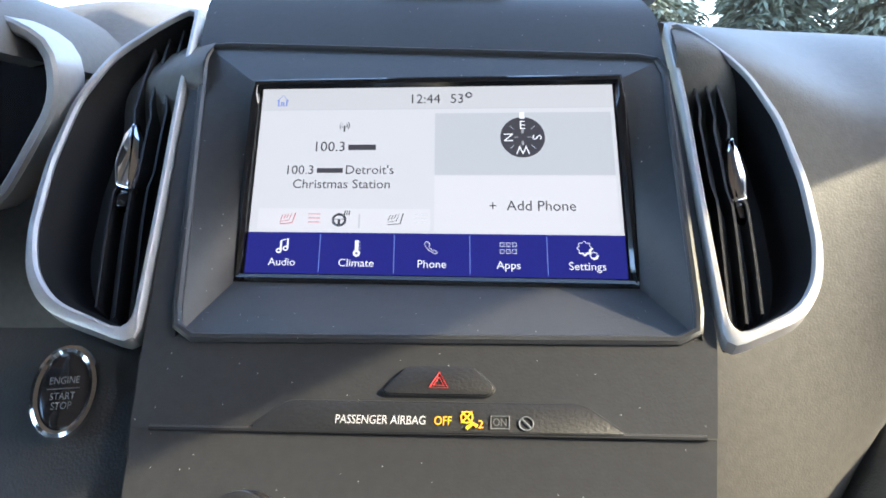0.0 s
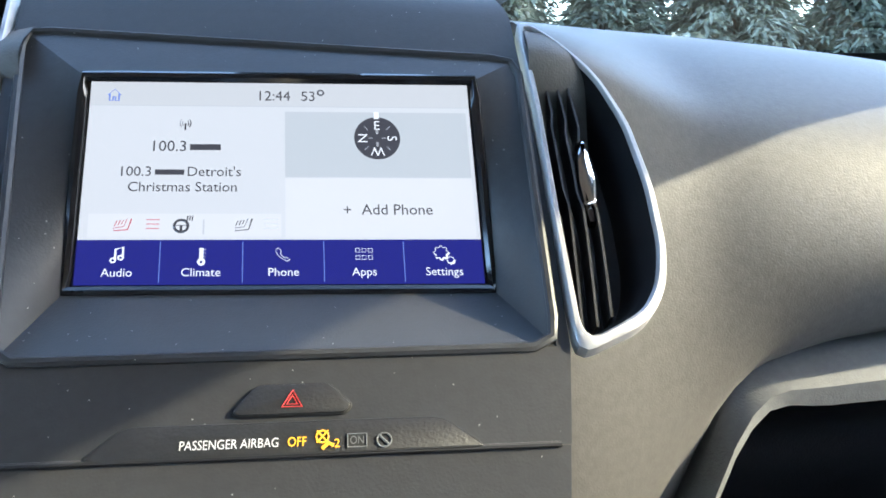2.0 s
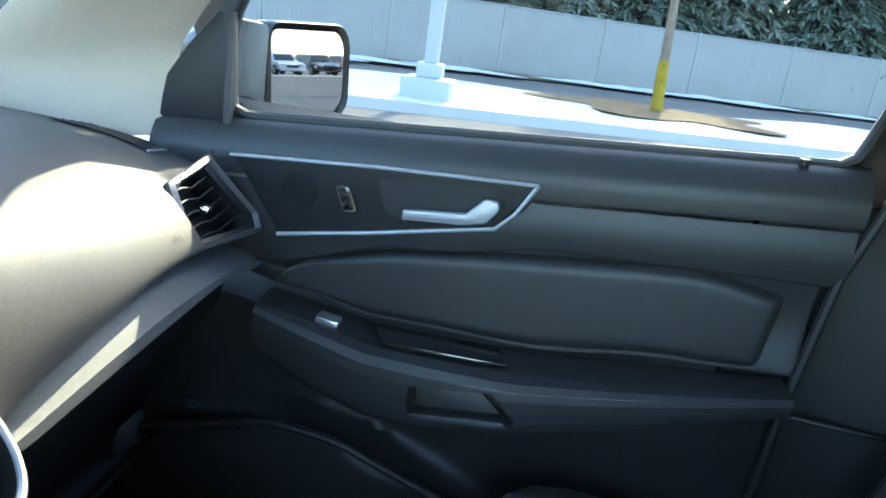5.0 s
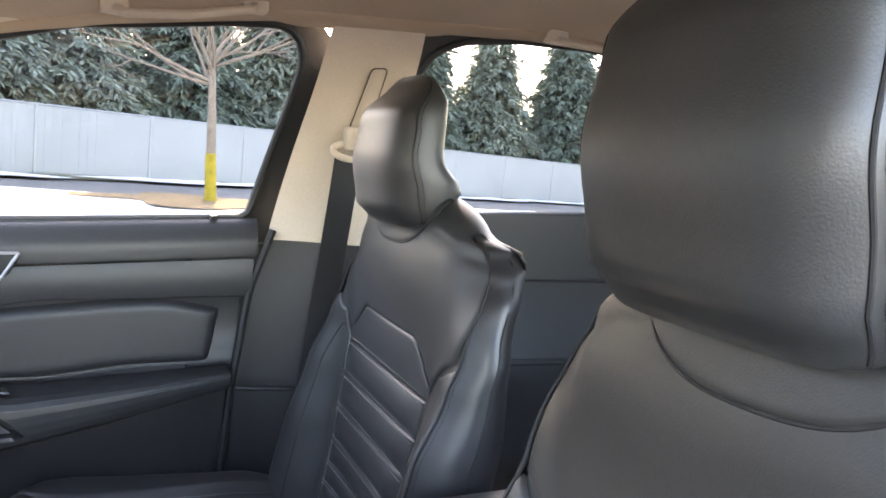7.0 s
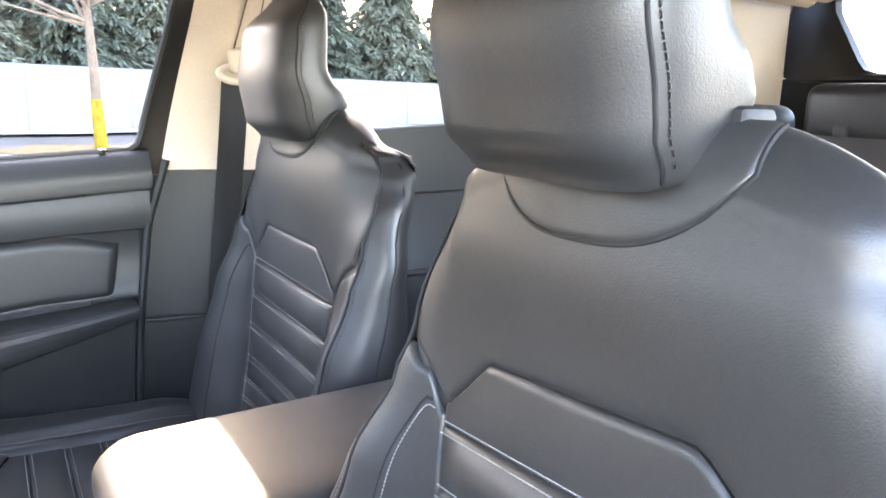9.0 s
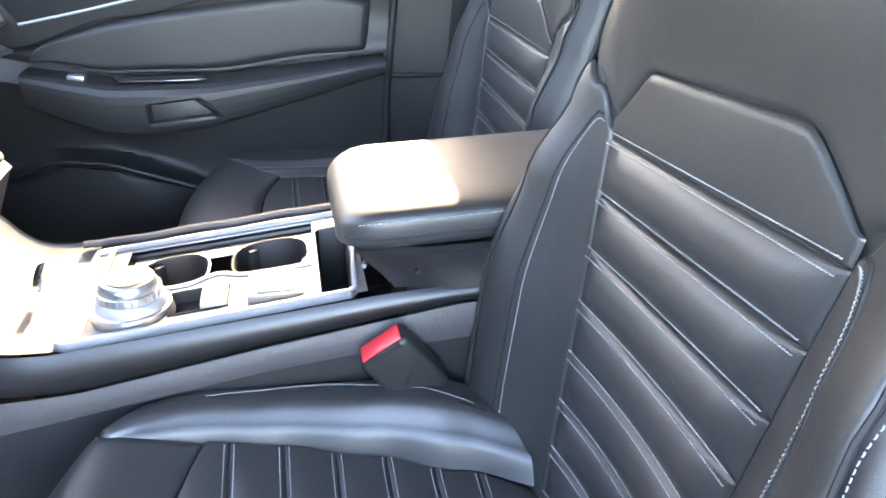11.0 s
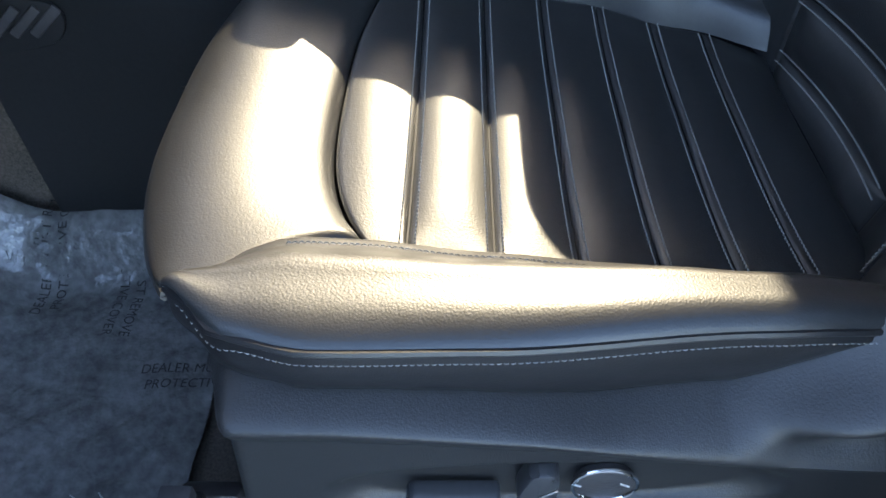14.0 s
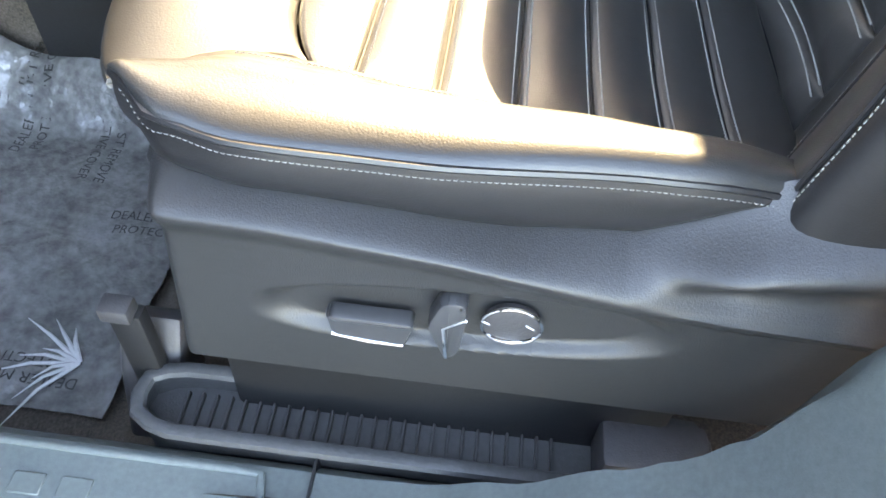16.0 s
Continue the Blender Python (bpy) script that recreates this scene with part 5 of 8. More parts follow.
part("ring", tube([SBP(a * 1.13, b * 1.10, 0.005) for a, b in disc_], 0.0021, 8, closed=True), CHROME, sb, "chrome ring")
for w, dy_ in (("ENGINE", 0.0042), ("START", -0.0025), ("STOP", -0.0065)):
    part("words", text_bm(w, 0.0044, lambda x, y, h, dy_=dy_: SBP(x, y + dy_, 0.0066), squeeze=0.95), GREY_PRINT, sb, smooth=False)
part("words_line", tube([SBP(-0.008, 0.0008, 0.0066), SBP(0.008, 0.0008, 0.0066)], 0.0002, 4), GREY_PRINT, sb)
spk = thing("dash_slot_grille", "small black slotted grille low on the dashboard", "grille", F(-0.15, -0.05))
for k in range(5):
    part("slot", moved(box(-0.0016, 0.0016, -0.003, 0.003, -0.008, 0.008, 0.001, 1), Matrix.Translation((-0.170 + 0.0095 * k, 0.286, 0.957)) @ pose(0, 0, 0, -40, -14, 0)), VOID, spk)

cl = thing("instrument_cluster", "dark instrument cluster inside a silver edged hood", "instrument cluster", (-0.36, 0.42, 1.12))
cb = rounded([Vector(p) for p in ((-0.196, 1.150), (-0.196, 1.118), (-0.238, 1.060), (-0.52, 1.060), (-0.55, 1.118), (-0.53, 1.160), (-0.23, 1.168))], 0.02, 5)
ci = shrink(resample(cb, 90), 0.007)
part("bezel", band(resample(cb, 90), ci, lambda a, b, n: Vector((a, 0.42 - n, b)), 0.006, 0.02), SILVER, cl, "satin silver bezel")
bm = bmesh.new()
bm.faces.new([bm.verts.new((p.x, 0.438, p.y)) for p in ci])
part("dial_face", bm, GLOSS_BLACK, cl)


def hood(u, v):
    a = math.pi * (0.02 + 0.96 * u)
    return (-0.385 + 0.160 * math.cos(a), 0.395 + 0.14 * v, 1.128 + 0.072 * max(0.0, math.sin(a)) ** 0.6 - 0.01 * v)


part("hood", sheet(hood, 24, 6, 0, 1, 0, 1, thick=0.01), SOFT_DASH, cl)

# ---- steering wheel ----
wh = thing("steering_wheel", "black leather steering wheel with dark grey spokes", "steering wheel", (-0.37, 0.235, 1.14))
WT = radians(20)
WC = Vector((-0.37, 0.232, 1.145))


def WH(x, y, n=0.0):
    return WC + Vector((x, 0, 0)) + Vector((0, math.sin(WT), math.cos(WT))) * y + Vector((0, -math.cos(WT), math.sin(WT))) * n


part("rim", tube([WH(0.180 * math.cos(a), 0.180 * math.sin(a)) for a in [i * math.pi / 36 for i in range(72)]], 0.0165, 14, closed=True), LEATHER, wh)
for a0 in (-1.05, -0.42, 0.35):
    part("rim_seam", tube([WH((0.180 + 0.0170 * math.cos(b)) * math.cos(a0), (0.180 + 0.0170 * math.cos(b)) * math.sin(a0), 0.0170 * math.sin(b)) for b in [i * math.pi / 10 for i in range(20)]], 0.0012, 5, closed=True), SEAM, wh)
hub = rounded([Vector(p) for p in ((-0.075, 0.05), (0.075, 0.05), (0.085, 0.0), (0.05, -0.07), (-0.05, -0.07), (-0.085, 0.0))], 0.03, 6)
part("hub", prism([WH(a, b, 0.0) for a, b in hub], WH(0, 0, 0.045) - WH(0, 0, 0), 0.016, 3), HARD, wh)
for sg in (-1, 1):
    sp = rounded([Vector((sg * x, y)) for x, y in ((0.06, 0.028), (0.172, 0.018), (0.172, -0.028), (0.055, -0.03))], 0.008)
    part("spoke", prism([WH(a, b, 0.0) for a, b in sp], WH(0, 0, 0.018) - WH(0, 0, 0), 0.005), GREY_PLASTIC, wh)
    for j in (-1, 1):
        part("spoke_key", prism([WH(a, b, 0.017) for a, b in rounded([Vector((sg * x, y)) for x, y in ((0.088, 0.004 + 0.016 * j), (0.135, 0.002 + 0.014 * j), (0.135, -0.008 + 0.014 * j), (0.086, -0.010 + 0.016 * j))], 0.004)], WH(0, 0, 0.005) - WH(0, 0, 0), 0.001), GLOSS_BLACK, wh)
    lo = rounded([Vector((sg * x, y)) for x, y in ((0.010, -0.06), (0.052, -0.062), (0.100, -0.142), (0.066, -0.162))], 0.008)
    part("lower_spoke", prism([WH(a, b, 0.002) for a, b in lo], WH(0, 0, 0.014) - WH(0, 0, 0), 0.005), GREY_PLASTIC, wh, "dark grey spoke")
part("column", tube([WH(0, -0.01, -0.01), WH(0, -0.03, -0.20)], 0.05, 16), HARD, wh)
part("knee_bolster", sheet(lambda u, v: (-0.72 + 0.52 * u, 0.40 + 0.18 * v, 0.955 - 0.22 * v), 12, 6, 0, 1, 0, 1, thick=0.01), HARD, pad)

# ---- centre console ----
con = thing("centre_console", "dark centre console with silver edged shifter panel and cup holders", "console", (-0.03, 0.05, 0.4))
CL, CR = -0.126, 0.090


def con_top(y):
    return interp(y, [(-0.50, 0.893), (-0.12, 0.877), (0.19, 0.846), (0.24, 0.8475), (0.30, 0.852), (0.36, 0.858), (0.42, 0.870)])


def con_left(y):
    return CL + 0.016 * smooth01((y - 0.21) / 0.10)


def con_right(y):
    return CR + 0.120 * smooth01((y - 0.225) / 0.14) ** 1.2


def pad_low(y):
    return interp(y, [(-0.50, 0.872), (-0.186, 0.855), (0.0, 0.828), (0.174, 0.799), (0.26, 0.796), (0.316, 0.814), (0.40, 0.850)])


def band_low(y):
    return interp(y, [(-0.50, 0.835), (-0.09, 0.811), (0.0, 0.802), (0.119, 0.783), (0.268, 0.759), (0.358, 0.744), (0.50, 0.735)])


def pad_side(u, v):
    y = -0.42 + 0.80 * u
    zt, zb = con_top(y) - 0.003, pad_low(y)
    return (con_left(y) - 0.012 * math.sin(math.pi * min(1, 0.15 + 0.85 * v)), y, zt + (zb - zt) * v)


part("side_pad", sheet(pad_side, 60, 10, 0, 1, 0, 1), LEATHER_SIDE, con)


def band_side(u, v):
    y = -0.50 + 0.95 * u
    zt, zb = pad_low(y) + 0.001, band_low(y)
    return (con_left(min(y, 0.22)) - 0.005 - 0.006 * math.sin(math.pi * (0.15 + 0.7 * v)), y, zt + (zb - zt) * v)


part("side_band", sheet(band_side, 60, 6, 0, 1, 0, 1), GREY_PLASTIC, con)
part("side_panel", sheet(lambda u, v: (CL - 0.004 + 0.012 * v, -0.50 + 1.0 * u, band_low(-0.50 + 1.0 * u) + 0.001 + (0.38 - band_low(-0.50 + 1.0 * u)) * v), 40, 16), HARD, con)
part("side_crease", tube([(CL - 0.003, 0.20 + 0.10 * i / 10, 0.640 - 0.02 * i / 10 + 0.004 * math.sin(i * 0.5)) for i in range(11)], 0.004, 8), HARD, con)
part("passenger_side", sheet(lambda u, v: (lambda y: (con_right(y) + 0.010 + 0.008 * math.sin(math.pi * v), y, con_top(y) + 0.002 + (0.38 - con_top(y)) * v))(-0.50 + 0.86 * u), 50, 10), LEATHER_SIDE, con)


def deck_x(y, v):
    x0, x1 = con_left(y) + 0.002, con_right(y) + 0.010
    return x0 + (x1 - x0) * v


def fdeck(u, v):
    y = 0.187 + 0.20 * u
    lip = smooth01((v - 0.90) / 0.10)
    return (deck_x(y, v), y, con_top(y) - 0.004 + 0.004 * lip - 0.006 * math.sin(math.pi * v) * (1 - smooth01((y - 0.24) / 0.03)))


part("forward_deck", sheet(fdeck, 30, 20, 0, 1, 0, 1), SOFT_DASH, con)
part("charge_socket", prism([(-0.010 + 0.012 * math.cos(a), 0.228 - 0.004 * math.sin(a), 0.864 + 0.012 * math.sin(a)) for a in [i * math.pi / 8 for i in range(16)]], (0, -0.008, 0.002), 0.001), GLOSS_BLACK, con)
part("socket_lid_edge", tube([(-0.028, 0.222, 0.856), (0.006, 0.224, 0.868)], 0.002, 6), STEEL, con)

# shifter panel with open wells
CUPS = ((0.006, 0.098, 0.0410, 0.0370), (0.008, -0.006, 0.0405, 0.0400))


def panel_z(y):
    return con_top(y) - 0.004


def hole(x, y, grow=0.0):
    for cx_, cy_, rx, ry in CUPS:
        if abs((x - cx_) / (rx + grow)) ** 2.6 + abs((y - cy_) / (ry + grow)) ** 2.6 < 1:
            return True
    if abs(x - 0.004) < 0.026 + grow and 0.030 < y < 0.066:
        return True
    if -0.116 - grow < x < 0.040 + grow and -0.089 - grow < y < -0.056 + grow:
        return True
    return -0.097 - grow < x < -0.052 + grow and 0.033 - grow < y < 0.092 + grow


def divider_x(y):
    """The scalloped edge between the silver deck and the cup holder tray."""
    return -0.040 + 0.014 * math.exp(-((0.048 - y) / 0.018) ** 2)


def in_tray(x, y, grow=0.0):
    return x > divider_x(y) - grow and -0.052 - grow < y < 0.150 + grow and x < 0.068 + grow


class GridPoint:
    def __init__(self, co):
        self.co = Vector(co)


bm = bmesh.new()
nx_, ny_ = 78, 116
grid_pts = [[GridPoint((-0.117 + 0.194 * i / nx_, -0.100 + 0.286 * j / ny_, panel_z(-0.100 + 0.286 * j / ny_))) for i in range(nx_ + 1)] for j in range(ny_ + 1)]
grid_ = [[bm.verts.new((-0.117 + 0.194 * i / nx_, -0.100 + 0.286 * j / ny_, panel_z(-0.100 + 0.286 * j / ny_))) for i in range(nx_ + 1)] for j in range(ny_ + 1)]
for j in range(ny_):
    for i in range(nx_):
        xm, ym = -0.117 + 0.194 * (i + 0.5) / nx_, -0.100 + 0.286 * (j + 0.5) / ny_
        if not hole(xm, ym) and not in_tray(xm, ym):
            bm.faces.new((grid_[j][i], grid_[j][i + 1], grid_[j + 1][i + 1], grid_[j + 1][i]))
part("shifter_panel", bm, DECK_SILVER, con, "satin silver shifter panel")
bm = bmesh.new()
low_ = [[bm.verts.new((v.co.x, v.co.y, v.co.z - 0.007)) for v in row] for row in grid_pts]
for j in range(ny_):
    for i in range(nx_):
        xm, ym = -0.117 + 0.194 * (i + 0.5) / nx_, -0.100 + 0.286 * (j + 0.5) / ny_
        if in_tray(xm, ym, 0.003) and not hole(xm, ym):
            bm.faces.new((low_[j][i], low_[j][i + 1], low_[j + 1][i + 1], low_[j + 1][i]))
bmesh.ops.delete(bm, geom=[v for v in bm.verts if not v.link_faces], context="VERTS")
part("cup_tray", bm, GLOSS_BLACK, con, "gloss black cup holder tray")
part("well_wall", box(-0.1165, -0.1145, -0.098, 0.180, 0.780, 0.838), VOID, con)
part("well_floor", box(-0.114, 0.072, -0.098, 0.180, 0.770, 0.790), VOID, con)
for cx_, cy_, rx, ry in CUPS:
    ring = [(cx_ + rx * math.copysign(abs(math.cos(a)) ** 0.77, math.cos(a)), cy_ + ry * math.copysign(abs(math.sin(a)) ** 0.77, math.sin(a))) for a in [i * math.pi / 24 for i in range(48)]]
    bm = bmesh.new()
    add_grid(bm, [[(cx_ + (x - cx_) * k, cy_ + (y - cy_) * k, panel_z(y) + h) for x, y in ring] for k, h in ((1.06, -0.0062), (1.0, -0.0055), (0.97, -0.009), (0.92, -0.052), (0.86, -0.064), (0.02, -0.065))], close_u=True)
    part("cup_well", bm, HARD, con)
    for a in (0.6, 2.5, 4.6):
        part("cup_grip", moved(box(-0.003, 0.003, -0.006, 0.006, -0.022, 0.010, 0.002), Matrix.Translation((cx_ + rx * 0.90 * math.cos(a), cy_ + ry * 0.90 * math.sin(a), panel_z(cy_) - 0.022)) @ pose(0, 0, 0, 0, 0, math.degrees(a))), RUBBER, con)
for x0, x1, y0, y1, nm, d_ in ((-0.116, 0.040, -0.089, -0.056, "storage_slot", 0.07), (-0.097, -0.052, 0.033, 0.092, "switch_trough", 0.012)):
    o_ = resample(rounded([Vector(p) for p in ((x0, y1), (x1, y1), (x1, y0), (x0, y0))], 0.006), 48)
    bm = bmesh.new()
    c_ = Vector(((x0 + x1) / 2, (y0 + y1) / 2))
    rows = [[(p.x + (p.x - c_.x) * k, p.y + (p.y - c_.y) * k, panel_z(p.y) + h) for p in o_] for k, h in ((0.03, 0.0012), (0.0, 0.0015), (-0.02, -0.002), (-0.05, -d_))]
    vs = add_grid(bm, rows, close_u=True)
    bm.faces.new(vs[-1])
    part(nm, bm, VOID if nm == "storage_slot" else HARD, con)
bez = resample(rounded([Vector(p) for p in ((-0.121, 0.190), (0.079, 0.190), (0.079, -0.102), (-0.118, -0.090))], 0.008), 90)
part("panel_frame", band(bez, shrink(bez, 0.0055), lambda a, b, n: Vector((a, b, con_top(b) - 0.003 + n)), 0.004, 0.006), SILVER, con, "satin silver frame")
part("frame_bridge", tube([(-0.117 + 0.192 * i / 12, 0.170, con_top(0.170) - 0.001) for i in range(13)], 0.0035, 8, flat=0.6), SILVER, con)
part("edge_rail", tube([(0.089 + 0.002 * math.sin(i), 0.205 - 0.31 * i / 20, con_top(0.205 - 0.31 * i / 20) + 0.003) for i in range(21)], 0.0045, 8), GREY_PLASTIC, con)
cup_edge = [(divider_x(y), y, panel_z(y) + 0.0006) for y in [0.150 - 0.20 * i / 24 for i in range(25)]]
part("cup_divider", tube(cup_edge, 0.0026, 8), SILVER, con)
part("mode_key", box(-0.094, -0.055, 0.035, 0.061, panel_z(0.05) - 0.008, panel_z(0.05) + 0.0045, 0.003), SILVER, con, "silver rocker key")
part("parking_key_plate", box(-0.101, -0.049, -0.040, 0.015, panel_z(0.0) - 0.008, panel_z(-0.04) + 0.0022, 0.002), DECK_SILVER, con)
part("parking_key", box(-0.094, -0.056, -0.032, 0.006, panel_z(0.0) - 0.004, panel_z(-0.04) + 0.0050, 0.002), SILVER, con)

DX, DYY, DZZ = -0.073, 0.126, con_top(0.126) - 0.003
dial = thing("rotary_shifter", "stepped silver rotary gear dial on the console", "gear dial", (DX, DYY, DZZ))
for r0, r1, z0, z1, nm in ((0.039, 0.037, -0.006, 0.008, "base_ring"), (0.034, 0.032, 0.008, 0.018, "lower_ring"), (0.030, 0.029, 0.018, 0.026, "grip"), (0.0275, 0.0255, 0.026, 0.036, "crown")):
    bm = bmesh.new()
    rows = [[(DX + r * math.cos(a), DYY + r * math.sin(a), DZZ + z) for a in [i * math.pi / 24 for i in range(48)]] for r, z in ((r0, z0), (r0, z0 + 0.003), (r1, z1 - 0.001), (r1 - 0.0015, z1))]
    vs = add_grid(bm, rows, close_u=True)
    bm.faces.new(vs[-1])
    part(nm, bm, STEEL if nm != "lower_ring" else SILVER, dial)
part("cap", prism([(DX + 0.021 * math.cos(a), DYY + 0.021 * math.sin(a), DZZ + 0.0361) for a in [i * math.pi / 16 for i in range(32)]], (0, 0, 0.0012), 0.0005), GREY_PLASTIC, dial)
for k in range(28):
    a = k * math.pi / 14
    part("grip_rib", moved(box(-0.0010, 0.0010, -0.0009, 0.0009, -0.0038, 0.0038), Matrix.Translation((DX + 0.0296 * math.cos(a), DYY + 0.0296 * math.sin(a), DZZ + 0.022))), STEEL, dial)

arm = thing("armrest", "padded black leather armrest lid on the console", "armrest", (-0.02, -0.26, 0.87))


def armrest(u, k):
    """u from the front tip to the rear, k round the section."""
    y = -0.074 - 0.37 * u
    tip = math.sqrt(max(0.0, 1 - (1 - min(1, u / 0.13)) ** 2))
    hw = 0.106 * (0.66 + 0.34 * tip)
    hh = 0.024 * (0.25 + 0.75 * tip)
    a = 2 * math.pi * k
    c, s_ = math.cos(a), math.sin(a)
    x = hw * math.copysign(abs(c) ** 0.35, c)
    z = hh * math.copysign(abs(s_) ** 0.55, s_)
    return Vector((-0.024 + x, y, 0.924 + 0.010 * tip + z + 0.010 * u))


bm = bmesh.new()
rows = [[armrest(u, k / 48) for k in range(48)] for u in [0, 0.004, 0.012, 0.028, 0.05, 0.08, 0.12] + [0.12 + 0.88 * i / 18 for i in range(1, 19)]]
vs = add_grid(bm, rows, close_u=True)
bm.faces.new(vs[0])
bm.faces.new(vs[-1])
lid = part("lid", bm, LEATHER, arm)
part("lid_seam", tube([armrest(0.02 + 0.96 * i / 30, 0.535) + Vector((-0.0005, 0, 0.006)) for i in range(31)], 0.0014, 6), SEAM, lid)
part("lid_stitching", stitches(lambda t: (armrest(0.05 + 0.93 * t, 0.47) + Vector((-0.001, 0, 0.002)), (-0.7, 0, 0.7)), 90, 0.0030, lift=0.0008), THREAD, lid)


def bin_side(u, v):
    y0 = -0.092 - 0.036 * v
    y = y0 + (-0.46 - y0) * u
    x = -0.110 - 0.022 * smooth01(u * 5) + 0.004 * v + 0.003 * math.sin(math.pi * v)
    return (x, y, 0.918 + 0.008 * u - (0.918 - con_top(y) + 0.006) * v)


part("bin_side", sheet(bin_side, 30, 8, 0, 1, 0, 1, thick=0.01), LEATHER_SIDE, arm)
part("bin_front", sheet(lambda u, v: (-0.110 + 0.190 * u, -0.090 - 0.036 * v, 0.916 - 0.040 * v), 12, 6, 0, 1, 0, 1, thick=0.006), GLOSS_BLACK, arm)
part("bin_lip", tube([(-0.108 + 0.18 * i / 10, -0.098 - 0.006 * math.sin(i), 0.893) for i in range(11)], 0.0025, 6), STEEL, arm)
part("bin_body", box(-0.118, 0.078, -0.45, -0.135, 0.80, 0.912, 0.01), HARD, arm)
for i in range(2):
    for j in range(2):
        part("rivet", tube([(-0.1355, -0.146 - 0.022 * i, 0.896 + 0.016 * j), (-0.1300, -0.146 - 0.022 * i, 0.896 + 0.016 * j)], 0.0022, 8), VOID, arm)

bk = thing("seat_belt_buckle", "black seat belt buckle with a red release", "buckle", (-0.155, -0.12, 0.80))
BM_ = Matrix.Translation((-0.156, -0.121, 0.815)) @ pose(0, 0, 0, -35, -6, 0)
part("housing", moved(box(-0.014, 0.014, -0.027, 0.027, -0.052, 0.026, 0.006, 3), BM_), HARD, bk)
part("release", moved(box(-0.0105, 0.0105, -0.022, 0.022, 0.0245, 0.0285, 0.002), BM_), BUCKLE_RED, bk, "red push release")
part("slot", moved(box(-0.0146, -0.011, -0.018, 0.018, 0.020, 0.0265, 0.0008, 1), BM_), VOID, bk)
part("press_mark", moved(merge(tube([(-0.0143, -0.008, -0.012), (-0.0143, 0.008, -0.022)], 0.0012, 5), tube([(-0.0143, 0.006, -0.010), (-0.0143, -0.006, -0.024)], 0.0012, 5)), BM_), SEAM, bk)
part("stalk", moved(box(-0.009, 0.009, -0.014, 0.014, -0.135, -0.048, 0.003), BM_), GREY_PLASTIC, bk)
part("anchor", moved(box(-0.006, 0.006, -0.018, 0.018, -0.175, -0.13, 0.002), BM_), STEEL, bk)

pedal = thing("dead_pedal_panel", "pale ribbed panel beside the driver's footwell", "foot rest", (-0.2, 0.4, 0.75))
part("plate", prism([(-0.160, 0.345, 0.832), (-0.160, 0.362, 0.766), (-0.160, 0.480, 0.760), (-0.160, 0.480, 0.86)], (0.02, 0, 0), 0.006), PEDAL, pedal)
for k in range(16):
    part("rib", box(-0.1625, -0.160, 0.366 + 0.0066 * k, 0.3685 + 0.0066 * k, 0.772, 0.828, 0.0006, 1), PEDAL, pedal)
vent_low = thing("footwell_grille", "dark grey slanted grille low on the console side", "grille", (-0.17, 0.42, 0.70))
part("surround", prism([(-0.128, y, z) for y, z in rounded([Vector(p) for p in ((0.393, 0.690), (0.390, 0.708), (0.400, 0.718), (0.500, 0.735), (0.500, 0.655), (0.405, 0.676))], 0.01)], (-0.006, 0, 0), 0.002), HARD, vent_low)
for k in range(4):
    part("bar", moved(box(-0.004, 0.0, -0.005, 0.005, -0.022, 0.022, 0.002), Matrix.Translation((-0.134, 0.408 + 0.020 * k, 0.700)) @ pose(0, 0, 0, 50, 0, 0)), GREY_PLASTIC, vent_low)

# ---- passenger door ----
door = thing("door_1", "closed passenger front door with black trim and silver handle surround", "car door", (0.75, 0.1, 0.45), kind="structure")


def sill_z(y):
    return 1.150 - (y - 0.12) * 0.072


def door_rear(z):
    return interp(z, [(0.40, -0.200), (0.64, -0.214), (0.875, -0.229), (1.05, -0.250), (1.16, -0.285)])


def cap(u, v):
    z1 = 0.0
    y = 0.60 + (door_rear(1.10) - 0.60) * u
    s = sill_z(y)
    a = v * 1.0
    x = 0.790 - 0.048 * smooth01(a * 1.4) + 0.004 * a
    z = s + 0.004 * math.sin(math.pi * min(1, a * 2)) - 0.004 - 0.062 * smooth01((a - 0.25) / 0.75)
    return (x, y, z)


part("top_cap", sheet(cap, 40, 12, 0, 1, 0, 1), DOOR_VINYL, door)


def crease(y):
    return ease(y, [(-0.25, 1.040), (0.05, 1.030), (0.25, 1.000), (0.45, 0.950), (0.60, 0.90)])


def upper_trim(u, v):
    y = 0.60 + (door_rear(1.08) - 0.60) * u
    z0, z1 = sill_z(y) - 0.070, crease(y)
    return (0.746 - 0.007 * math.sin(math.pi * (0.15 + 0.75 * v)), y, z0 + (z1 - z0) * v)


part("upper_trim", sheet(upper_trim, 40, 10, 0, 1, 0, 1), DOOR_VINYL, door)
part("crease_line", tube([(0.7465, y, crease(y)) for y in [0.58 + (-0.25 - 0.58) * i / 40 for i in range(41)]], 0.003, 6), SEAM, door)


def arm_line(y):
    return ease(y, [(-0.24, 0.918), (-0.10, 0.912), (0.10, 0.892), (0.28, 0.896), (0.40, 0.918), (0.50, 0.935)])


def door_insert(u, v):
    y = 0.60 + (door_rear(0.98) - 0.60) * u
    z0, z1 = crease(y) - 0.004, arm_line(y)
    return (0.752 + 0.014 * math.sin(math.pi * min(1, 0.12 + v)) ** 0.6, y, z0 + (z1 - z0) * v)


part("middle_trim", sheet(door_insert, 40, 10, 0, 1, 0, 1), DOOR_VINYL, door)
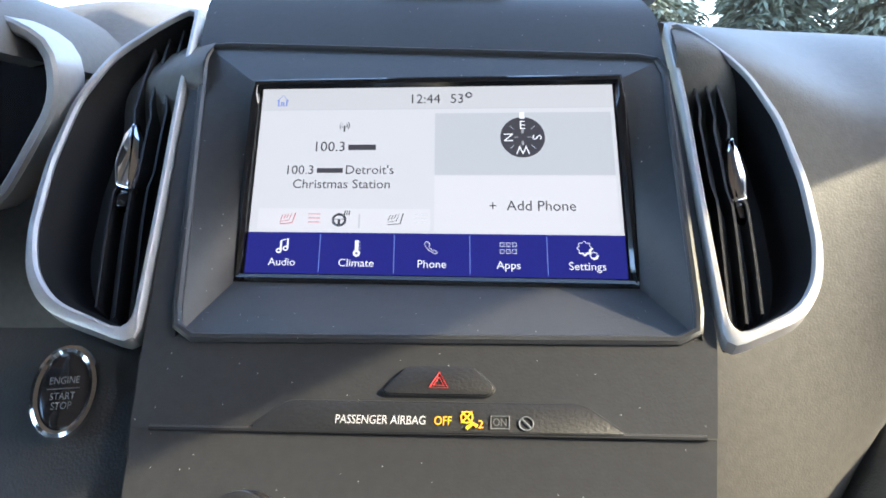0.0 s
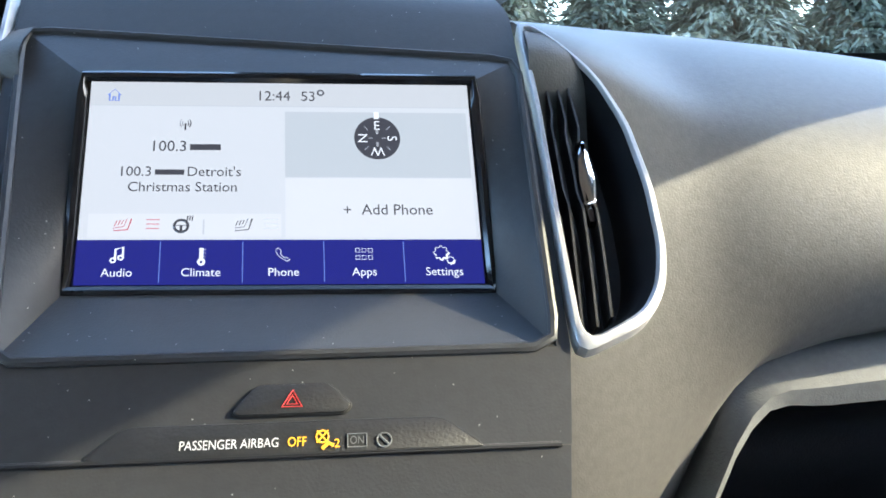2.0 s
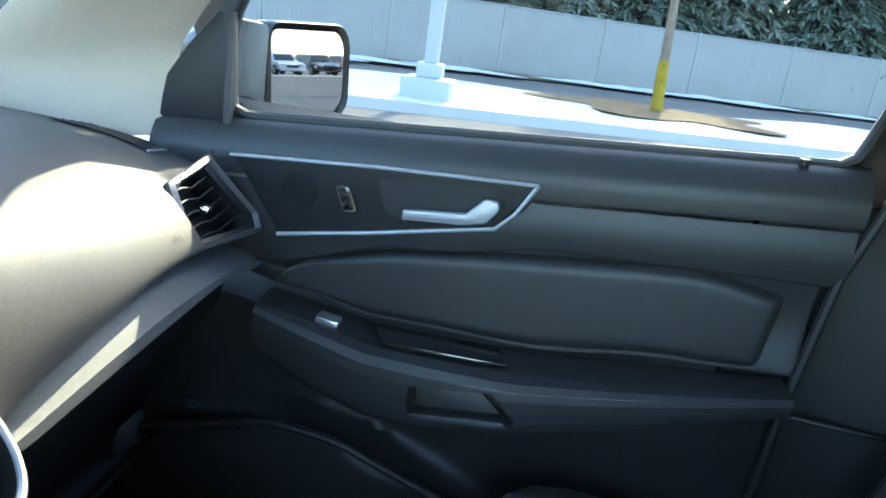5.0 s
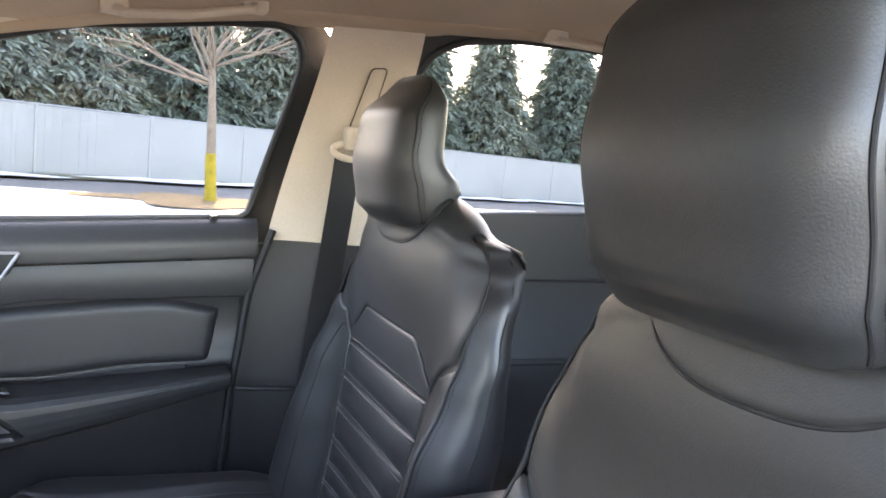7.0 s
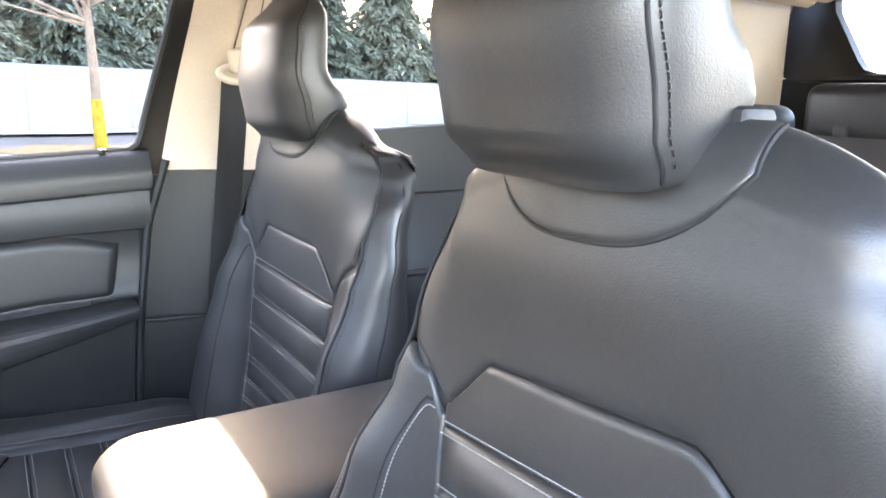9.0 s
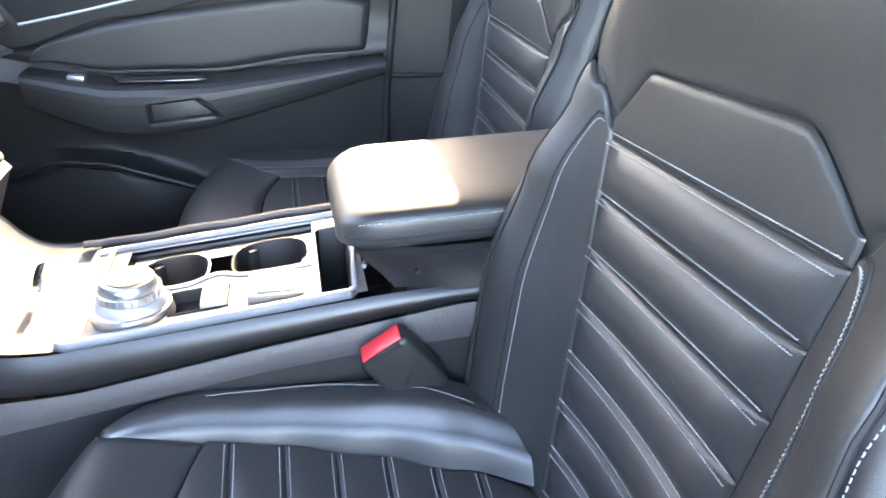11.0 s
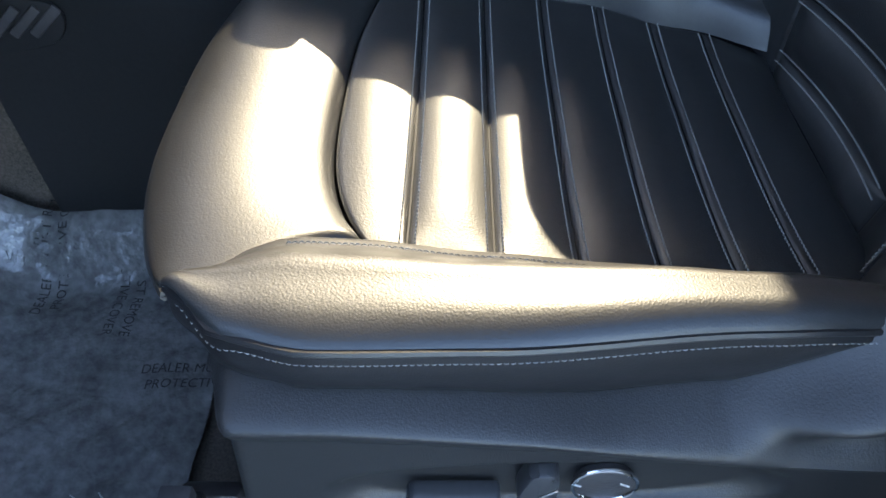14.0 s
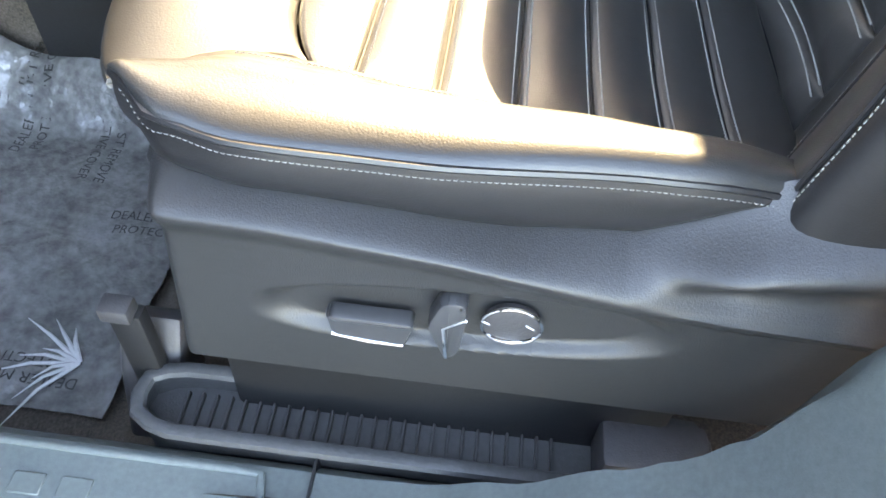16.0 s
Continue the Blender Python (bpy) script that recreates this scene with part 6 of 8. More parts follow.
ins = [(0.428, 0.918), (0.405, 0.945), (0.372, 0.962), (0.28, 0.988), (0.18, 1.004), (0.075, 1.016), (-0.02, 1.026), (-0.10, 1.031), (-0.130, 1.028), (-0.196, 1.012), (-0.203, 1.000), (-0.190, 0.914)]


def insert_pad(u, v):
    y = 0.425 - 0.62 * u
    top = interp(-y, sorted([(-a, b) for a, b in ins[:11]]))
    z0 = arm_line(y) + 0.002
    return Vector((0.7520, y + 0.012 * v * smooth01((u - 0.8) / 0.2) * -1, z0 + (top - z0) * v))


part("padded_insert", patch(lambda u, v: insert_pad(1 - u, v), 36, 10, 0, 1, 0, 1, puff=0.008, edge=0.018, sink=0.010, face=-1), DOOR_VINYL, door, "padded vinyl insert")

# armrest
def door_arm(u, k):
    y = 0.425 - 0.650 * u
    zt = interp(y, [(-0.24, 0.914), (0.10, 0.886), (0.28, 0.888), (0.43, 0.914)])
    hgt = interp(y, [(-0.24, 0.028), (-0.192, 0.034), (-0.062, 0.056), (0.063, 0.076), (0.205, 0.099), (0.30, 0.095), (0.365, 0.080), (0.43, 0.060)])
    dep = 0.092 * (0.62 + 0.45 * math.sin(math.pi * min(1, max(0, 0.12 + 0.85 * u))))
    prof = [(0.0, 0.0), (0.35, 0.004), (0.75, 0.000), (0.93, -0.05), (0.99, -0.16), (1.0, -0.30), (0.985, -0.50), (0.95, -0.70), (0.90, -0.86), (0.78, -0.97), (0.5, -1.0), (0.0, -1.0)]
    i = min(len(prof) - 2, int(k * (len(prof) - 1)))
    w = k * (len(prof) - 1) - i
    a = prof[i][0] * (1 - w) + prof[i + 1][0] * w
    b = prof[i][1] * (1 - w) + prof[i + 1][1] * w
    z = zt + hgt * b
    # the pull cup is let into the inner side
    lo, hi = 0.818 + 0.09 * (0.21 - y), 0.8585 + 0.10 * (0.21 - y)
    hi = min(hi, 0.868 - 1.0 * (0.122 - y))
    inside = smooth01((0.216 - y) / 0.004) * smooth01((z - lo) / 0.004) * smooth01((hi - z) / 0.004) if k < 0.8 else 0.0
    return (0.752 - dep * a + 0.034 * inside, y, z)


part("armrest", sheet(door_arm, 220, 110, 0, 1, 0, 1), DOOR_VINYL, door, "black padded armrest")
part("switch_plate", prism([(0.680, 0.262, 0.8905), (0.725, 0.280, 0.8925), (0.725, 0.120, 0.8905), (0.684, 0.108, 0.8885)], (0, 0, 0.006), 0.002), GLOSS_BLACK, door)
part("window_switch", moved(box(-0.012, 0.012, -0.015, 0.015, -0.004, 0.006, 0.003), Matrix.Translation((0.706, 0.335, 0.9000)) @ pose(0, 0, 0, 8, 0, 0)), STEEL, door, "silver window switch")
part("pull_cup_lip", prism([(0.657, a, b) for a, b in ((0.213, 0.8115), (0.213, 0.8215), (0.101, 0.8315), (0.094, 0.8235))], (0.012, 0, 0), 0.002), SEAT_PLASTIC, door)
part("pull_cup_liner", prism([(0.681, a, b) for a, b in ((0.212, 0.820), (0.212, 0.850), (0.135, 0.857), (0.104, 0.830))], (0.006, 0, 0), 0.001), SEAT_PLASTIC, door)


def lower_panel(u, v):
    y = 0.62 + (door_rear(0.6) - 0.62) * u
    z0 = arm_line(y) - 0.05
    z = z0 + (0.40 - z0) * v
    bulge_ = 0.055 * smooth01((y - 0.05) / 0.25) * smooth01((interp(y, [(-0.1, 0.60), (0.12, 0.67), (0.31, 0.745), (0.40, 0.755), (0.6, 0.70)]) - z) / 0.03)
    return (0.772 + 0.004 * v - 0.018 * smooth01((v - 0.25) / 0.3) - bulge_, y, z)


part("lower_panel", sheet(lower_panel, 50, 40, 0, 1, 0, 1), HARD, door)
part("pocket_lip", tube([(0.703, y, interp(y, [(0.10, 0.655), (0.31, 0.735), (0.40, 0.745), (0.58, 0.70)])) for y in [0.12 + 0.46 * i / 16 for i in range(17)]], 0.006, 8), HARD, door)
tri = [(0.482, 1.082), (0.104, 1.104), (0.118, 1.070), (0.152, 1.042), (0.419, 0.992)]
part("handle_plate", prism([(0.7372, a, b) for a, b in rounded([Vector(p) for p in tri], 0.004)], (0.006, 0, 0), 0.001), HARD, door)
part("silver_line", tube([(0.7350, a, b) for a, b in ((0.486, 1.083), (0.30, 1.096), (0.106, 1.1045))], 0.0042, 8, flat=0.6), SILVER, door, "satin silver line")
part("silver_line", tube([(0.7350, a, b) for a, b in ((0.106, 1.1045), (0.128, 1.066), (0.150, 1.044), (0.20, 1.034), (0.30, 1.013), (0.420, 0.991))], 0.0028, 8), SILVER, door, "satin silver line")
part("handle_bowl", prism([(0.7368, a, b) for a, b in rounded([Vector(p) for p in ((0.300, 1.083), (0.150, 1.094), (0.162, 1.055), (0.250, 1.036), (0.285, 1.040))], 0.01)], (0.003, 0, 0)), VOID, door)
hd = [(0.262, 1.040), (0.262, 1.053), (0.185, 1.060), (0.165, 1.082), (0.148, 1.080), (0.146, 1.070), (0.160, 1.052), (0.190, 1.045)]
part("door_handle", prism([(0.7315, a, b) for a, b in rounded([Vector(p) for p in hd], 0.004)], (-0.012, 0, 0), 0.0035), SILVER, door, "satin silver handle")
for r in range(1, 10):
    part("speaker_ring", tube([(0.7368, 0.396 + 0.0025 * r * math.cos(a), 1.052 + 0.0025 * r * math.sin(a)) for a in [i * math.pi / 14 for i in range(28)]], 0.0008, 4, closed=True), VOID, door)
lk = rounded([Vector(p) for p in ((0.349, 1.066), (0.333, 1.067), (0.321, 1.038), (0.336, 1.036))], 0.003)
lkp = part("lock_switch", prism([(0.7362, a, b) for a, b in lk], (-0.004, 0, 0), 0.001), GLOSS_BLACK, door)
part("lock_ring", tube([(0.7326, a, b) for a, b in lk], 0.0011, 6, closed=True), CHROME, lkp, "chrome ring")
for dz_ in (0.007, -0.006):
    part("lock_mark", tube([(0.7316, 0.338 - 0.3 * dz_, 1.0515 + dz_ - 0.002), (0.7316, 0.332 - 0.3 * dz_, 1.0515 + dz_ - 0.002), (0.7316, 0.332 - 0.3 * dz_, 1.0515 + dz_ + 0.003)], 0.0007, 4, closed=True), GREY_PRINT, lkp)
part("lock_pin", tube([(0.770, -0.190, sill_z(-0.19) - 0.002), (0.770, -0.190, sill_z(-0.19) + 0.006)], 0.006, 10), HARD, door)
part("rear_seal", tube([(0.748, door_rear(z) - 0.006, z) for z in [0.42 + 0.74 * i / 20 for i in range(21)]], 0.007, 8), RUBBER, door)
part("rear_shut_face", box(0.775, 0.80, -0.34, -0.16, 0.42, 1.13), RUBBER, door)
part("outer_skin", sheet(lambda u, v: (0.90 - 0.05 * v * v, 0.62 - 0.90 * u, 1.13 - 0.75 * v), 16, 10), PAINT_CAR, door)
part("outer_sill", sheet(lambda u, v: (0.79 + 0.11 * v, 0.62 - 0.90 * u, sill_z(0.62 - 0.90 * u) - 0.004 - 0.025 * v * v), 24, 4), PAINT_CAR, door)

# ---- windows: openings in the body side ----
WIN_F = [(0.508, 1.124), (0.512, 1.210), (0.500, 1.256), (0.462, 1.316), (0.385, 1.361), (0.30, 1.388), (0.20, 1.414), (0.118, 1.438), (0.037, 1.464), (-0.056, 1.477), (-0.17, 1.497), (-0.270, 1.508), (-0.300, 1.490), (-0.312, 1.455), (-0.300, 1.388), (-0.250, 1.176)]
WIN_R = [(-0.500, 1.195), (-0.520, 1.470), (-0.545, 1.507), (-0.60, 1.530), (-0.70, 1.545), (-0.85, 1.552), (-1.0, 1.548), (-1.09, 1.530), (-1.125, 1.49), (-1.138, 1.40), (-1.125, 1.30), (-1.105, 1.238), (-1.06, 1.230)]


def side_x(z):
    """The inner face of the body side leans in towards the roof."""
    return 0.775 - 0.18 * smooth01((z - 1.14) / 0.62) * 1.0


def inward(ob, d):
    """Turn a pane so that its face looks along d, into the cabin."""
    me = ob.data
    if sum((p.normal.dot(Vector(d)) for p in me.polygons)) < 0:
        me.flip_normals()
    return ob


def window(name, pts, label, glass):
    w = thing(name, label, "window", (0.74, 0, 1.3), kind="structure")
    ring = resample(rounded([Vector(p) for p in pts], 0.02), 100)
    part("seal", tube([(side_x(p.y) + 0.010, p.x, p.y) for p in ring], 0.008, 8, closed=True, flat=0.9), RUBBER, w)
    bm = bmesh.new()
    bm.faces.new([bm.verts.new((side_x(p.y) + 0.018, p.x, p.y)) for p in ring])
    bmesh.ops.triangulate(bm, faces=bm.faces[:])
    g = inward(part("pane", bm, glass, w, smooth=False), (-1, 0, 0))
    g.visible_shadow = False
    return ring


ring_f = window("window_1", WIN_F, "clear passenger front window", GLASS)
ring_r = window("window_2", WIN_R, "clear rear passenger window", GLASS)

# pillar and roof rail skins round the openings


def body_side(ring, cell, name, owner):
    """Outer skin between a window opening and the edges of its door."""
    cell_r = resample([Vector(c) for c in cell], 400)
    bm = bmesh.new()
    mate = []
    for p in ring:
        mate.append(min(cell_r, key=lambda q: (q - p).length))
    rows = [[(side_x(p.y) + 0.012, p.x, p.y) for p in ring], [(side_x((p.y + q.y) / 2) + 0.024, *((p + q) / 2)) for p, q in zip(ring, mate)], [(side_x(q.y) + 0.024, q.x, q.y) for q in mate]]
    add_grid(bm, rows, close_u=True)
    part(name, bm, RUBBER, owner)


pil = thing("pillar_trim", "beige cloth covered pillar and roof rail trim", "pillar trim", (0.7, 0, 1.3), kind="structure")


part("b_pillar", sheet(lambda u, v: (lambda z: (side_x(z) - 0.030 * math.sin(math.pi * (0.1 + 0.8 * u)) * (1 - smooth01((z - 1.42) / 0.10)) - 0.004, interp(z, [(1.14, -0.283), (1.40, -0.330), (1.50, -0.345), (1.58, -0.36)]) + (interp(z, [(1.14, -0.495), (1.40, -0.505), (1.50, -0.512), (1.58, -0.51)]) - interp(z, [(1.14, -0.283), (1.40, -0.330), (1.50, -0.345), (1.58, -0.36)])) * u, z))(1.138 + 0.405 * v), 16, 16), PILLAR, pil)
part("b_pillar_lower", sheet(lambda u, v: (lambda z: (0.752 + 0.012 * math.sin(math.pi * 2 * u) - 0.03 * math.sin(math.pi * u), door_rear(z) - 0.014 - 0.24 * u, z))(0.42 + 0.722 * v), 12, 20), HARD, pil)
part("pillar_step", tube([(0.735 - 0.012 * math.sin(math.pi * i / 12), door_rear(0.87) - 0.012 - 0.22 * i / 12, 0.872) for i in range(13)], 0.004, 8), HARD, pil)


body_side(ring_f, [(0.60, 1.08), (0.60, 1.21), (0.50, 1.305), (0.38, 1.395), (0.2, 1.455), (0.0, 1.515), (-0.15, 1.545), (-0.41, 1.575), (-0.41, 1.08)], "front_door_frame", pil)
body_side(ring_r, [(-0.41, 1.08), (-0.41, 1.575), (-0.80, 1.60), (-1.30, 1.585), (-1.34, 1.08)], "rear_door_frame", pil)


def a_pillar(u, v):
    """From the dash corner up to the roof rail; u across its width, v upwards."""
    y_f = interp(v, [(0, 0.875), (0.3, 0.730), (0.7, 0.520), (1, 0.35)])
    y_r = interp(v, [(0, 0.585), (0.12, 0.575), (0.25, 0.530), (0.45, 0.445), (0.75, 0.225), (1, 0.05)])
    z_f = interp(v, [(0, 1.075), (0.3, 1.20), (0.7, 1.39), (1, 1.51)])
    z_r = interp(v, [(0, 1.085), (0.12, 1.20), (0.25, 1.262), (0.45, 1.322), (0.75, 1.408), (1, 1.464)])
    x_f = interp(v, [(0, 0.660), (1, 0.555)])
    x_r = side_x(z_r) + 0.000
    s_ = u
    return (x_f + (x_r - x_f) * s_ - 0.028 * math.sin(math.pi * s_) , y_f + (y_r - y_f) * s_, z_f + (z_r - z_f) * s_)


part("a_pillar", sheet(a_pillar, 14, 30), PILLAR, pil)
part("a_pillar_outer", sheet(lambda u, v: (lambda p: (p[0] + 0.05, p[1] + 0.02, p[2] + 0.03))(a_pillar(u, v)), 8, 16, 0.0, 0.5, 0, 1), PAINT_CAR, pil)
# black triangle cover at the mirror
tri_c = thing("mirror_sail_cover", "black triangular cover at the foot of the mirror", "cover", (0.75, 0.56, 1.17))
part("cover", prism([(0.765, 0.600, 1.110), (0.765, 0.500, 1.118), (0.757, 0.498, 1.245), (0.757, 0.520, 1.252), (0.760, 0.560, 1.205), (0.763, 0.588, 1.165)], (0.012, 0, 0), 0.004), HARD, tri_c)
part("edge_post", tube([(0.764, 0.505, 1.115), (0.758, 0.502, 1.250)], 0.006, 8), GREY_PLASTIC, tri_c)

# headliner
head_ = thing("headliner", "beige cloth headliner with a panoramic roof blind", "ceiling", (0, -0.6, 1.6), kind="structure")


def roof_edge(y):
    return interp(y, [(-2.0, 1.56), (-1.2, 1.565), (-0.7, 1.560), (-0.25, 1.525), (0.0, 1.480), (0.2, 1.432), (0.38, 1.380)])


def liner(u, v):
    y = 0.36 - 2.36 * v
    e = roof_edge(y)
    top = e + 0.075 + 0.02 * math.sin(math.pi * v)
    hx = side_x(e) - 0.012
    a = abs(u)
    return (u * hx, y, top - (top - e) * a ** 3.2)


part("liner", sheet(liner, 32, 40, -1, 1, 0, 1), HEADLINER, head_)
part("roof_skin", sheet(lambda u, v: (lambda p: (p[0] * 1.06, p[1], p[2] + 0.05))(liner(u, v)), 16, 20, -1, 1, -0.02, 1.02), PAINT_CAR, head_)
for sg in (-1, 1):
    def rail(u, v, sg=sg):
        y = 0.36 - 2.3 * u
        e = roof_edge(y) + 0.004
        return (sg * (side_x(e - 0.06 * v) - 0.012 - 0.010 * math.sin(math.pi * v)), y, e - (0.055 if True else 0) * v * (0.45 if -0.28 > y > -0.55 else 0.35))
    part("roof_rail", sheet(rail, 60, 6, 0, 1, 0, 1), HEADLINER, head_)
part("blind_edge", tube([(-0.40 + 0.8 * i / 16, -0.62, 1.640) for i in range(17)], 0.003, 6), SEAM, head_)
part("blind_edge", tube([(0.40, -0.62 - 0.7 * i / 10, 1.637) for i in range(11)], 0.003, 6), SEAM, head_)


def grab_handle(y0, y1, z0, z1, x):
    g = thing("grab_handle", "beige plastic grab handle on the roof rail", "grab handle", (x, (y0 + y1) / 2, (z0 + z1) / 2), group="roof grab handles")
    pts = [(x + 0.03, y0, z0 + 0.012), (x, y0 - 0.012, z0), (x - 0.006, (y0 + y1) / 2, (z0 + z1) / 2 - 0.006), (x, y1 + 0.012, z1), (x + 0.03, y1, z1 + 0.012)]
    fine = []
    for a, b in zip(pts, pts[1:]):
        fine += [Vector(a).lerp(Vector(b), t / 5) for t in range(5)]
    part("grip", tube(fine + [Vector(pts[-1])], 0.010, 10, flat=0.7), PILLAR, g)
    for y, z in ((y0, z0), (y1, z1)):
        part("mount", moved(box(-0.016, 0.016, -0.02, 0.02, -0.012, 0.012, 0.006), Matrix.Translation((x + 0.03, y, z + 0.012))), PILLAR, g)


grab_handle(-0.015, -0.215, 1.478, 1.512, 0.605)
grab_handle(-0.760, -0.940, 1.545, 1.552, 0.595)

# passenger seat belt
belt = thing("seat_belt", "black seat belt hanging from a beige height adjuster", "seat belt", (0.70, -0.38, 0.9))
part("webbing", sheet(lambda u, v: (0.672 + 0.028 * smooth01((1.30 - (1.305 - 0.75 * v)) / 0.5) - 0.004 * math.cos(u * 3), -0.372 - 0.050 * u + 0.055 * v, 1.305 - 0.75 * v), 6, 24, 0, 1, 0, 1, thick=0.0016), BELT, belt)
part("ring", tube([(0.668 + 0.008 * math.sin(a), -0.398 + 0.030 * math.cos(a), 1.312 + 0.013 * math.sin(a)) for a in [i * math.pi / 12 for i in range(24)]], 0.0060, 8, closed=True), PILLAR, belt, "beige loop")
part("ring_cover", moved(box(-0.011, 0.011, -0.018, 0.018, -0.022, 0.020, 0.007, 3), Matrix.Translation((0.668, -0.404, 1.336)) @ pose(0, 0, 0, -8, 0, 0)), PILLAR, belt)
sl_pts = rounded([Vector(p) for p in ((-0.398, 1.345), (-0.418, 1.455), (-0.446, 1.458), (-0.432, 1.345))], 0.008)
part("adjuster_slot", tube([(side_x(b) - 0.040, a, b) for a, b in sl_pts], 0.0009, 6, closed=True), SEAM, belt)
part("adjuster_slide", prism([(side_x(p.y) - 0.034, p.x, p.y) for p in sl_pts], (-0.004, 0, 0), 0.001), PILLAR, belt)

# ---- exterior mirror ----
mir = thing("door_mirror", "grey passenger door mirror reflecting the car park", "mirror", (1.05, 0.52, 1.16))
MC = Vector((1.075, 0.505, 1.158))
mx = (Vector((1.17, 0.462, 1.158)) - Vector((0.98, 0.532, 1.158))).normalized()
mz = Vector((0, 0.06, 1)).normalized()
mn = mx.cross(mz).normalized()
if mn.y > 0:
    mn = -mn


def MR(a, b, n=0.0):
    return MC + mx * a + mz * b + mn * n


glass_o = rounded([Vector(p) for p in ((-0.088, -0.072), (0.055, -0.072), (0.096, -0.045), (0.098, 0.050), (0.080, 0.072), (-0.090, 0.070))], 0.018, 5)
bm = bmesh.new()
bm.faces.new([bm.verts.new(MR(a, b, 0.0)) for a, b in glass_o])
part("mirror_glass", bm, MIRROR, mir, "mirror glass", smooth=False)
ho = resample(rounded([Vector(p) for p in ((-0.100, -0.086), (0.060, -0.086), (0.110, -0.056), (0.112, 0.060), (0.090, 0.086), (-0.100, 0.082))], 0.022, 5), 60)
bm = bmesh.new()
rows = [[MR(p.x * 0.93, p.y * 0.93, -0.004) for p in ho], [MR(p.x * 0.97, p.y * 0.97, 0.006) for p in ho], [MR(p.x, p.y, 0.0) for p in ho], [MR(p.x * 0.99, p.y * 0.99, -0.035) for p in ho],
        [MR(p.x * 0.86 - 0.004, p.y * 0.84, -0.080) for p in ho], [MR(p.x * 0.5 - 0.01, p.y * 0.5, -0.105) for p in ho]]
vs = add_grid(bm, rows, close_u=True)
bm.faces.new(vs[-1])
part("housing", bm, MIRROR_SHELL, mir, "painted shell, darkened for the shade on it")
part("stalk", prism([(0.79, 0.60, 1.085), (0.79, 0.53, 1.085), (0.98, 0.545, 1.080), (0.99, 0.60, 1.085)], (0, 0, 0.045), 0.012), HARD, mir)
part("inner_cover", prism([(0.93, 0.62, 1.082), (0.93, 0.555, 1.075), (0.985, 0.535, 1.08), (0.985, 0.535, 1.235), (0.93, 0.57, 1.240), (0.90, 0.62, 1.20)], (0.0, 0.03, 0), 0.01), MIRROR_SHELL, mir)

# ---- windscreen, body shell ----
ws = thing("windscreen", "clear windscreen with a black border", "windscreen", (0, 0.6, 1.3), kind="structure")


def screen_glass(u, v):
    y = 0.90 - 0.52 * v + 0.02 * (1 - u * u)
    return (u * (0.70 - 0.12 * v), y - 0.10 * u * u * (1 - v), 1.130 + 0.40 * v)


g = inward(part("pane", sheet(screen_glass, 20, 14, -1, 1, 0, 1), SCREEN_GLASS, ws), (0, -1, -0.5))
g.visible_shadow = False
part("black_band", sheet(lambda u, v: Vector(screen_glass(u, 0.06 * v)) + Vector((0, -0.004, 0.004)), 24, 2, -1, 1, -0.4, 1), VOID, ws)
part("side_band", tube([Vector(screen_glass(1.0, v / 10)) + Vector((0.004, -0.004, 0)) for v in range(11)], 0.014, 6), VOID, ws)
part("cowl", sheet(lambda u, v: (u * 0.80, 0.82 + 0.12 * v, 1.135 - 0.085 * (u * u) - 0.02 * v), 20, 3, -1, 1, 0, 1), VOID, ws)

roof_edge_pts = [(0.50, 1.315), (0.40, 1.370), (0.2, 1.435), (0.0, 1.495), (-0.15, 1.520), (-0.33, 1.530), (-0.52, 1.545), (-0.80, 1.575), (-1.15, 1.570)]
shell_ = thing("body_shell", "grey car body round the cabin", "car body", (0, 0, 0.3), kind="structure")
part("bonnet", sheet(lambda u, v: (u * (0.86 - 0.08 * v), 0.90 + 0.95 * v, 1.075 - 0.09 * u * u - 0.14 * v * v), 20, 14, -1, 1, 0, 1), PAINT_CAR, shell_)
part("front_wings", merge(*[sheet(lambda u, v, sg=sg: (sg * (0.86 + 0.06 * math.sin(math.pi * v)), 0.60 + 1.2 * u, 1.02 - 0.75 * v), 10, 8) for sg in (-1, 1)]), PAINT_CAR, shell_)
part("roof_side", sheet(lambda u, v: (lambda y: (side_x(1.56) + 0.035, y, interp(-y, [(-a, b) for a, b in roof_edge_pts]) + (1.68 - interp(-y, [(-a, b) for a, b in roof_edge_pts])) * v))(0.45 - 1.62 * u), 40, 4), RUBBER, shell_)
part("rear_quarter", sheet(lambda u, v: (0.80 - 0.10 * v, -1.16 - 1.02 * u, 1.10 + 0.60 * v), 10, 6), PAINT_CAR, shell_)
part("tailgate_roof", box(-0.75, 0.75, -2.22, -1.96, 1.640, 1.69, 0.01), PAINT_CAR, shell_)
part("nose", sheet(lambda u, v: (u * 0.8, 1.85 + 0.05 * math.sin(math.pi * v), 0.93 - 0.6 * v), 10, 6, -1, 1, 0, 1), PAINT_CAR, shell_)
part("firewall", sheet(lambda u, v: (u * 0.85, 0.86, 1.12 - 0.80 * v), 8, 6, -1, 1, 0, 1), HARD, shell_)
part("underbody", sheet(lambda u, v: (u * 0.80, 1.7 - 4.1 * v, 0.30), 6, 12, -1, 1, 0, 1), HARD, shell_)
for sg in (-1, 1):
    part("rear_side", sheet(lambda u, v, sg=sg: (sg * (0.80 + 0.10 * math.sin(math.pi * v)), -0.28 - 2.0 * u, 1.15 - 0.80 * v), 12, 8), PAINT_CAR, shell_)
part("driver_rear_door_trim", sheet(lambda u, v: (-0.755, -0.50 - 0.9 * u, 1.17 - 0.75 * v), 10, 8), DOOR_VINYL, shell_)
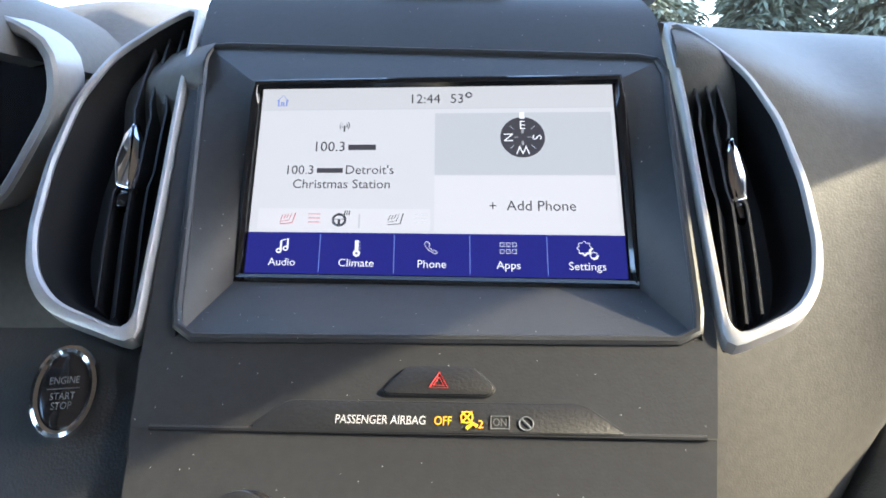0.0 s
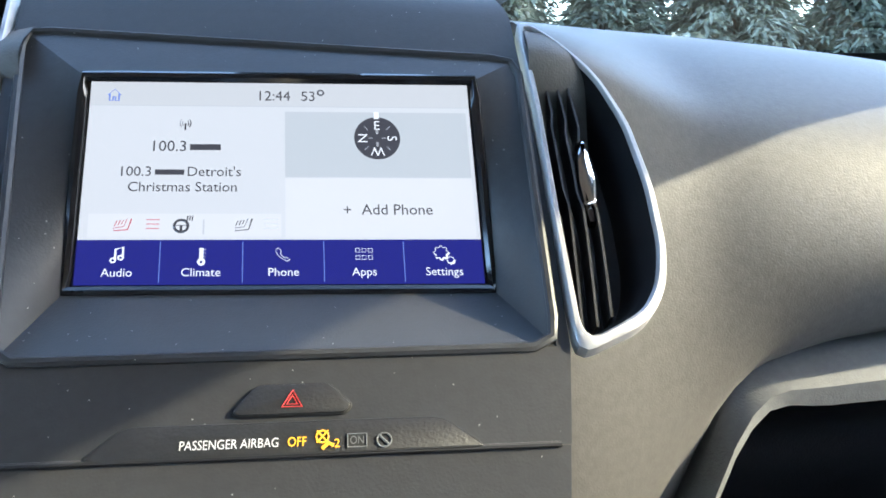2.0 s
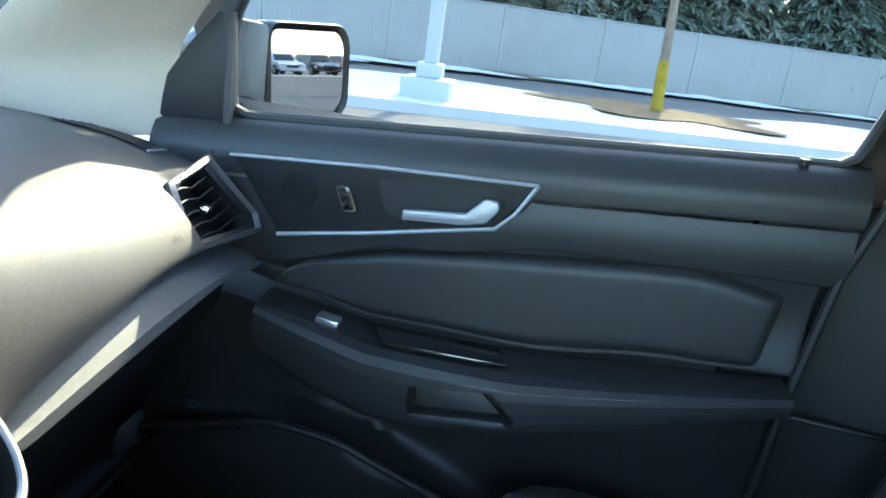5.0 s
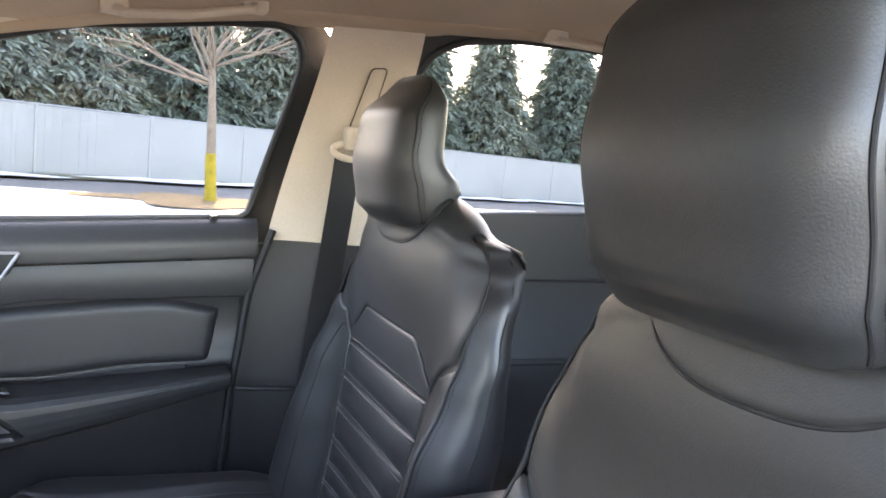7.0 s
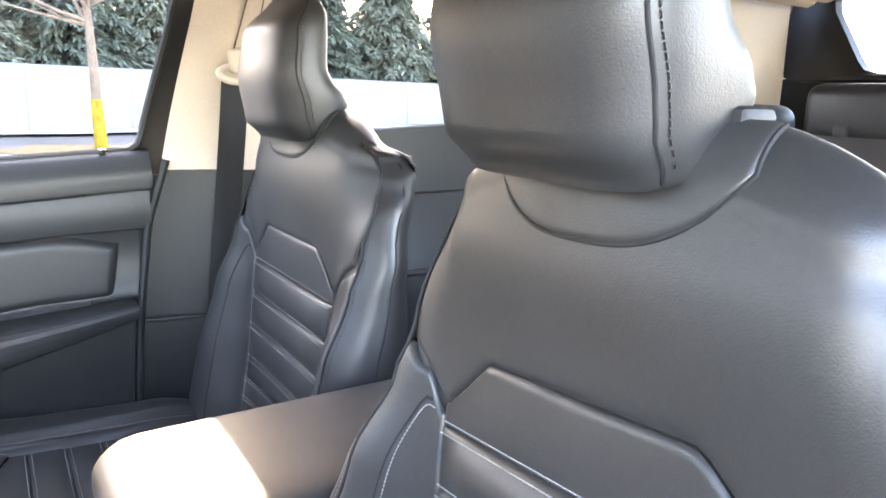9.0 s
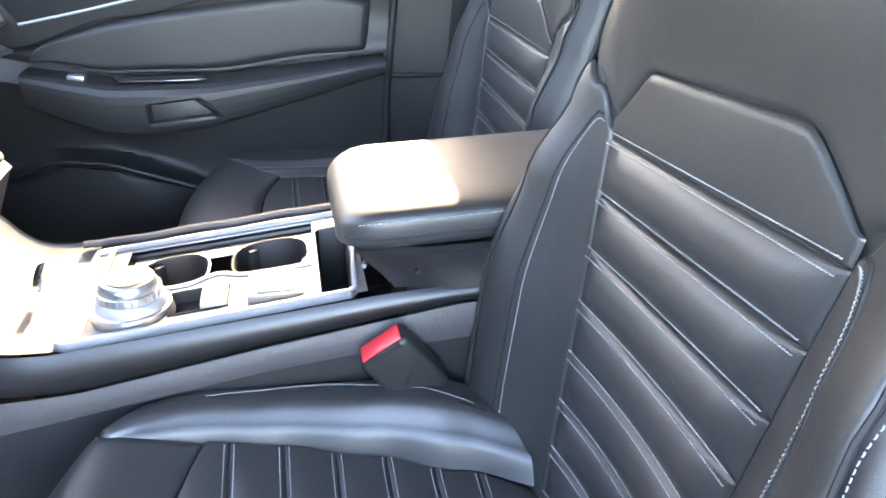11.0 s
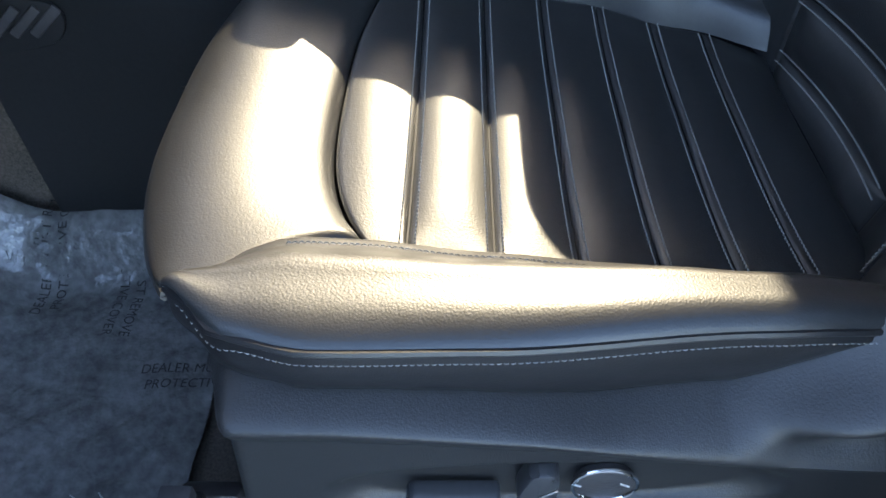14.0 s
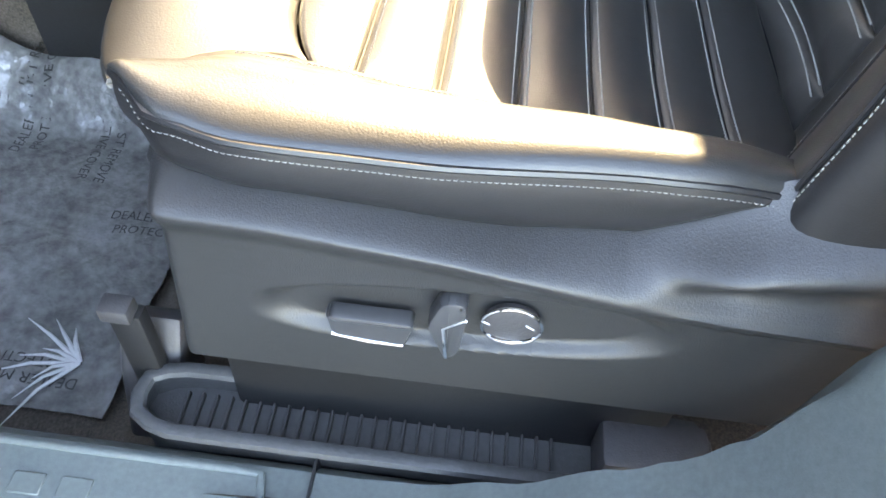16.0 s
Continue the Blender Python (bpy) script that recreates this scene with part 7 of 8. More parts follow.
part("rear_door_trim", sheet(lambda u, v: (0.760 - 0.02 * math.exp(-((v - 0.42) / 0.10) ** 2), -0.490 - 0.95 * u, 1.205 + 0.035 * u - 0.80 * v), 20, 24), DOOR_VINYL, shell_)
part("rear_door_line", tube([(0.748, -0.50 - 0.8 * i / 20, 1.075 + 0.012 * i / 20) for i in range(21)], 0.003, 6), SEAM, shell_)
part("rear_door_line", tube([(0.740, -0.50 - 0.8 * i / 20, 0.905) for i in range(21)], 0.008, 6), DOOR_VINYL, shell_)
# driver's side roof rail and pillars, with the door open
part("driver_b_pillar", sheet(lambda u, v: (lambda z: (-(side_x(z) - 0.02 * math.sin(math.pi * u)), interp(z, [(0.55, -0.16), (0.80, -0.22), (1.2, -0.29), (1.56, -0.34)]) - 0.20 * u, z))(0.56 + 1.0 * v), 10, 20), PILLAR, shell_)
part("driver_a_pillar", sheet(lambda u, v: (lambda p: (-p[0], p[1], p[2]))(a_pillar(u, v)), 8, 16), PILLAR, shell_)
part("c_pillar_driver", sheet(lambda u, v: (-side_x(1.15 + 0.42 * v), -1.25 - 0.70 * u, 1.15 + 0.42 * v), 8, 8), PILLAR, shell_)

d2 = thing("door_2", "driver's door swung wide open", "car door", (-0.86, 0.60, 0.45), kind="structure")


def open_door(u, v, n=0.0):
    """u from the hinge outwards, v downwards, n out of its inner face."""
    c_, s_ = math.cos(radians(66)), math.sin(radians(66))
    return Vector((-0.86 - 0.98 * u * s_ + n * c_, 0.60 - 0.98 * u * c_ - n * s_, 1.14 - 0.74 * v))


part("inner_panel", sheet(lambda u, v: open_door(u, v, 0.05 + 0.03 * math.sin(math.pi * v)), 12, 10), DOOR_VINYL, d2)
part("outer_skin", sheet(lambda u, v: open_door(u, v, -0.06 - 0.05 * math.sin(math.pi * v)), 12, 10), PAINT_CAR, d2)
part("window_frame", tube([open_door(0.0, 0.0), open_door(0.30, -0.30), open_door(0.62, -0.46), open_door(0.92, -0.50), open_door(0.98, -0.25), open_door(0.94, 0.0)], 0.018, 8), RUBBER, d2)

# ---- floor, sill, B pillar foot at the driver's door ----
fl = thing("floor", "dark brown carpeted car floor", "floor", (0, 0, 0.35), kind="structure")
part("driver_carpet", sheet(lambda u, v: (-0.112 - 0.54 * u, 0.86 - 1.34 * v, 0.352 + 0.05 * smooth01((v - 0.44) / 0.13) + 0.30 * smooth01((0.28 - v) / 0.28) + 0.10 * smooth01((u - 0.90) / 0.10) + 0.060 * smooth01((0.16 - u) / 0.16)), 30, 40), CARPET, fl)
part("passenger_carpet", sheet(lambda u, v: (0.10 + 0.64 * u, 0.86 - 1.4 * v, 0.352 + 0.22 * smooth01((0.22 - v) / 0.22)), 12, 20), CARPET, fl)
part("tunnel_carpet", sheet(lambda u, v: (-0.108 + 0.03 * v, 0.20 + 0.72 * u, 0.30 + 0.36 * v), 12, 8), CARPET, fl)
part("kick_panel", sheet(lambda u, v: (0.752, 0.54 + 0.40 * u, 0.30 + 0.50 * v), 8, 8), HARD, fl)
part("rear_carpet", sheet(lambda u, v: (-0.75 + 1.5 * u, -0.45 - 0.7 * v, 0.36), 6, 6), CARPET, fl)

film = thing("floor_mat_film", "grey floor mat under a clear printed protective film", "floor mat", (-0.35, 0.4, 0.37))


def film_z(x, y):
    return 0.3765 + 0.004 * noise.noise(Vector((x * 14, y * 14, 0))) + 0.003 * noise.noise(Vector((x * 45, y * 30, 2))) + 0.064 * smooth01((x + 0.20) / 0.08) + 0.16 * smooth01((y - 0.50) / 0.25)


def film_pt(u, v):
    x = -0.118 - 0.432 * u
    y = 0.278 + 0.372 * v + 0.004 * noise.noise(Vector((u * 6, v * 6, 5)))
    return (x, y, film_z(x, y))


part("film", sheet(film_pt, 80, 70, 0, 1, 0, 1, thick=0.001), FILM, film)


def print_line(words, x, y, ang, size=0.0165, sq=0.95):
    c_, s_ = math.cos(radians(ang)), math.sin(radians(ang))
    return text_bm(words, size, lambda a, b, n: Vector((x + a * c_ - b * s_, y + a * s_ + b * c_, film_z(x + a * c_ - b * s_, y + a * s_ + b * c_) + 0.0014)), squeeze=sq)


for (w1, w2, x, y, a) in (("DEALER MUST REMOVE", "PROTECTIVE COVER", -0.309, 0.283, -90), ("MUST REMOVE", "ECTIVE COVER", -0.210, 0.401, 180),
                          ("DEALER MUST REMOVE", "PROTECTIVE COVER", -0.150, 0.515, 0), ("DEALER MUST REMOVE", "PROTECTIVE COVER", -0.150, 0.605, -90),
                          ("DEALER MUST REMOVE", "PROTECTIVE COVER", -0.520, 0.395, 90), ("DEALER MUST REMOVE", "PROTECTIVE COVER", -0.415, 0.640, -90)):
    c_, s_ = math.cos(radians(a)), math.sin(radians(a))
    part("print", merge(print_line(w1, x, y, a), print_line(w2, x + 0.020 * s_, y - 0.020 * c_, a)), INK, film, smooth=False)
# crumpled corner of the film
for k in range(9):
    a = 0.5 + 0.26 * k
    L = 0.045 + 0.02 * (k % 3)
    part("film_crease", tube([(-0.500, 0.318, 0.382), (-0.500 + 0.5 * L * math.cos(a), 0.318 + 0.5 * L * math.sin(a), 0.388), (-0.500 + L * math.cos(a), 0.318 + L * math.sin(a), 0.378)], [0.003, 0.0022, 0.0004], 5, flat=0.5), CREASE, film)

sill = thing("door_sill", "grey green plastic door sill with a scuff plate", "door sill", (-0.66, 0.1, 0.45), kind="structure")


def sill_fn(u, v):
    y = 0.75 - 0.97 * u
    prof = [(0.0, (-0.606, 0.425)), (0.18, (-0.612, 0.475)), (0.30, (-0.622, 0.492)), (0.55, (-0.662, 0.496)), (0.75, (-0.700, 0.488)), (1.0, (-0.735, 0.44))]
    x = interp(v, [(k, p[0]) for k, p in prof])
    z = interp(v, [(k, p[1]) for k, p in prof])
    return (x, y, z)


part("sill_cover", sheet(sill_fn, 30, 16, 0, 1, 0, 1), SHELL_PAINT, sill)
plate_o = resample(rounded([Vector(p) for p in ((-0.628, 0.72), (-0.690, 0.72), (-0.690, 0.085), (-0.628, 0.085))], 0.012), 80)
part("scuff_plate", band(plate_o, shrink(plate_o, 0.006), lambda a, b, n: Vector((a, b, 0.4965 + n + (-0.010 if a < -0.68 else 0) * 0)), 0.003, 0.004), SHELL_PAINT, sill)
part("plate_field", prism([(p.x, p.y, 0.4968) for p in shrink(plate_o, 0.005)], (0, 0, -0.004)), SHELL_PAINT, sill)
for k in range(4):
    part("raised_mark", box(-0.668, -0.652, 0.205 + 0.034 * k, 0.228 + 0.034 * k, 0.4960, 0.4985, 0.0008, 1), SHELL_PAINT, sill)
part("sill_joint", box(-0.705, -0.606, 0.0535, 0.0555, 0.44, 0.4975), VOID, sill)


def bpost(u, v):
    """The foot of the B pillar sweeping up from the sill."""
    y = 0.06 - 0.30 * v
    x0 = -0.612 - 0.01 * v
    rise = ease(y + 0.020, [(-0.24, 0.345), (-0.22, 0.275), (-0.206, 0.20), (-0.187, 0.145), (-0.16, 0.108), (-0.13, 0.083), (-0.06, 0.035), (0.0, 0.010), (0.06, 0.0)])
    prof = [(0.0, (x0 + 0.004, 0.43)), (0.25, (x0 - 0.012, 0.492)), (0.6, (x0 - 0.062, 0.498)), (0.8, (x0 - 0.100, 0.49)), (1.0, (x0 - 0.14, 0.43))]
    x = interp(u, [(k, p[0]) for k, p in prof])
    z = interp(u, [(k, p[1]) for k, p in prof])
    return (x, y, z + rise)


part("pillar_foot", sheet(bpost, 16, 30), SHELL_PAINT, sill)
part("door_seal", tube([Vector(bpost(0.72, v / 24)) + Vector((0, 0, 0.006)) for v in range(25)], 0.007, 8), RUBBER, sill)

# ---- rear seat and tailgate ----
rs = thing("rear_bench", "black leather rear bench, coloured darker for the shade, with folded headrest", "car seat", (0.1, -1.2, 0.6))
# the darker side vinyl replaces seat leather here to put rear shade into colour
part("bench_back", sheet(lambda u, v: (-0.62 + 1.24 * u, -1.26 - 0.14 * v + 0.03 * math.sin(math.pi * v), 0.72 + 0.47 * v), 20, 14, 0, 1, 0, 1, thick=0.10), LEATHER_SIDE, rs)
part("bench_cushion", box(-0.62, 0.62, -1.26, -0.80, 0.60, 0.75, 0.05, 3), LEATHER_SIDE, rs)
for x0, w in ((0.13, 0.25), (-0.30, 0.25)):
    part("rear_headrest", box(x0 - w / 2, x0 + w / 2, -1.47, -1.372, 1.216, 1.330, 0.03, 4), LEATHER_SIDE, rs)
part("release_strap", box(0.150, 0.176, -1.376, -1.362, 1.215, 1.252, 0.004), HARD, rs)
part("outer_bolster", box(0.288, 0.62, -1.44, -1.32, 1.08, 1.287, 0.035, 4), LEATHER_SIDE, rs)
tg = thing("tailgate_trim", "beige rear pillar and black tailgate window frame", "tailgate", (0.5, -1.95, 1.3), kind="structure")
part("rear_pillar", sheet(lambda u, v: (side_x(1.13 + 0.46 * v) + (0.655 + 0.03 - side_x(1.13 + 0.46 * v)) * smooth01(u * 1.2), -1.22 - 0.70 * u, 1.13 + 0.46 * v), 14, 12, 0, 1, 0, 1), PILLAR, tg)
bw_o = resample(rounded([Vector(p) for p in ((0.70, 1.350), (0.80, 1.545), (0.72, 1.640), (-0.72, 1.640), (-0.80, 1.545), (-0.70, 1.350))], 0.05, 5), 80)
bw_i = resample(rounded([Vector(p) for p in ((0.470, 1.372), (0.618, 1.562), (0.560, 1.603), (-0.560, 1.603), (-0.618, 1.562), (-0.470, 1.372))], 0.03, 5), 80)
part("window_frame", band(bw_o, bw_i, lambda a, b, n: Vector((a, -2.02 + n + 0.3 * (1.6 - b), b)), 0.02, 0.02), HARD, tg)
bm = bmesh.new()
bm.faces.new([bm.verts.new((p.x, -2.05 + 0.3 * (1.6 - p.y), p.y)) for p in bw_i])
g = inward(part("rear_pane", bm, REAR_GLASS, tg, smooth=False), (0, 1, 0))
g.visible_shadow = False
part("tailgate_lower", sheet(lambda u, v: (u * 0.80, -1.98, 1.36 - 0.9 * v), 6, 6, -1, 1, 0, 1), HARD, tg)
part("load_cover", sheet(lambda u, v: (u * 0.72, -1.45 - 0.5 * v, 1.17), 6, 4, -1, 1, 0, 1), HARD, tg)

# ---- outdoors ----
ground = solid("ground", sheet(lambda u, v: (-1500 + 3000 * u, -1500 + 3000 * v, -0.02), 8, 8), ASPHALT, "worn grey brown asphalt car park", "ground", kind="structure")


def island_edge(y):
    return 10.4 + 0.10 * (y - 2.0) ** 2 * 0.05 - 0.32 * (y - 2.0)


bm = sheet(lambda u, v: (lambda y: (island_edge(y) + (4.4 + 0.8 * math.sin(y * 0.7)) * u, y, 0.10 + 0.05 * math.sin(math.pi * u) * (1 + 0.5 * noise.noise(Vector((u * 5, y, 0))))))(-12 + 26 * v), 16, 60)
solid("snow_bank", bm, SNOW, "patchy snow on the planted island", "snow", kind="stuff")
bm = sheet(lambda u, v: (lambda y: (island_edge(y) - 0.32 + 0.32 * (0 if u < 0.33 else 1 if u > 0.66 else 0.5), y, -0.02 + (0.13 if u > 0.2 else 0)))(-12 + 26 * v), 3, 40)
solid("kerb_stone", bm, CONCRETE, "pale concrete kerb round the island", "kerb", kind="structure")
bm = sheet(lambda u, v: (lambda a, r: (14.2 + r * 1.7 * math.cos(a), -1.86 + r * 2.4 * math.sin(a), 0.165 + 0.02 * (1 - r) + 0.02 * noise.noise(Vector((a * 2, r * 6, 0)))))(2 * math.pi * u, v * (0.85 + 0.2 * math.sin(5 * 2 * math.pi * u))), 40, 8, 0, 1, 0.02, 1)
solid("leaf_litter", bm, MULCH, "brown leaves round the young tree's foot", "leaves", kind="stuff")
# snow strips and verge before the fence
FENCE_LINE = [(-6.0, 19.4), (-3.0, 19.3), (0.0, 19.1), (3.0, 18.8), (6.0, 18.2), (8.8, 17.2), (11.4, 15.7), (13.6, 13.9), (15.6, 12.0), (17.2, 10.0), (18.4, 7.3), (20.1, 4.5), (21.8, 1.66), (23.2, -1.2), (24.3, -4.05), (25.3, -7.1), (26.3, -10.1), (27.4, -13.0), (28.6, -15.9), (29.5, -18.9), (30.1, -21.9), (30.5, -25.0), (30.6, -28.1), (30.4, -31.2)]


def along(t):
    i = min(len(FENCE_LINE) - 2, int(t))
    w = t - i
    return Vector(FENCE_LINE[i]).lerp(Vector(FENCE_LINE[i + 1]), w)


nF = len(FENCE_LINE) - 1
solid("verge", sheet(lambda u, v: (lambda p: (p.x - 1.6 + 8 * u, p.y, 0.02 + 0.03 * noise.noise(Vector((p.y, u * 3, 1)))))(along(nF * v * 0.9999)), 10, 60), GRASS, "dormant grass verge along the fence", "grass", kind="stuff")
bm = bmesh.new()
for k in range(46):
    t = nF * random.random() * 0.999
    p = along(t)
    rx, ry = 0.25 + 0.5 * random.random(), 0.7 + 1.3 * random.random()
    cx_, cy_ = p.x - 1.3 - 0.5 * random.random(), p.y
    vs = [bm.verts.new((cx_ + rx * math.cos(a) * (0.8 + 0.3 * noise.noise(Vector((a, k, 0)))) + 0.35 * ry * math.sin(a) * -0.5, cy_ + ry * math.sin(a), 0.07)) for a in [i * math.pi / 7 for i in range(14)]]
    top = bm.verts.new((cx_, cy_, 0.14))
    for i in range(14):
        bm.faces.new((vs[i], vs[(i + 1) % 14], top))
solid("snow_patches", bm, SNOW, "melting snow patches at the fence foot", "snow", kind="stuff")

# slatted fence
fence = thing("slat_fence", "pale grey slatted privacy fence curving round the lot", "fence", (24, -5, 0))
for i in range(len(FENCE_LINE)):
    x, y = FENCE_LINE[i]
    part("post", tube([(x, y, -0.02), (x, y, 1.86)], 0.045, 8), FENCE_POST, fence)
slat_bm = bmesh.new()
for i in range(nF):
    a, b = Vector(FENCE_LINE[i]), Vector(FENCE_LINE[i + 1])
    d = (b - a)
    n_s = 28
    nrm = Vector((d.y, -d.x)).normalized()
    for k in range(n_s):
        p0, p1 = a + d * ((k + 0.008) / n_s), a + d * ((k + 0.992) / n_s)
        off = nrm * (0.006 * random.random())
        v = [slat_bm.verts.new((p0.x + off.x, p0.y + off.y, 0.06)), slat_bm.verts.new((p1.x + off.x, p1.y + off.y, 0.06)), slat_bm.verts.new((p1.x + off.x, p1.y + off.y, 1.80)), slat_bm.verts.new((p0.x + off.x, p0.y + off.y, 1.80))]
        w = [slat_bm.verts.new(q.co + Vector((nrm.x * -0.02, nrm.y * -0.02, 0))) for q in v]
        slat_bm.faces.new(v)
        slat_bm.faces.new((w[3], w[2], w[1], w[0]))
        slat_bm.faces.new((v[0], v[3], w[3], w[0]))
        slat_bm.faces.new((v[1], w[1], w[2], v[2]))
        slat_bm.faces.new((v[3], v[2], w[2], w[3]))
    part("top_rail", tube([(a.x, a.y, 1.82), (b.x, b.y, 1.82)], 0.03, 6), FENCE_POST, fence)
slats = part("slats", slat_bm, FENCE_MAT, fence, smooth=False)
slats["kind"] = "stuff"
back_bm = bmesh.new()
add_grid(back_bm, [[(p[0] + 0.05, p[1] + 0.02, 0.0) for p in FENCE_LINE], [(p[0] + 0.05, p[1] + 0.02, 1.79) for p in FENCE_LINE]])
part("mesh_backing", back_bm, FENCE_MAT, fence)

# lamp post
lp = thing("lamp_post", "white square lamp post on a stepped concrete base", "lamp post", (11.3, 1.9, 0))
part("base", box(10.93, 11.67, 1.53, 2.27, -0.02, 0.40, 0.03), WHITE_PAINT, lp, "white concrete base")
part("plinth", box(11.11, 11.49, 1.71, 2.09, 0.40, 0.62, 0.03), WHITE_PAINT, lp)
part("pole", box(11.20, 11.40, 1.80, 2.00, 0.62, 9.0, 0.02), WHITE_PAINT, lp)
part("lamp_arm", box(10.4, 12.2, 1.85, 1.95, 8.9, 9.05, 0.02), FENCE_POST, lp)


def bare_tree(name, x, y, z0, h, r, label, seed, yellow):
    rnd = random.Random(seed)
    t = thing(name, label, "tree", (x, y, z0))
    part("trunk", tube([(x + 0.02 * math.sin(i), y + 0.015 * i, z0 + h * 0.5 * i / 8) for i in range(9)], [r * (1 - 0.45 * i / 8) for i in range(9)], 10), BARK, t)
    if yellow:
        part("lower_bark", tube([(x + 0.02 * math.sin(i * 0.5), y + 0.0075 * i, z0 + 0.92 * i / 6) for i in range(7)], [r * 1.10 - 0.006 * i * r * 5 for i in range(7)], 12), LICHEN, t, "yellow green lower bark")
    limbs = []

    def grow(p, d, length, rad, depth):
        pts = [p]
        q = p
        dd = d
        for i in range(4):
            dd = (dd + Vector((rnd.uniform(-1, 1), rnd.uniform(-1, 1), rnd.uniform(-0.3, 0.6))) * 0.16).normalized()
            q = q + dd * length / 4
            pts.append(q)
        limbs.append(tube(pts, [rad * (1 - 0.16 * i) for i in range(5)], 5 if depth < 2 else 4))
        if depth < 4:
            for k in range(3 if depth < 2 else 3):
                i = rnd.choice((1, 2, 3, 4))
                nd = (dd + Vector((rnd.uniform(-1, 1), rnd.uniform(-1, 1), rnd.uniform(-0.5, 0.7))) * 0.85).normalized()
                grow(pts[i], nd, length * rnd.uniform(0.5, 0.72), rad * 0.50, depth + 1)
    base = Vector((x, y + 0.08, z0 + h * 0.36))
    for k in range(11):
        a = 2 * math.pi * k / 11 + rnd.uniform(-0.3, 0.3)
        el = rnd.uniform(0.25, 1.1)
        grow(base + Vector((0, 0, h * 0.14 * k / 11)), Vector((math.cos(a) * math.cos(el), math.sin(a) * math.cos(el), math.sin(el))), h * rnd.uniform(0.24, 0.34), r * 0.36, 1)
    part("branches", merge(*limbs), BARK, t)
    return t


bare_tree("bare_tree", 14.2, -1.86, 0.15, 5.6, 0.105, "young bare tree with a yellow green trunk foot", 3, True)
bare_tree("bare_tree", 25.0, -20.5, 0.0, 6.0, 0.16, "bare tree beyond the rear window", 8, False)
bare_tree("bare_tree", 24.3, 20.0, 0.0, 7.0, 0.14, "bare tree far along the fence", 14, False)


def spruce_mesh(seed, h, r):
    """Crown of one spruce: whorls of drooping boughs, each a spray of short needle twigs."""
    rnd = random.Random(seed)
    verts, faces = [], []

    def twig(p, d, up, length, w):
        side = d.cross(up).normalized() * w
        i = len(verts)
        verts.extend([p - side * 0.5, p + side * 0.5, p + d * length * 0.6 + side * 0.8 - up * 0.02, p + d * length - up * length * 0.25, p + d * length * 0.6 - side * 0.8 - up * 0.02])
        faces.append((i, i + 1, i + 2, i + 3, i + 4))
    levels = int(h / 0.20)
    for L in range(levels):
        f = L / levels
        z = 0.25 + h * f * 0.97
        reach = r * (1 - f) ** 0.85 * rnd.uniform(0.82, 1.12) + 0.08
        nb = max(5, int(15 * (1 - f) + 5))
        for b in range(nb):
            a = 2 * math.pi * (b + rnd.random() * 0.8) / nb + L * 0.7
            rr = reach * rnd.uniform(0.72, 1.1)
            out = Vector((math.cos(a), math.sin(a), 0))
            nseg = max(3, int(rr / 0.26))
            for k in range(nseg):
                t = (k + 0.6) / nseg
                if t < 0.25:
                    continue
                p = out * rr * t + Vector((0, 0, z - 0.30 * rr * t * t + 0.12 * rr * t))
                for m_ in range(9):
                    ang = rnd.uniform(-1.0, 1.0)
                    d = Vector((math.cos(a + ang), math.sin(a + ang), rnd.uniform(-0.75, 0.25))).normalized()
                    twig(p + Vector((rnd.uniform(-0.08, 0.08), rnd.uniform(-0.08, 0.08), rnd.uniform(-0.10, 0.08))), d, Vector((rnd.uniform(-0.5, 0.5), rnd.uniform(-0.5, 0.5), 1)).normalized(), rnd.uniform(0.22, 0.46), rnd.uniform(0.045, 0.085))
    me = bpy.data.meshes.new("crown")
    me.from_pydata([tuple(v) for v in verts], [], faces)
    return me


CROWNS = []
for sd, h_, r_, m_ in ((1, 9.5, 2.9, NEEDLES), (2, 8.0, 2.5, NEEDLES_DARK), (3, 11.0, 2.7, NEEDLES_DARK)):
    me_ = spruce_mesh(sd, h_, r_)
    me_.materials.append(m_)
    CROWNS.append((me_, h_))


def spruce(x, y, kind_, scale=1.0, turn=0.0):
    me_, h_ = CROWNS[kind_]
    t = thing("spruce_tree", "blue green spruce behind the fence" if kind_ == 0 else "dark green spruce behind the fence", "tree", (x, y, 0), group="spruces round the lot")
    t.rotation_euler = (0, 0, turn)
    t.scale = (scale, scale, scale)
    c = new("crown", me_)
    c.parent = t
    bm = tube([(0, 0, -0.05), (0, 0, h_ * 0.5), (0, 0, h_ * 0.97)], [0.20, 0.12, 0.02], 8)
    ob = new("trunk", finish(bm, "trunk", BARK))
    ob.parent = t


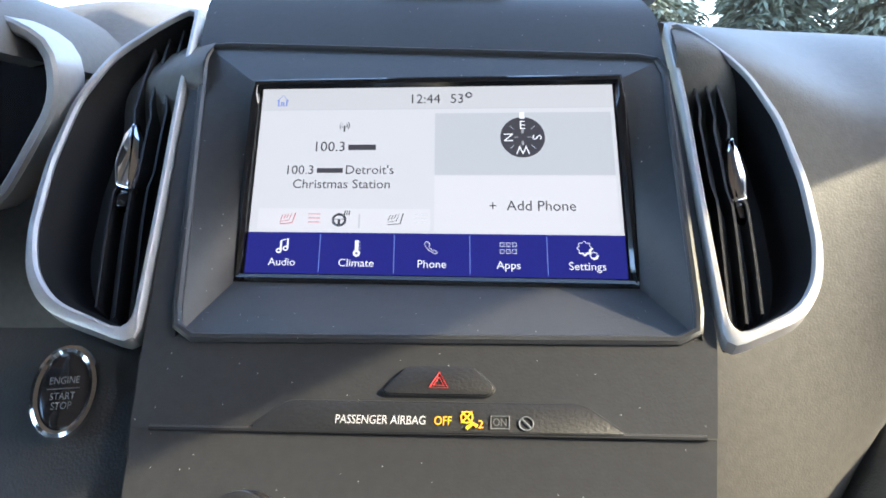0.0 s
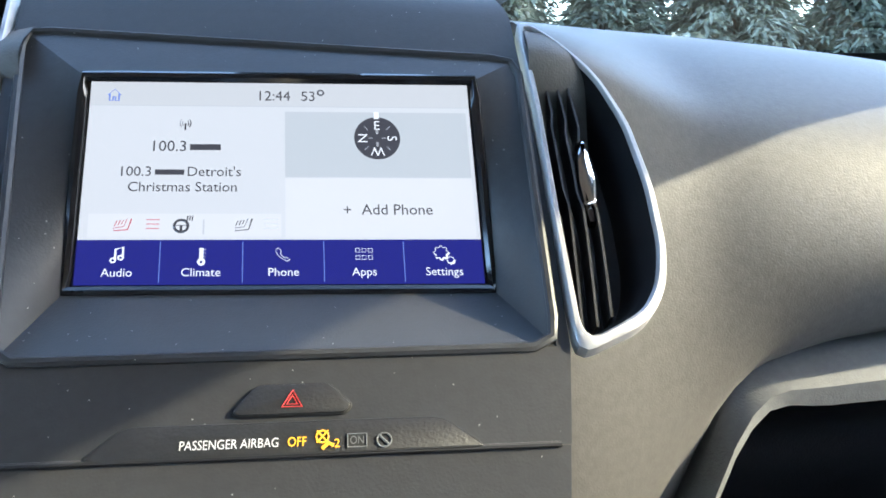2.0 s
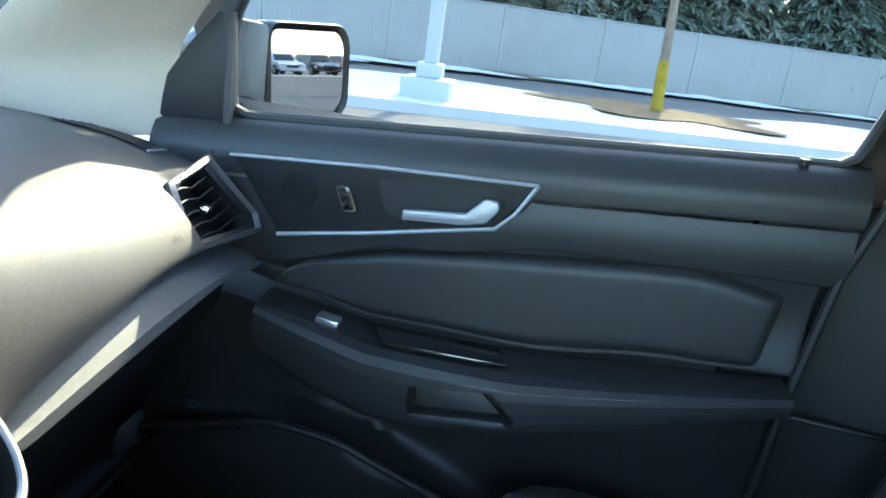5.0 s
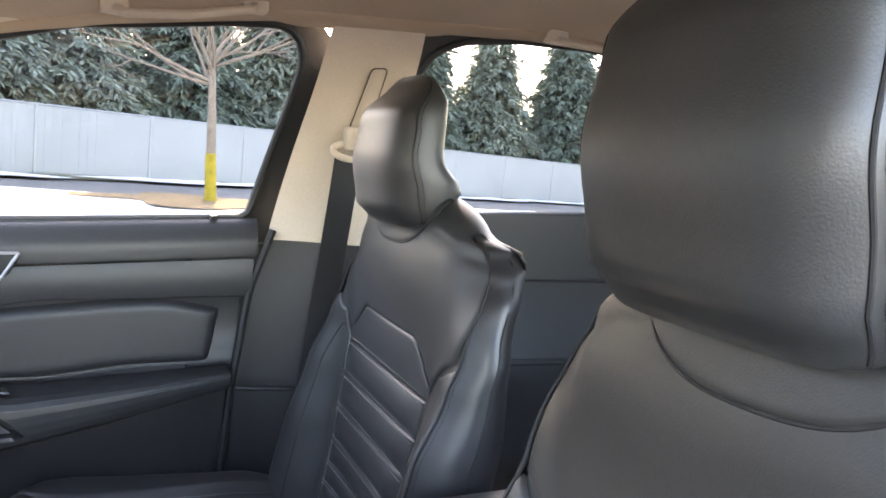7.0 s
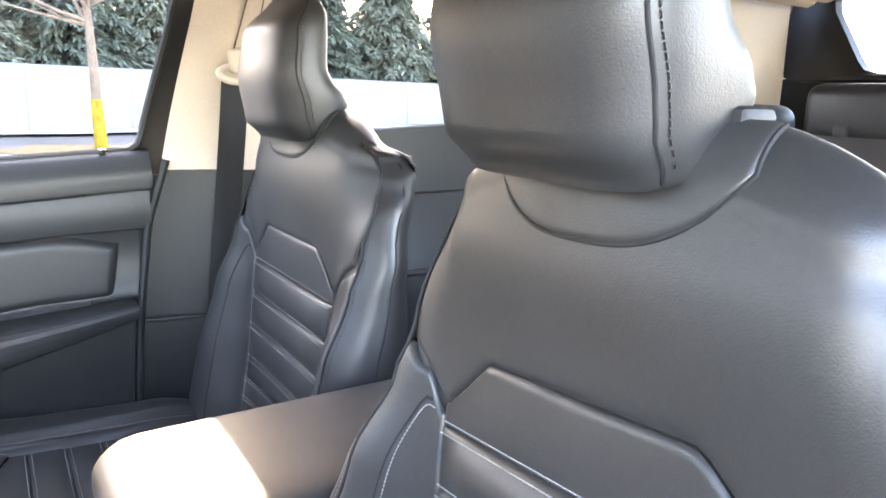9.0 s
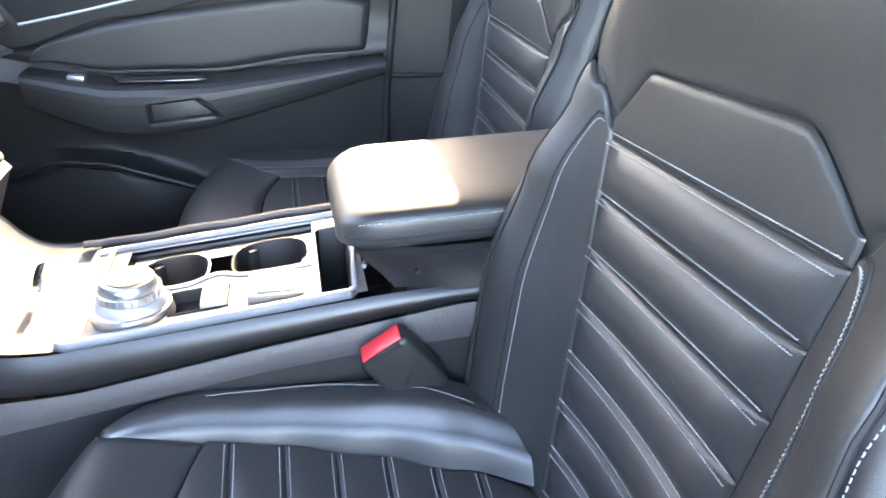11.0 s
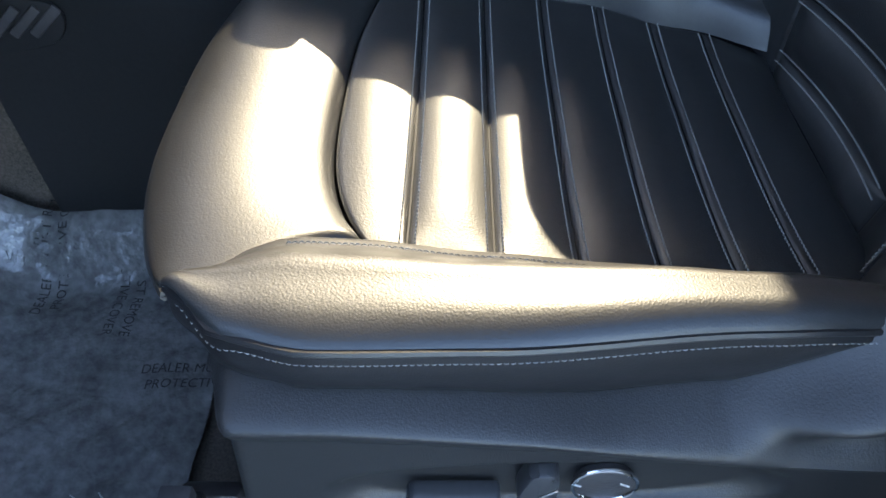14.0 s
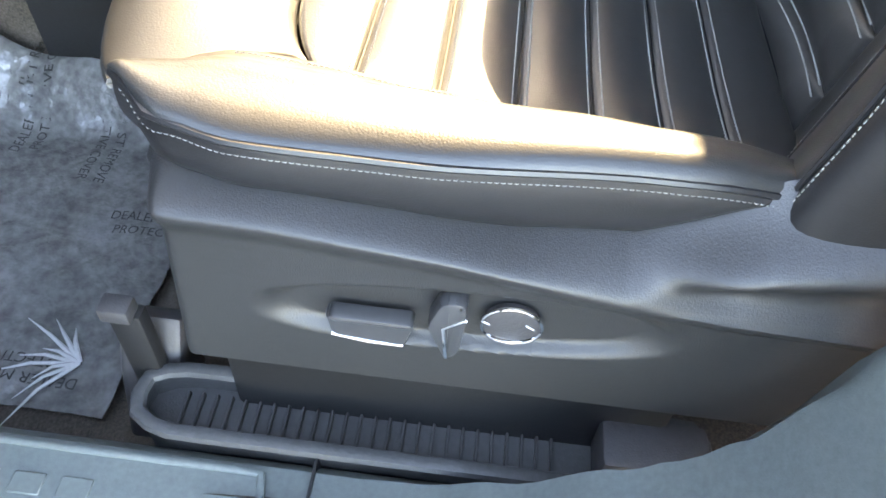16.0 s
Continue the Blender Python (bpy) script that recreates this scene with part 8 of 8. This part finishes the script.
for x, y, k, s_, tr in ((24.2, 9.5, 1, 1.0, 0.3), (25.8, 3.4, 0, 1.12, 1.0), (26.6, 0.9, 0, 0.95, 2.6), (27.6, -2.6, 2, 0.95, 1.7), (28.9, -9.2, 1, 1.1, 0.4), (31.0, -12.4, 2, 1.0, 2.0),
                        (32.4, -16.8, 0, 1.0, 3.0), (33.0, -21.4, 2, 1.05, 4.0), (33.6, -26.0, 1, 1.1, 5.0), (34.0, -31.0, 2, 1.0, 0.9), (24.5, 14.5, 0, 1.0, 4.4),
                        (3.2, 21.6, 0, 0.9, 0.1), (6.6, 21.4, 1, 0.95, 1.1), (9.6, 20.6, 0, 0.95, 2.2), (12.8, 19.6, 1, 0.95, 5.2), (16.2, 17.4, 0, 0.9, 0.7), (-1.5, 22.4, 1, 0.9, 3.2), (-6.0, 22.5, 0, 0.9, 4.2), (19.6, 14.6, 2, 0.9, 1.9), (29.6, -5.8, 0, 1.0, 3.9), (30.8, -1.0, 1, 1.1, 0.2), (29.5, 5.5, 2, 1.05, 2.8), (35.5, -14.0, 0, 1.1, 1.5), (36.5, -19.0, 1, 1.1, 2.5), (37, -24, 0, 1.1, 3.5)):
    spruce(x, y, k, s_, tr)

# ahead of the car: kerb, planted strip and snow
solid("front_kerb", box(-9, 7.9, 11.3, 12.3, -0.02, 0.15, 0.03), CONCRETE, "pale concrete kerb ahead of the car", "kerb", kind="structure")
solid("front_verge", sheet(lambda u, v: (-9 + 20 * u, 12.3 + 5 * v, 0.12 + 0.05 * noise.noise(Vector((u * 9, v * 4, 0)))), 30, 8), MULCH, "brown mulch strip with snow ahead of the car", "flower bed", kind="stuff")
solid("front_snow", sheet(lambda u, v: (7.7 - 0.9 * v + 6 * u, 10.4 + 5.4 * v + 0.5 * math.sin(u * 5), 0.10 + 0.10 * math.sin(math.pi * v) + 0.03 * noise.noise(Vector((u * 8, v * 6, 3)))), 24, 6), SNOW, "melting snow on the strip ahead", "snow", kind="stuff")

bush_me = spruce_mesh(9, 2.2, 1.3)
bush_me.materials.append(NEEDLES)
bush = thing("evergreen_shrub", "low green evergreen shrub on the mulch strip", "shrub", (6.3, 15.6, 0.1))
bush_ob = new("crown", bush_me)
bush_ob.parent = bush
bush_t = new("trunk", finish(tube([(0, 0, 0), (0, 0, 1.6)], [0.06, 0.02], 6), "trunk", BARK))
bush_t.parent = bush


# ---- parked cars ----
def parked_car(x, y, turn, paint, label, tall):
    c = thing("parked_car", label, "car", (x, y, 0), group="parked cars")
    c.rotation_euler = (0, 0, turn)
    h = 1.75 if tall else 1.42
    hood_h = 1.05 if tall else 0.86
    w = 0.92

    def P(name, bm, m_, parent=None):
        ob = new(name, finish(bm, name, m_))
        ob.parent = parent or c
        return ob
    prof = [(2.25, 0.45), (2.20, hood_h - 0.12), (1.95, hood_h), (1.05, hood_h + 0.08), (0.45, h - 0.06), (0.1, h), (-1.2, h - 0.02), (-1.85, h - 0.18 if tall else hood_h + 0.16), (-2.2, hood_h if tall else hood_h + 0.05), (-2.25, 0.45)]
    bm = bmesh.new()
    rows = []
    for f, wd in ((-1, 0.93), (-0.97, 1.0), (0, 1.0), (0.97, 1.0), (1, 0.93)):
        rows.append([(f * w * (wd if z < hood_h + 0.1 else 0.80), yy, z) for yy, z in prof])
    vs = add_grid(bm, rows)
    bm.faces.new(vs[0])
    bm.faces.new(list(reversed(vs[-1])))
    bmesh.ops.translate(bm, verts=bm.verts, vec=(0, 0, -0.08))
    P("body", bm, paint)
    P("windscreen", prism([(-0.66, 0.98, hood_h + 0.06), (0.66, 0.98, hood_h + 0.06), (0.60, 0.52, h - 0.16), (-0.60, 0.52, h - 0.16)], (0, 0.05, 0.04)), CAR_GLASS)
    for sg in (-1, 1):
        P("side_glass", prism([(sg * 0.80, 0.75, hood_h + 0.06), (sg * 0.74, 0.35, h - 0.18), (sg * 0.74, -1.25, h - 0.18), (sg * 0.80, -1.6, hood_h + 0.08)], (sg * 0.03, 0, 0)), CAR_GLASS)
        P("headlight", box(sg * 0.58 - 0.18, sg * 0.58 + 0.18, 2.10, 2.24, hood_h - 0.26, hood_h - 0.12, 0.03), SIDING)
        for yy in (1.38, -1.38):
            wl = P("wheel", moved(tube([(-0.10, 0, 0), (0.10, 0, 0)], 0.33, 20), Matrix.Translation((sg * 0.80, yy, 0.33))), TYRE)
            P("rim", moved(tube([(-0.01, 0, 0), (0.012, 0, 0)], 0.21, 16), Matrix.Translation((sg * 0.905, yy, 0.33))), CAR_SILVER, wl)
    P("grille", box(-0.42, 0.42, 2.18, 2.27, 0.50, hood_h - 0.20, 0.02), CAR_BLACK)
    P("bumper", box(-0.85, 0.85, 2.10, 2.30, 0.28, 0.48, 0.05), paint if not tall else CAR_BLACK)
    return c


parked_car(23.5, -21.8, 1.2, CAR_PINK, "faded red suv parked by the fence", True)
FAR_CARS = ((13.6, -40, CAR_SILVER, "silver saloon parked far behind in the lot", False), (16.6, -41, CAR_WHITE, "white suv parked far behind in the lot", True), (19.6, -42, CAR_SILVER, "silver suv parked far behind in the lot", True),
            (22.6, -42.5, CAR_BLACK, "black suv parked far behind in the lot", True), (25.6, -43, CAR_WHITE, "white saloon parked far behind in the lot", False), (28.6, -43.5, CAR_BLACK, "black saloon parked far behind in the lot", False),
            (31.6, -44, CAR_PINK, "red saloon parked far behind in the lot", False), (18.2, -52, CAR_BLACK, "black suv in the row beyond", True), (24.2, -53, CAR_SILVER, "silver suv in the row beyond", True), (30.2, -54, CAR_WHITE, "white suv in the row beyond", True),
            (-6.0, -30, CAR_SILVER, "silver saloon parked behind the tailgate", False), (-9.5, -30, CAR_BLACK, "black suv parked behind the tailgate", True), (2.0, -34, CAR_WHITE, "white suv parked well behind the tailgate", True))
for x, y, pm, lb, tall in FAR_CARS:
    parked_car(x, y, 0.12, pm, lb, tall)
solid("rear_snow", sheet(lambda u, v: (4 + 34 * u, -36.6 - 3.5 * u - 1.0 * v, 0.04 + 0.05 * math.sin(math.pi * v)), 30, 4), SNOW, "low snow bank behind the car", "snow", kind="stuff")
lp2 = thing("lamp_post", "tall double headed lamp post far behind", "lamp post", (25, -58, 0))
part("pole", tube([(25, -58, 0), (25, -58, 9)], 0.12, 8), FENCE_POST, lp2)
part("lamp_head", box(24.0, 26.0, -58.2, -57.8, 8.8, 9.1, 0.02), FENCE_POST, lp2)
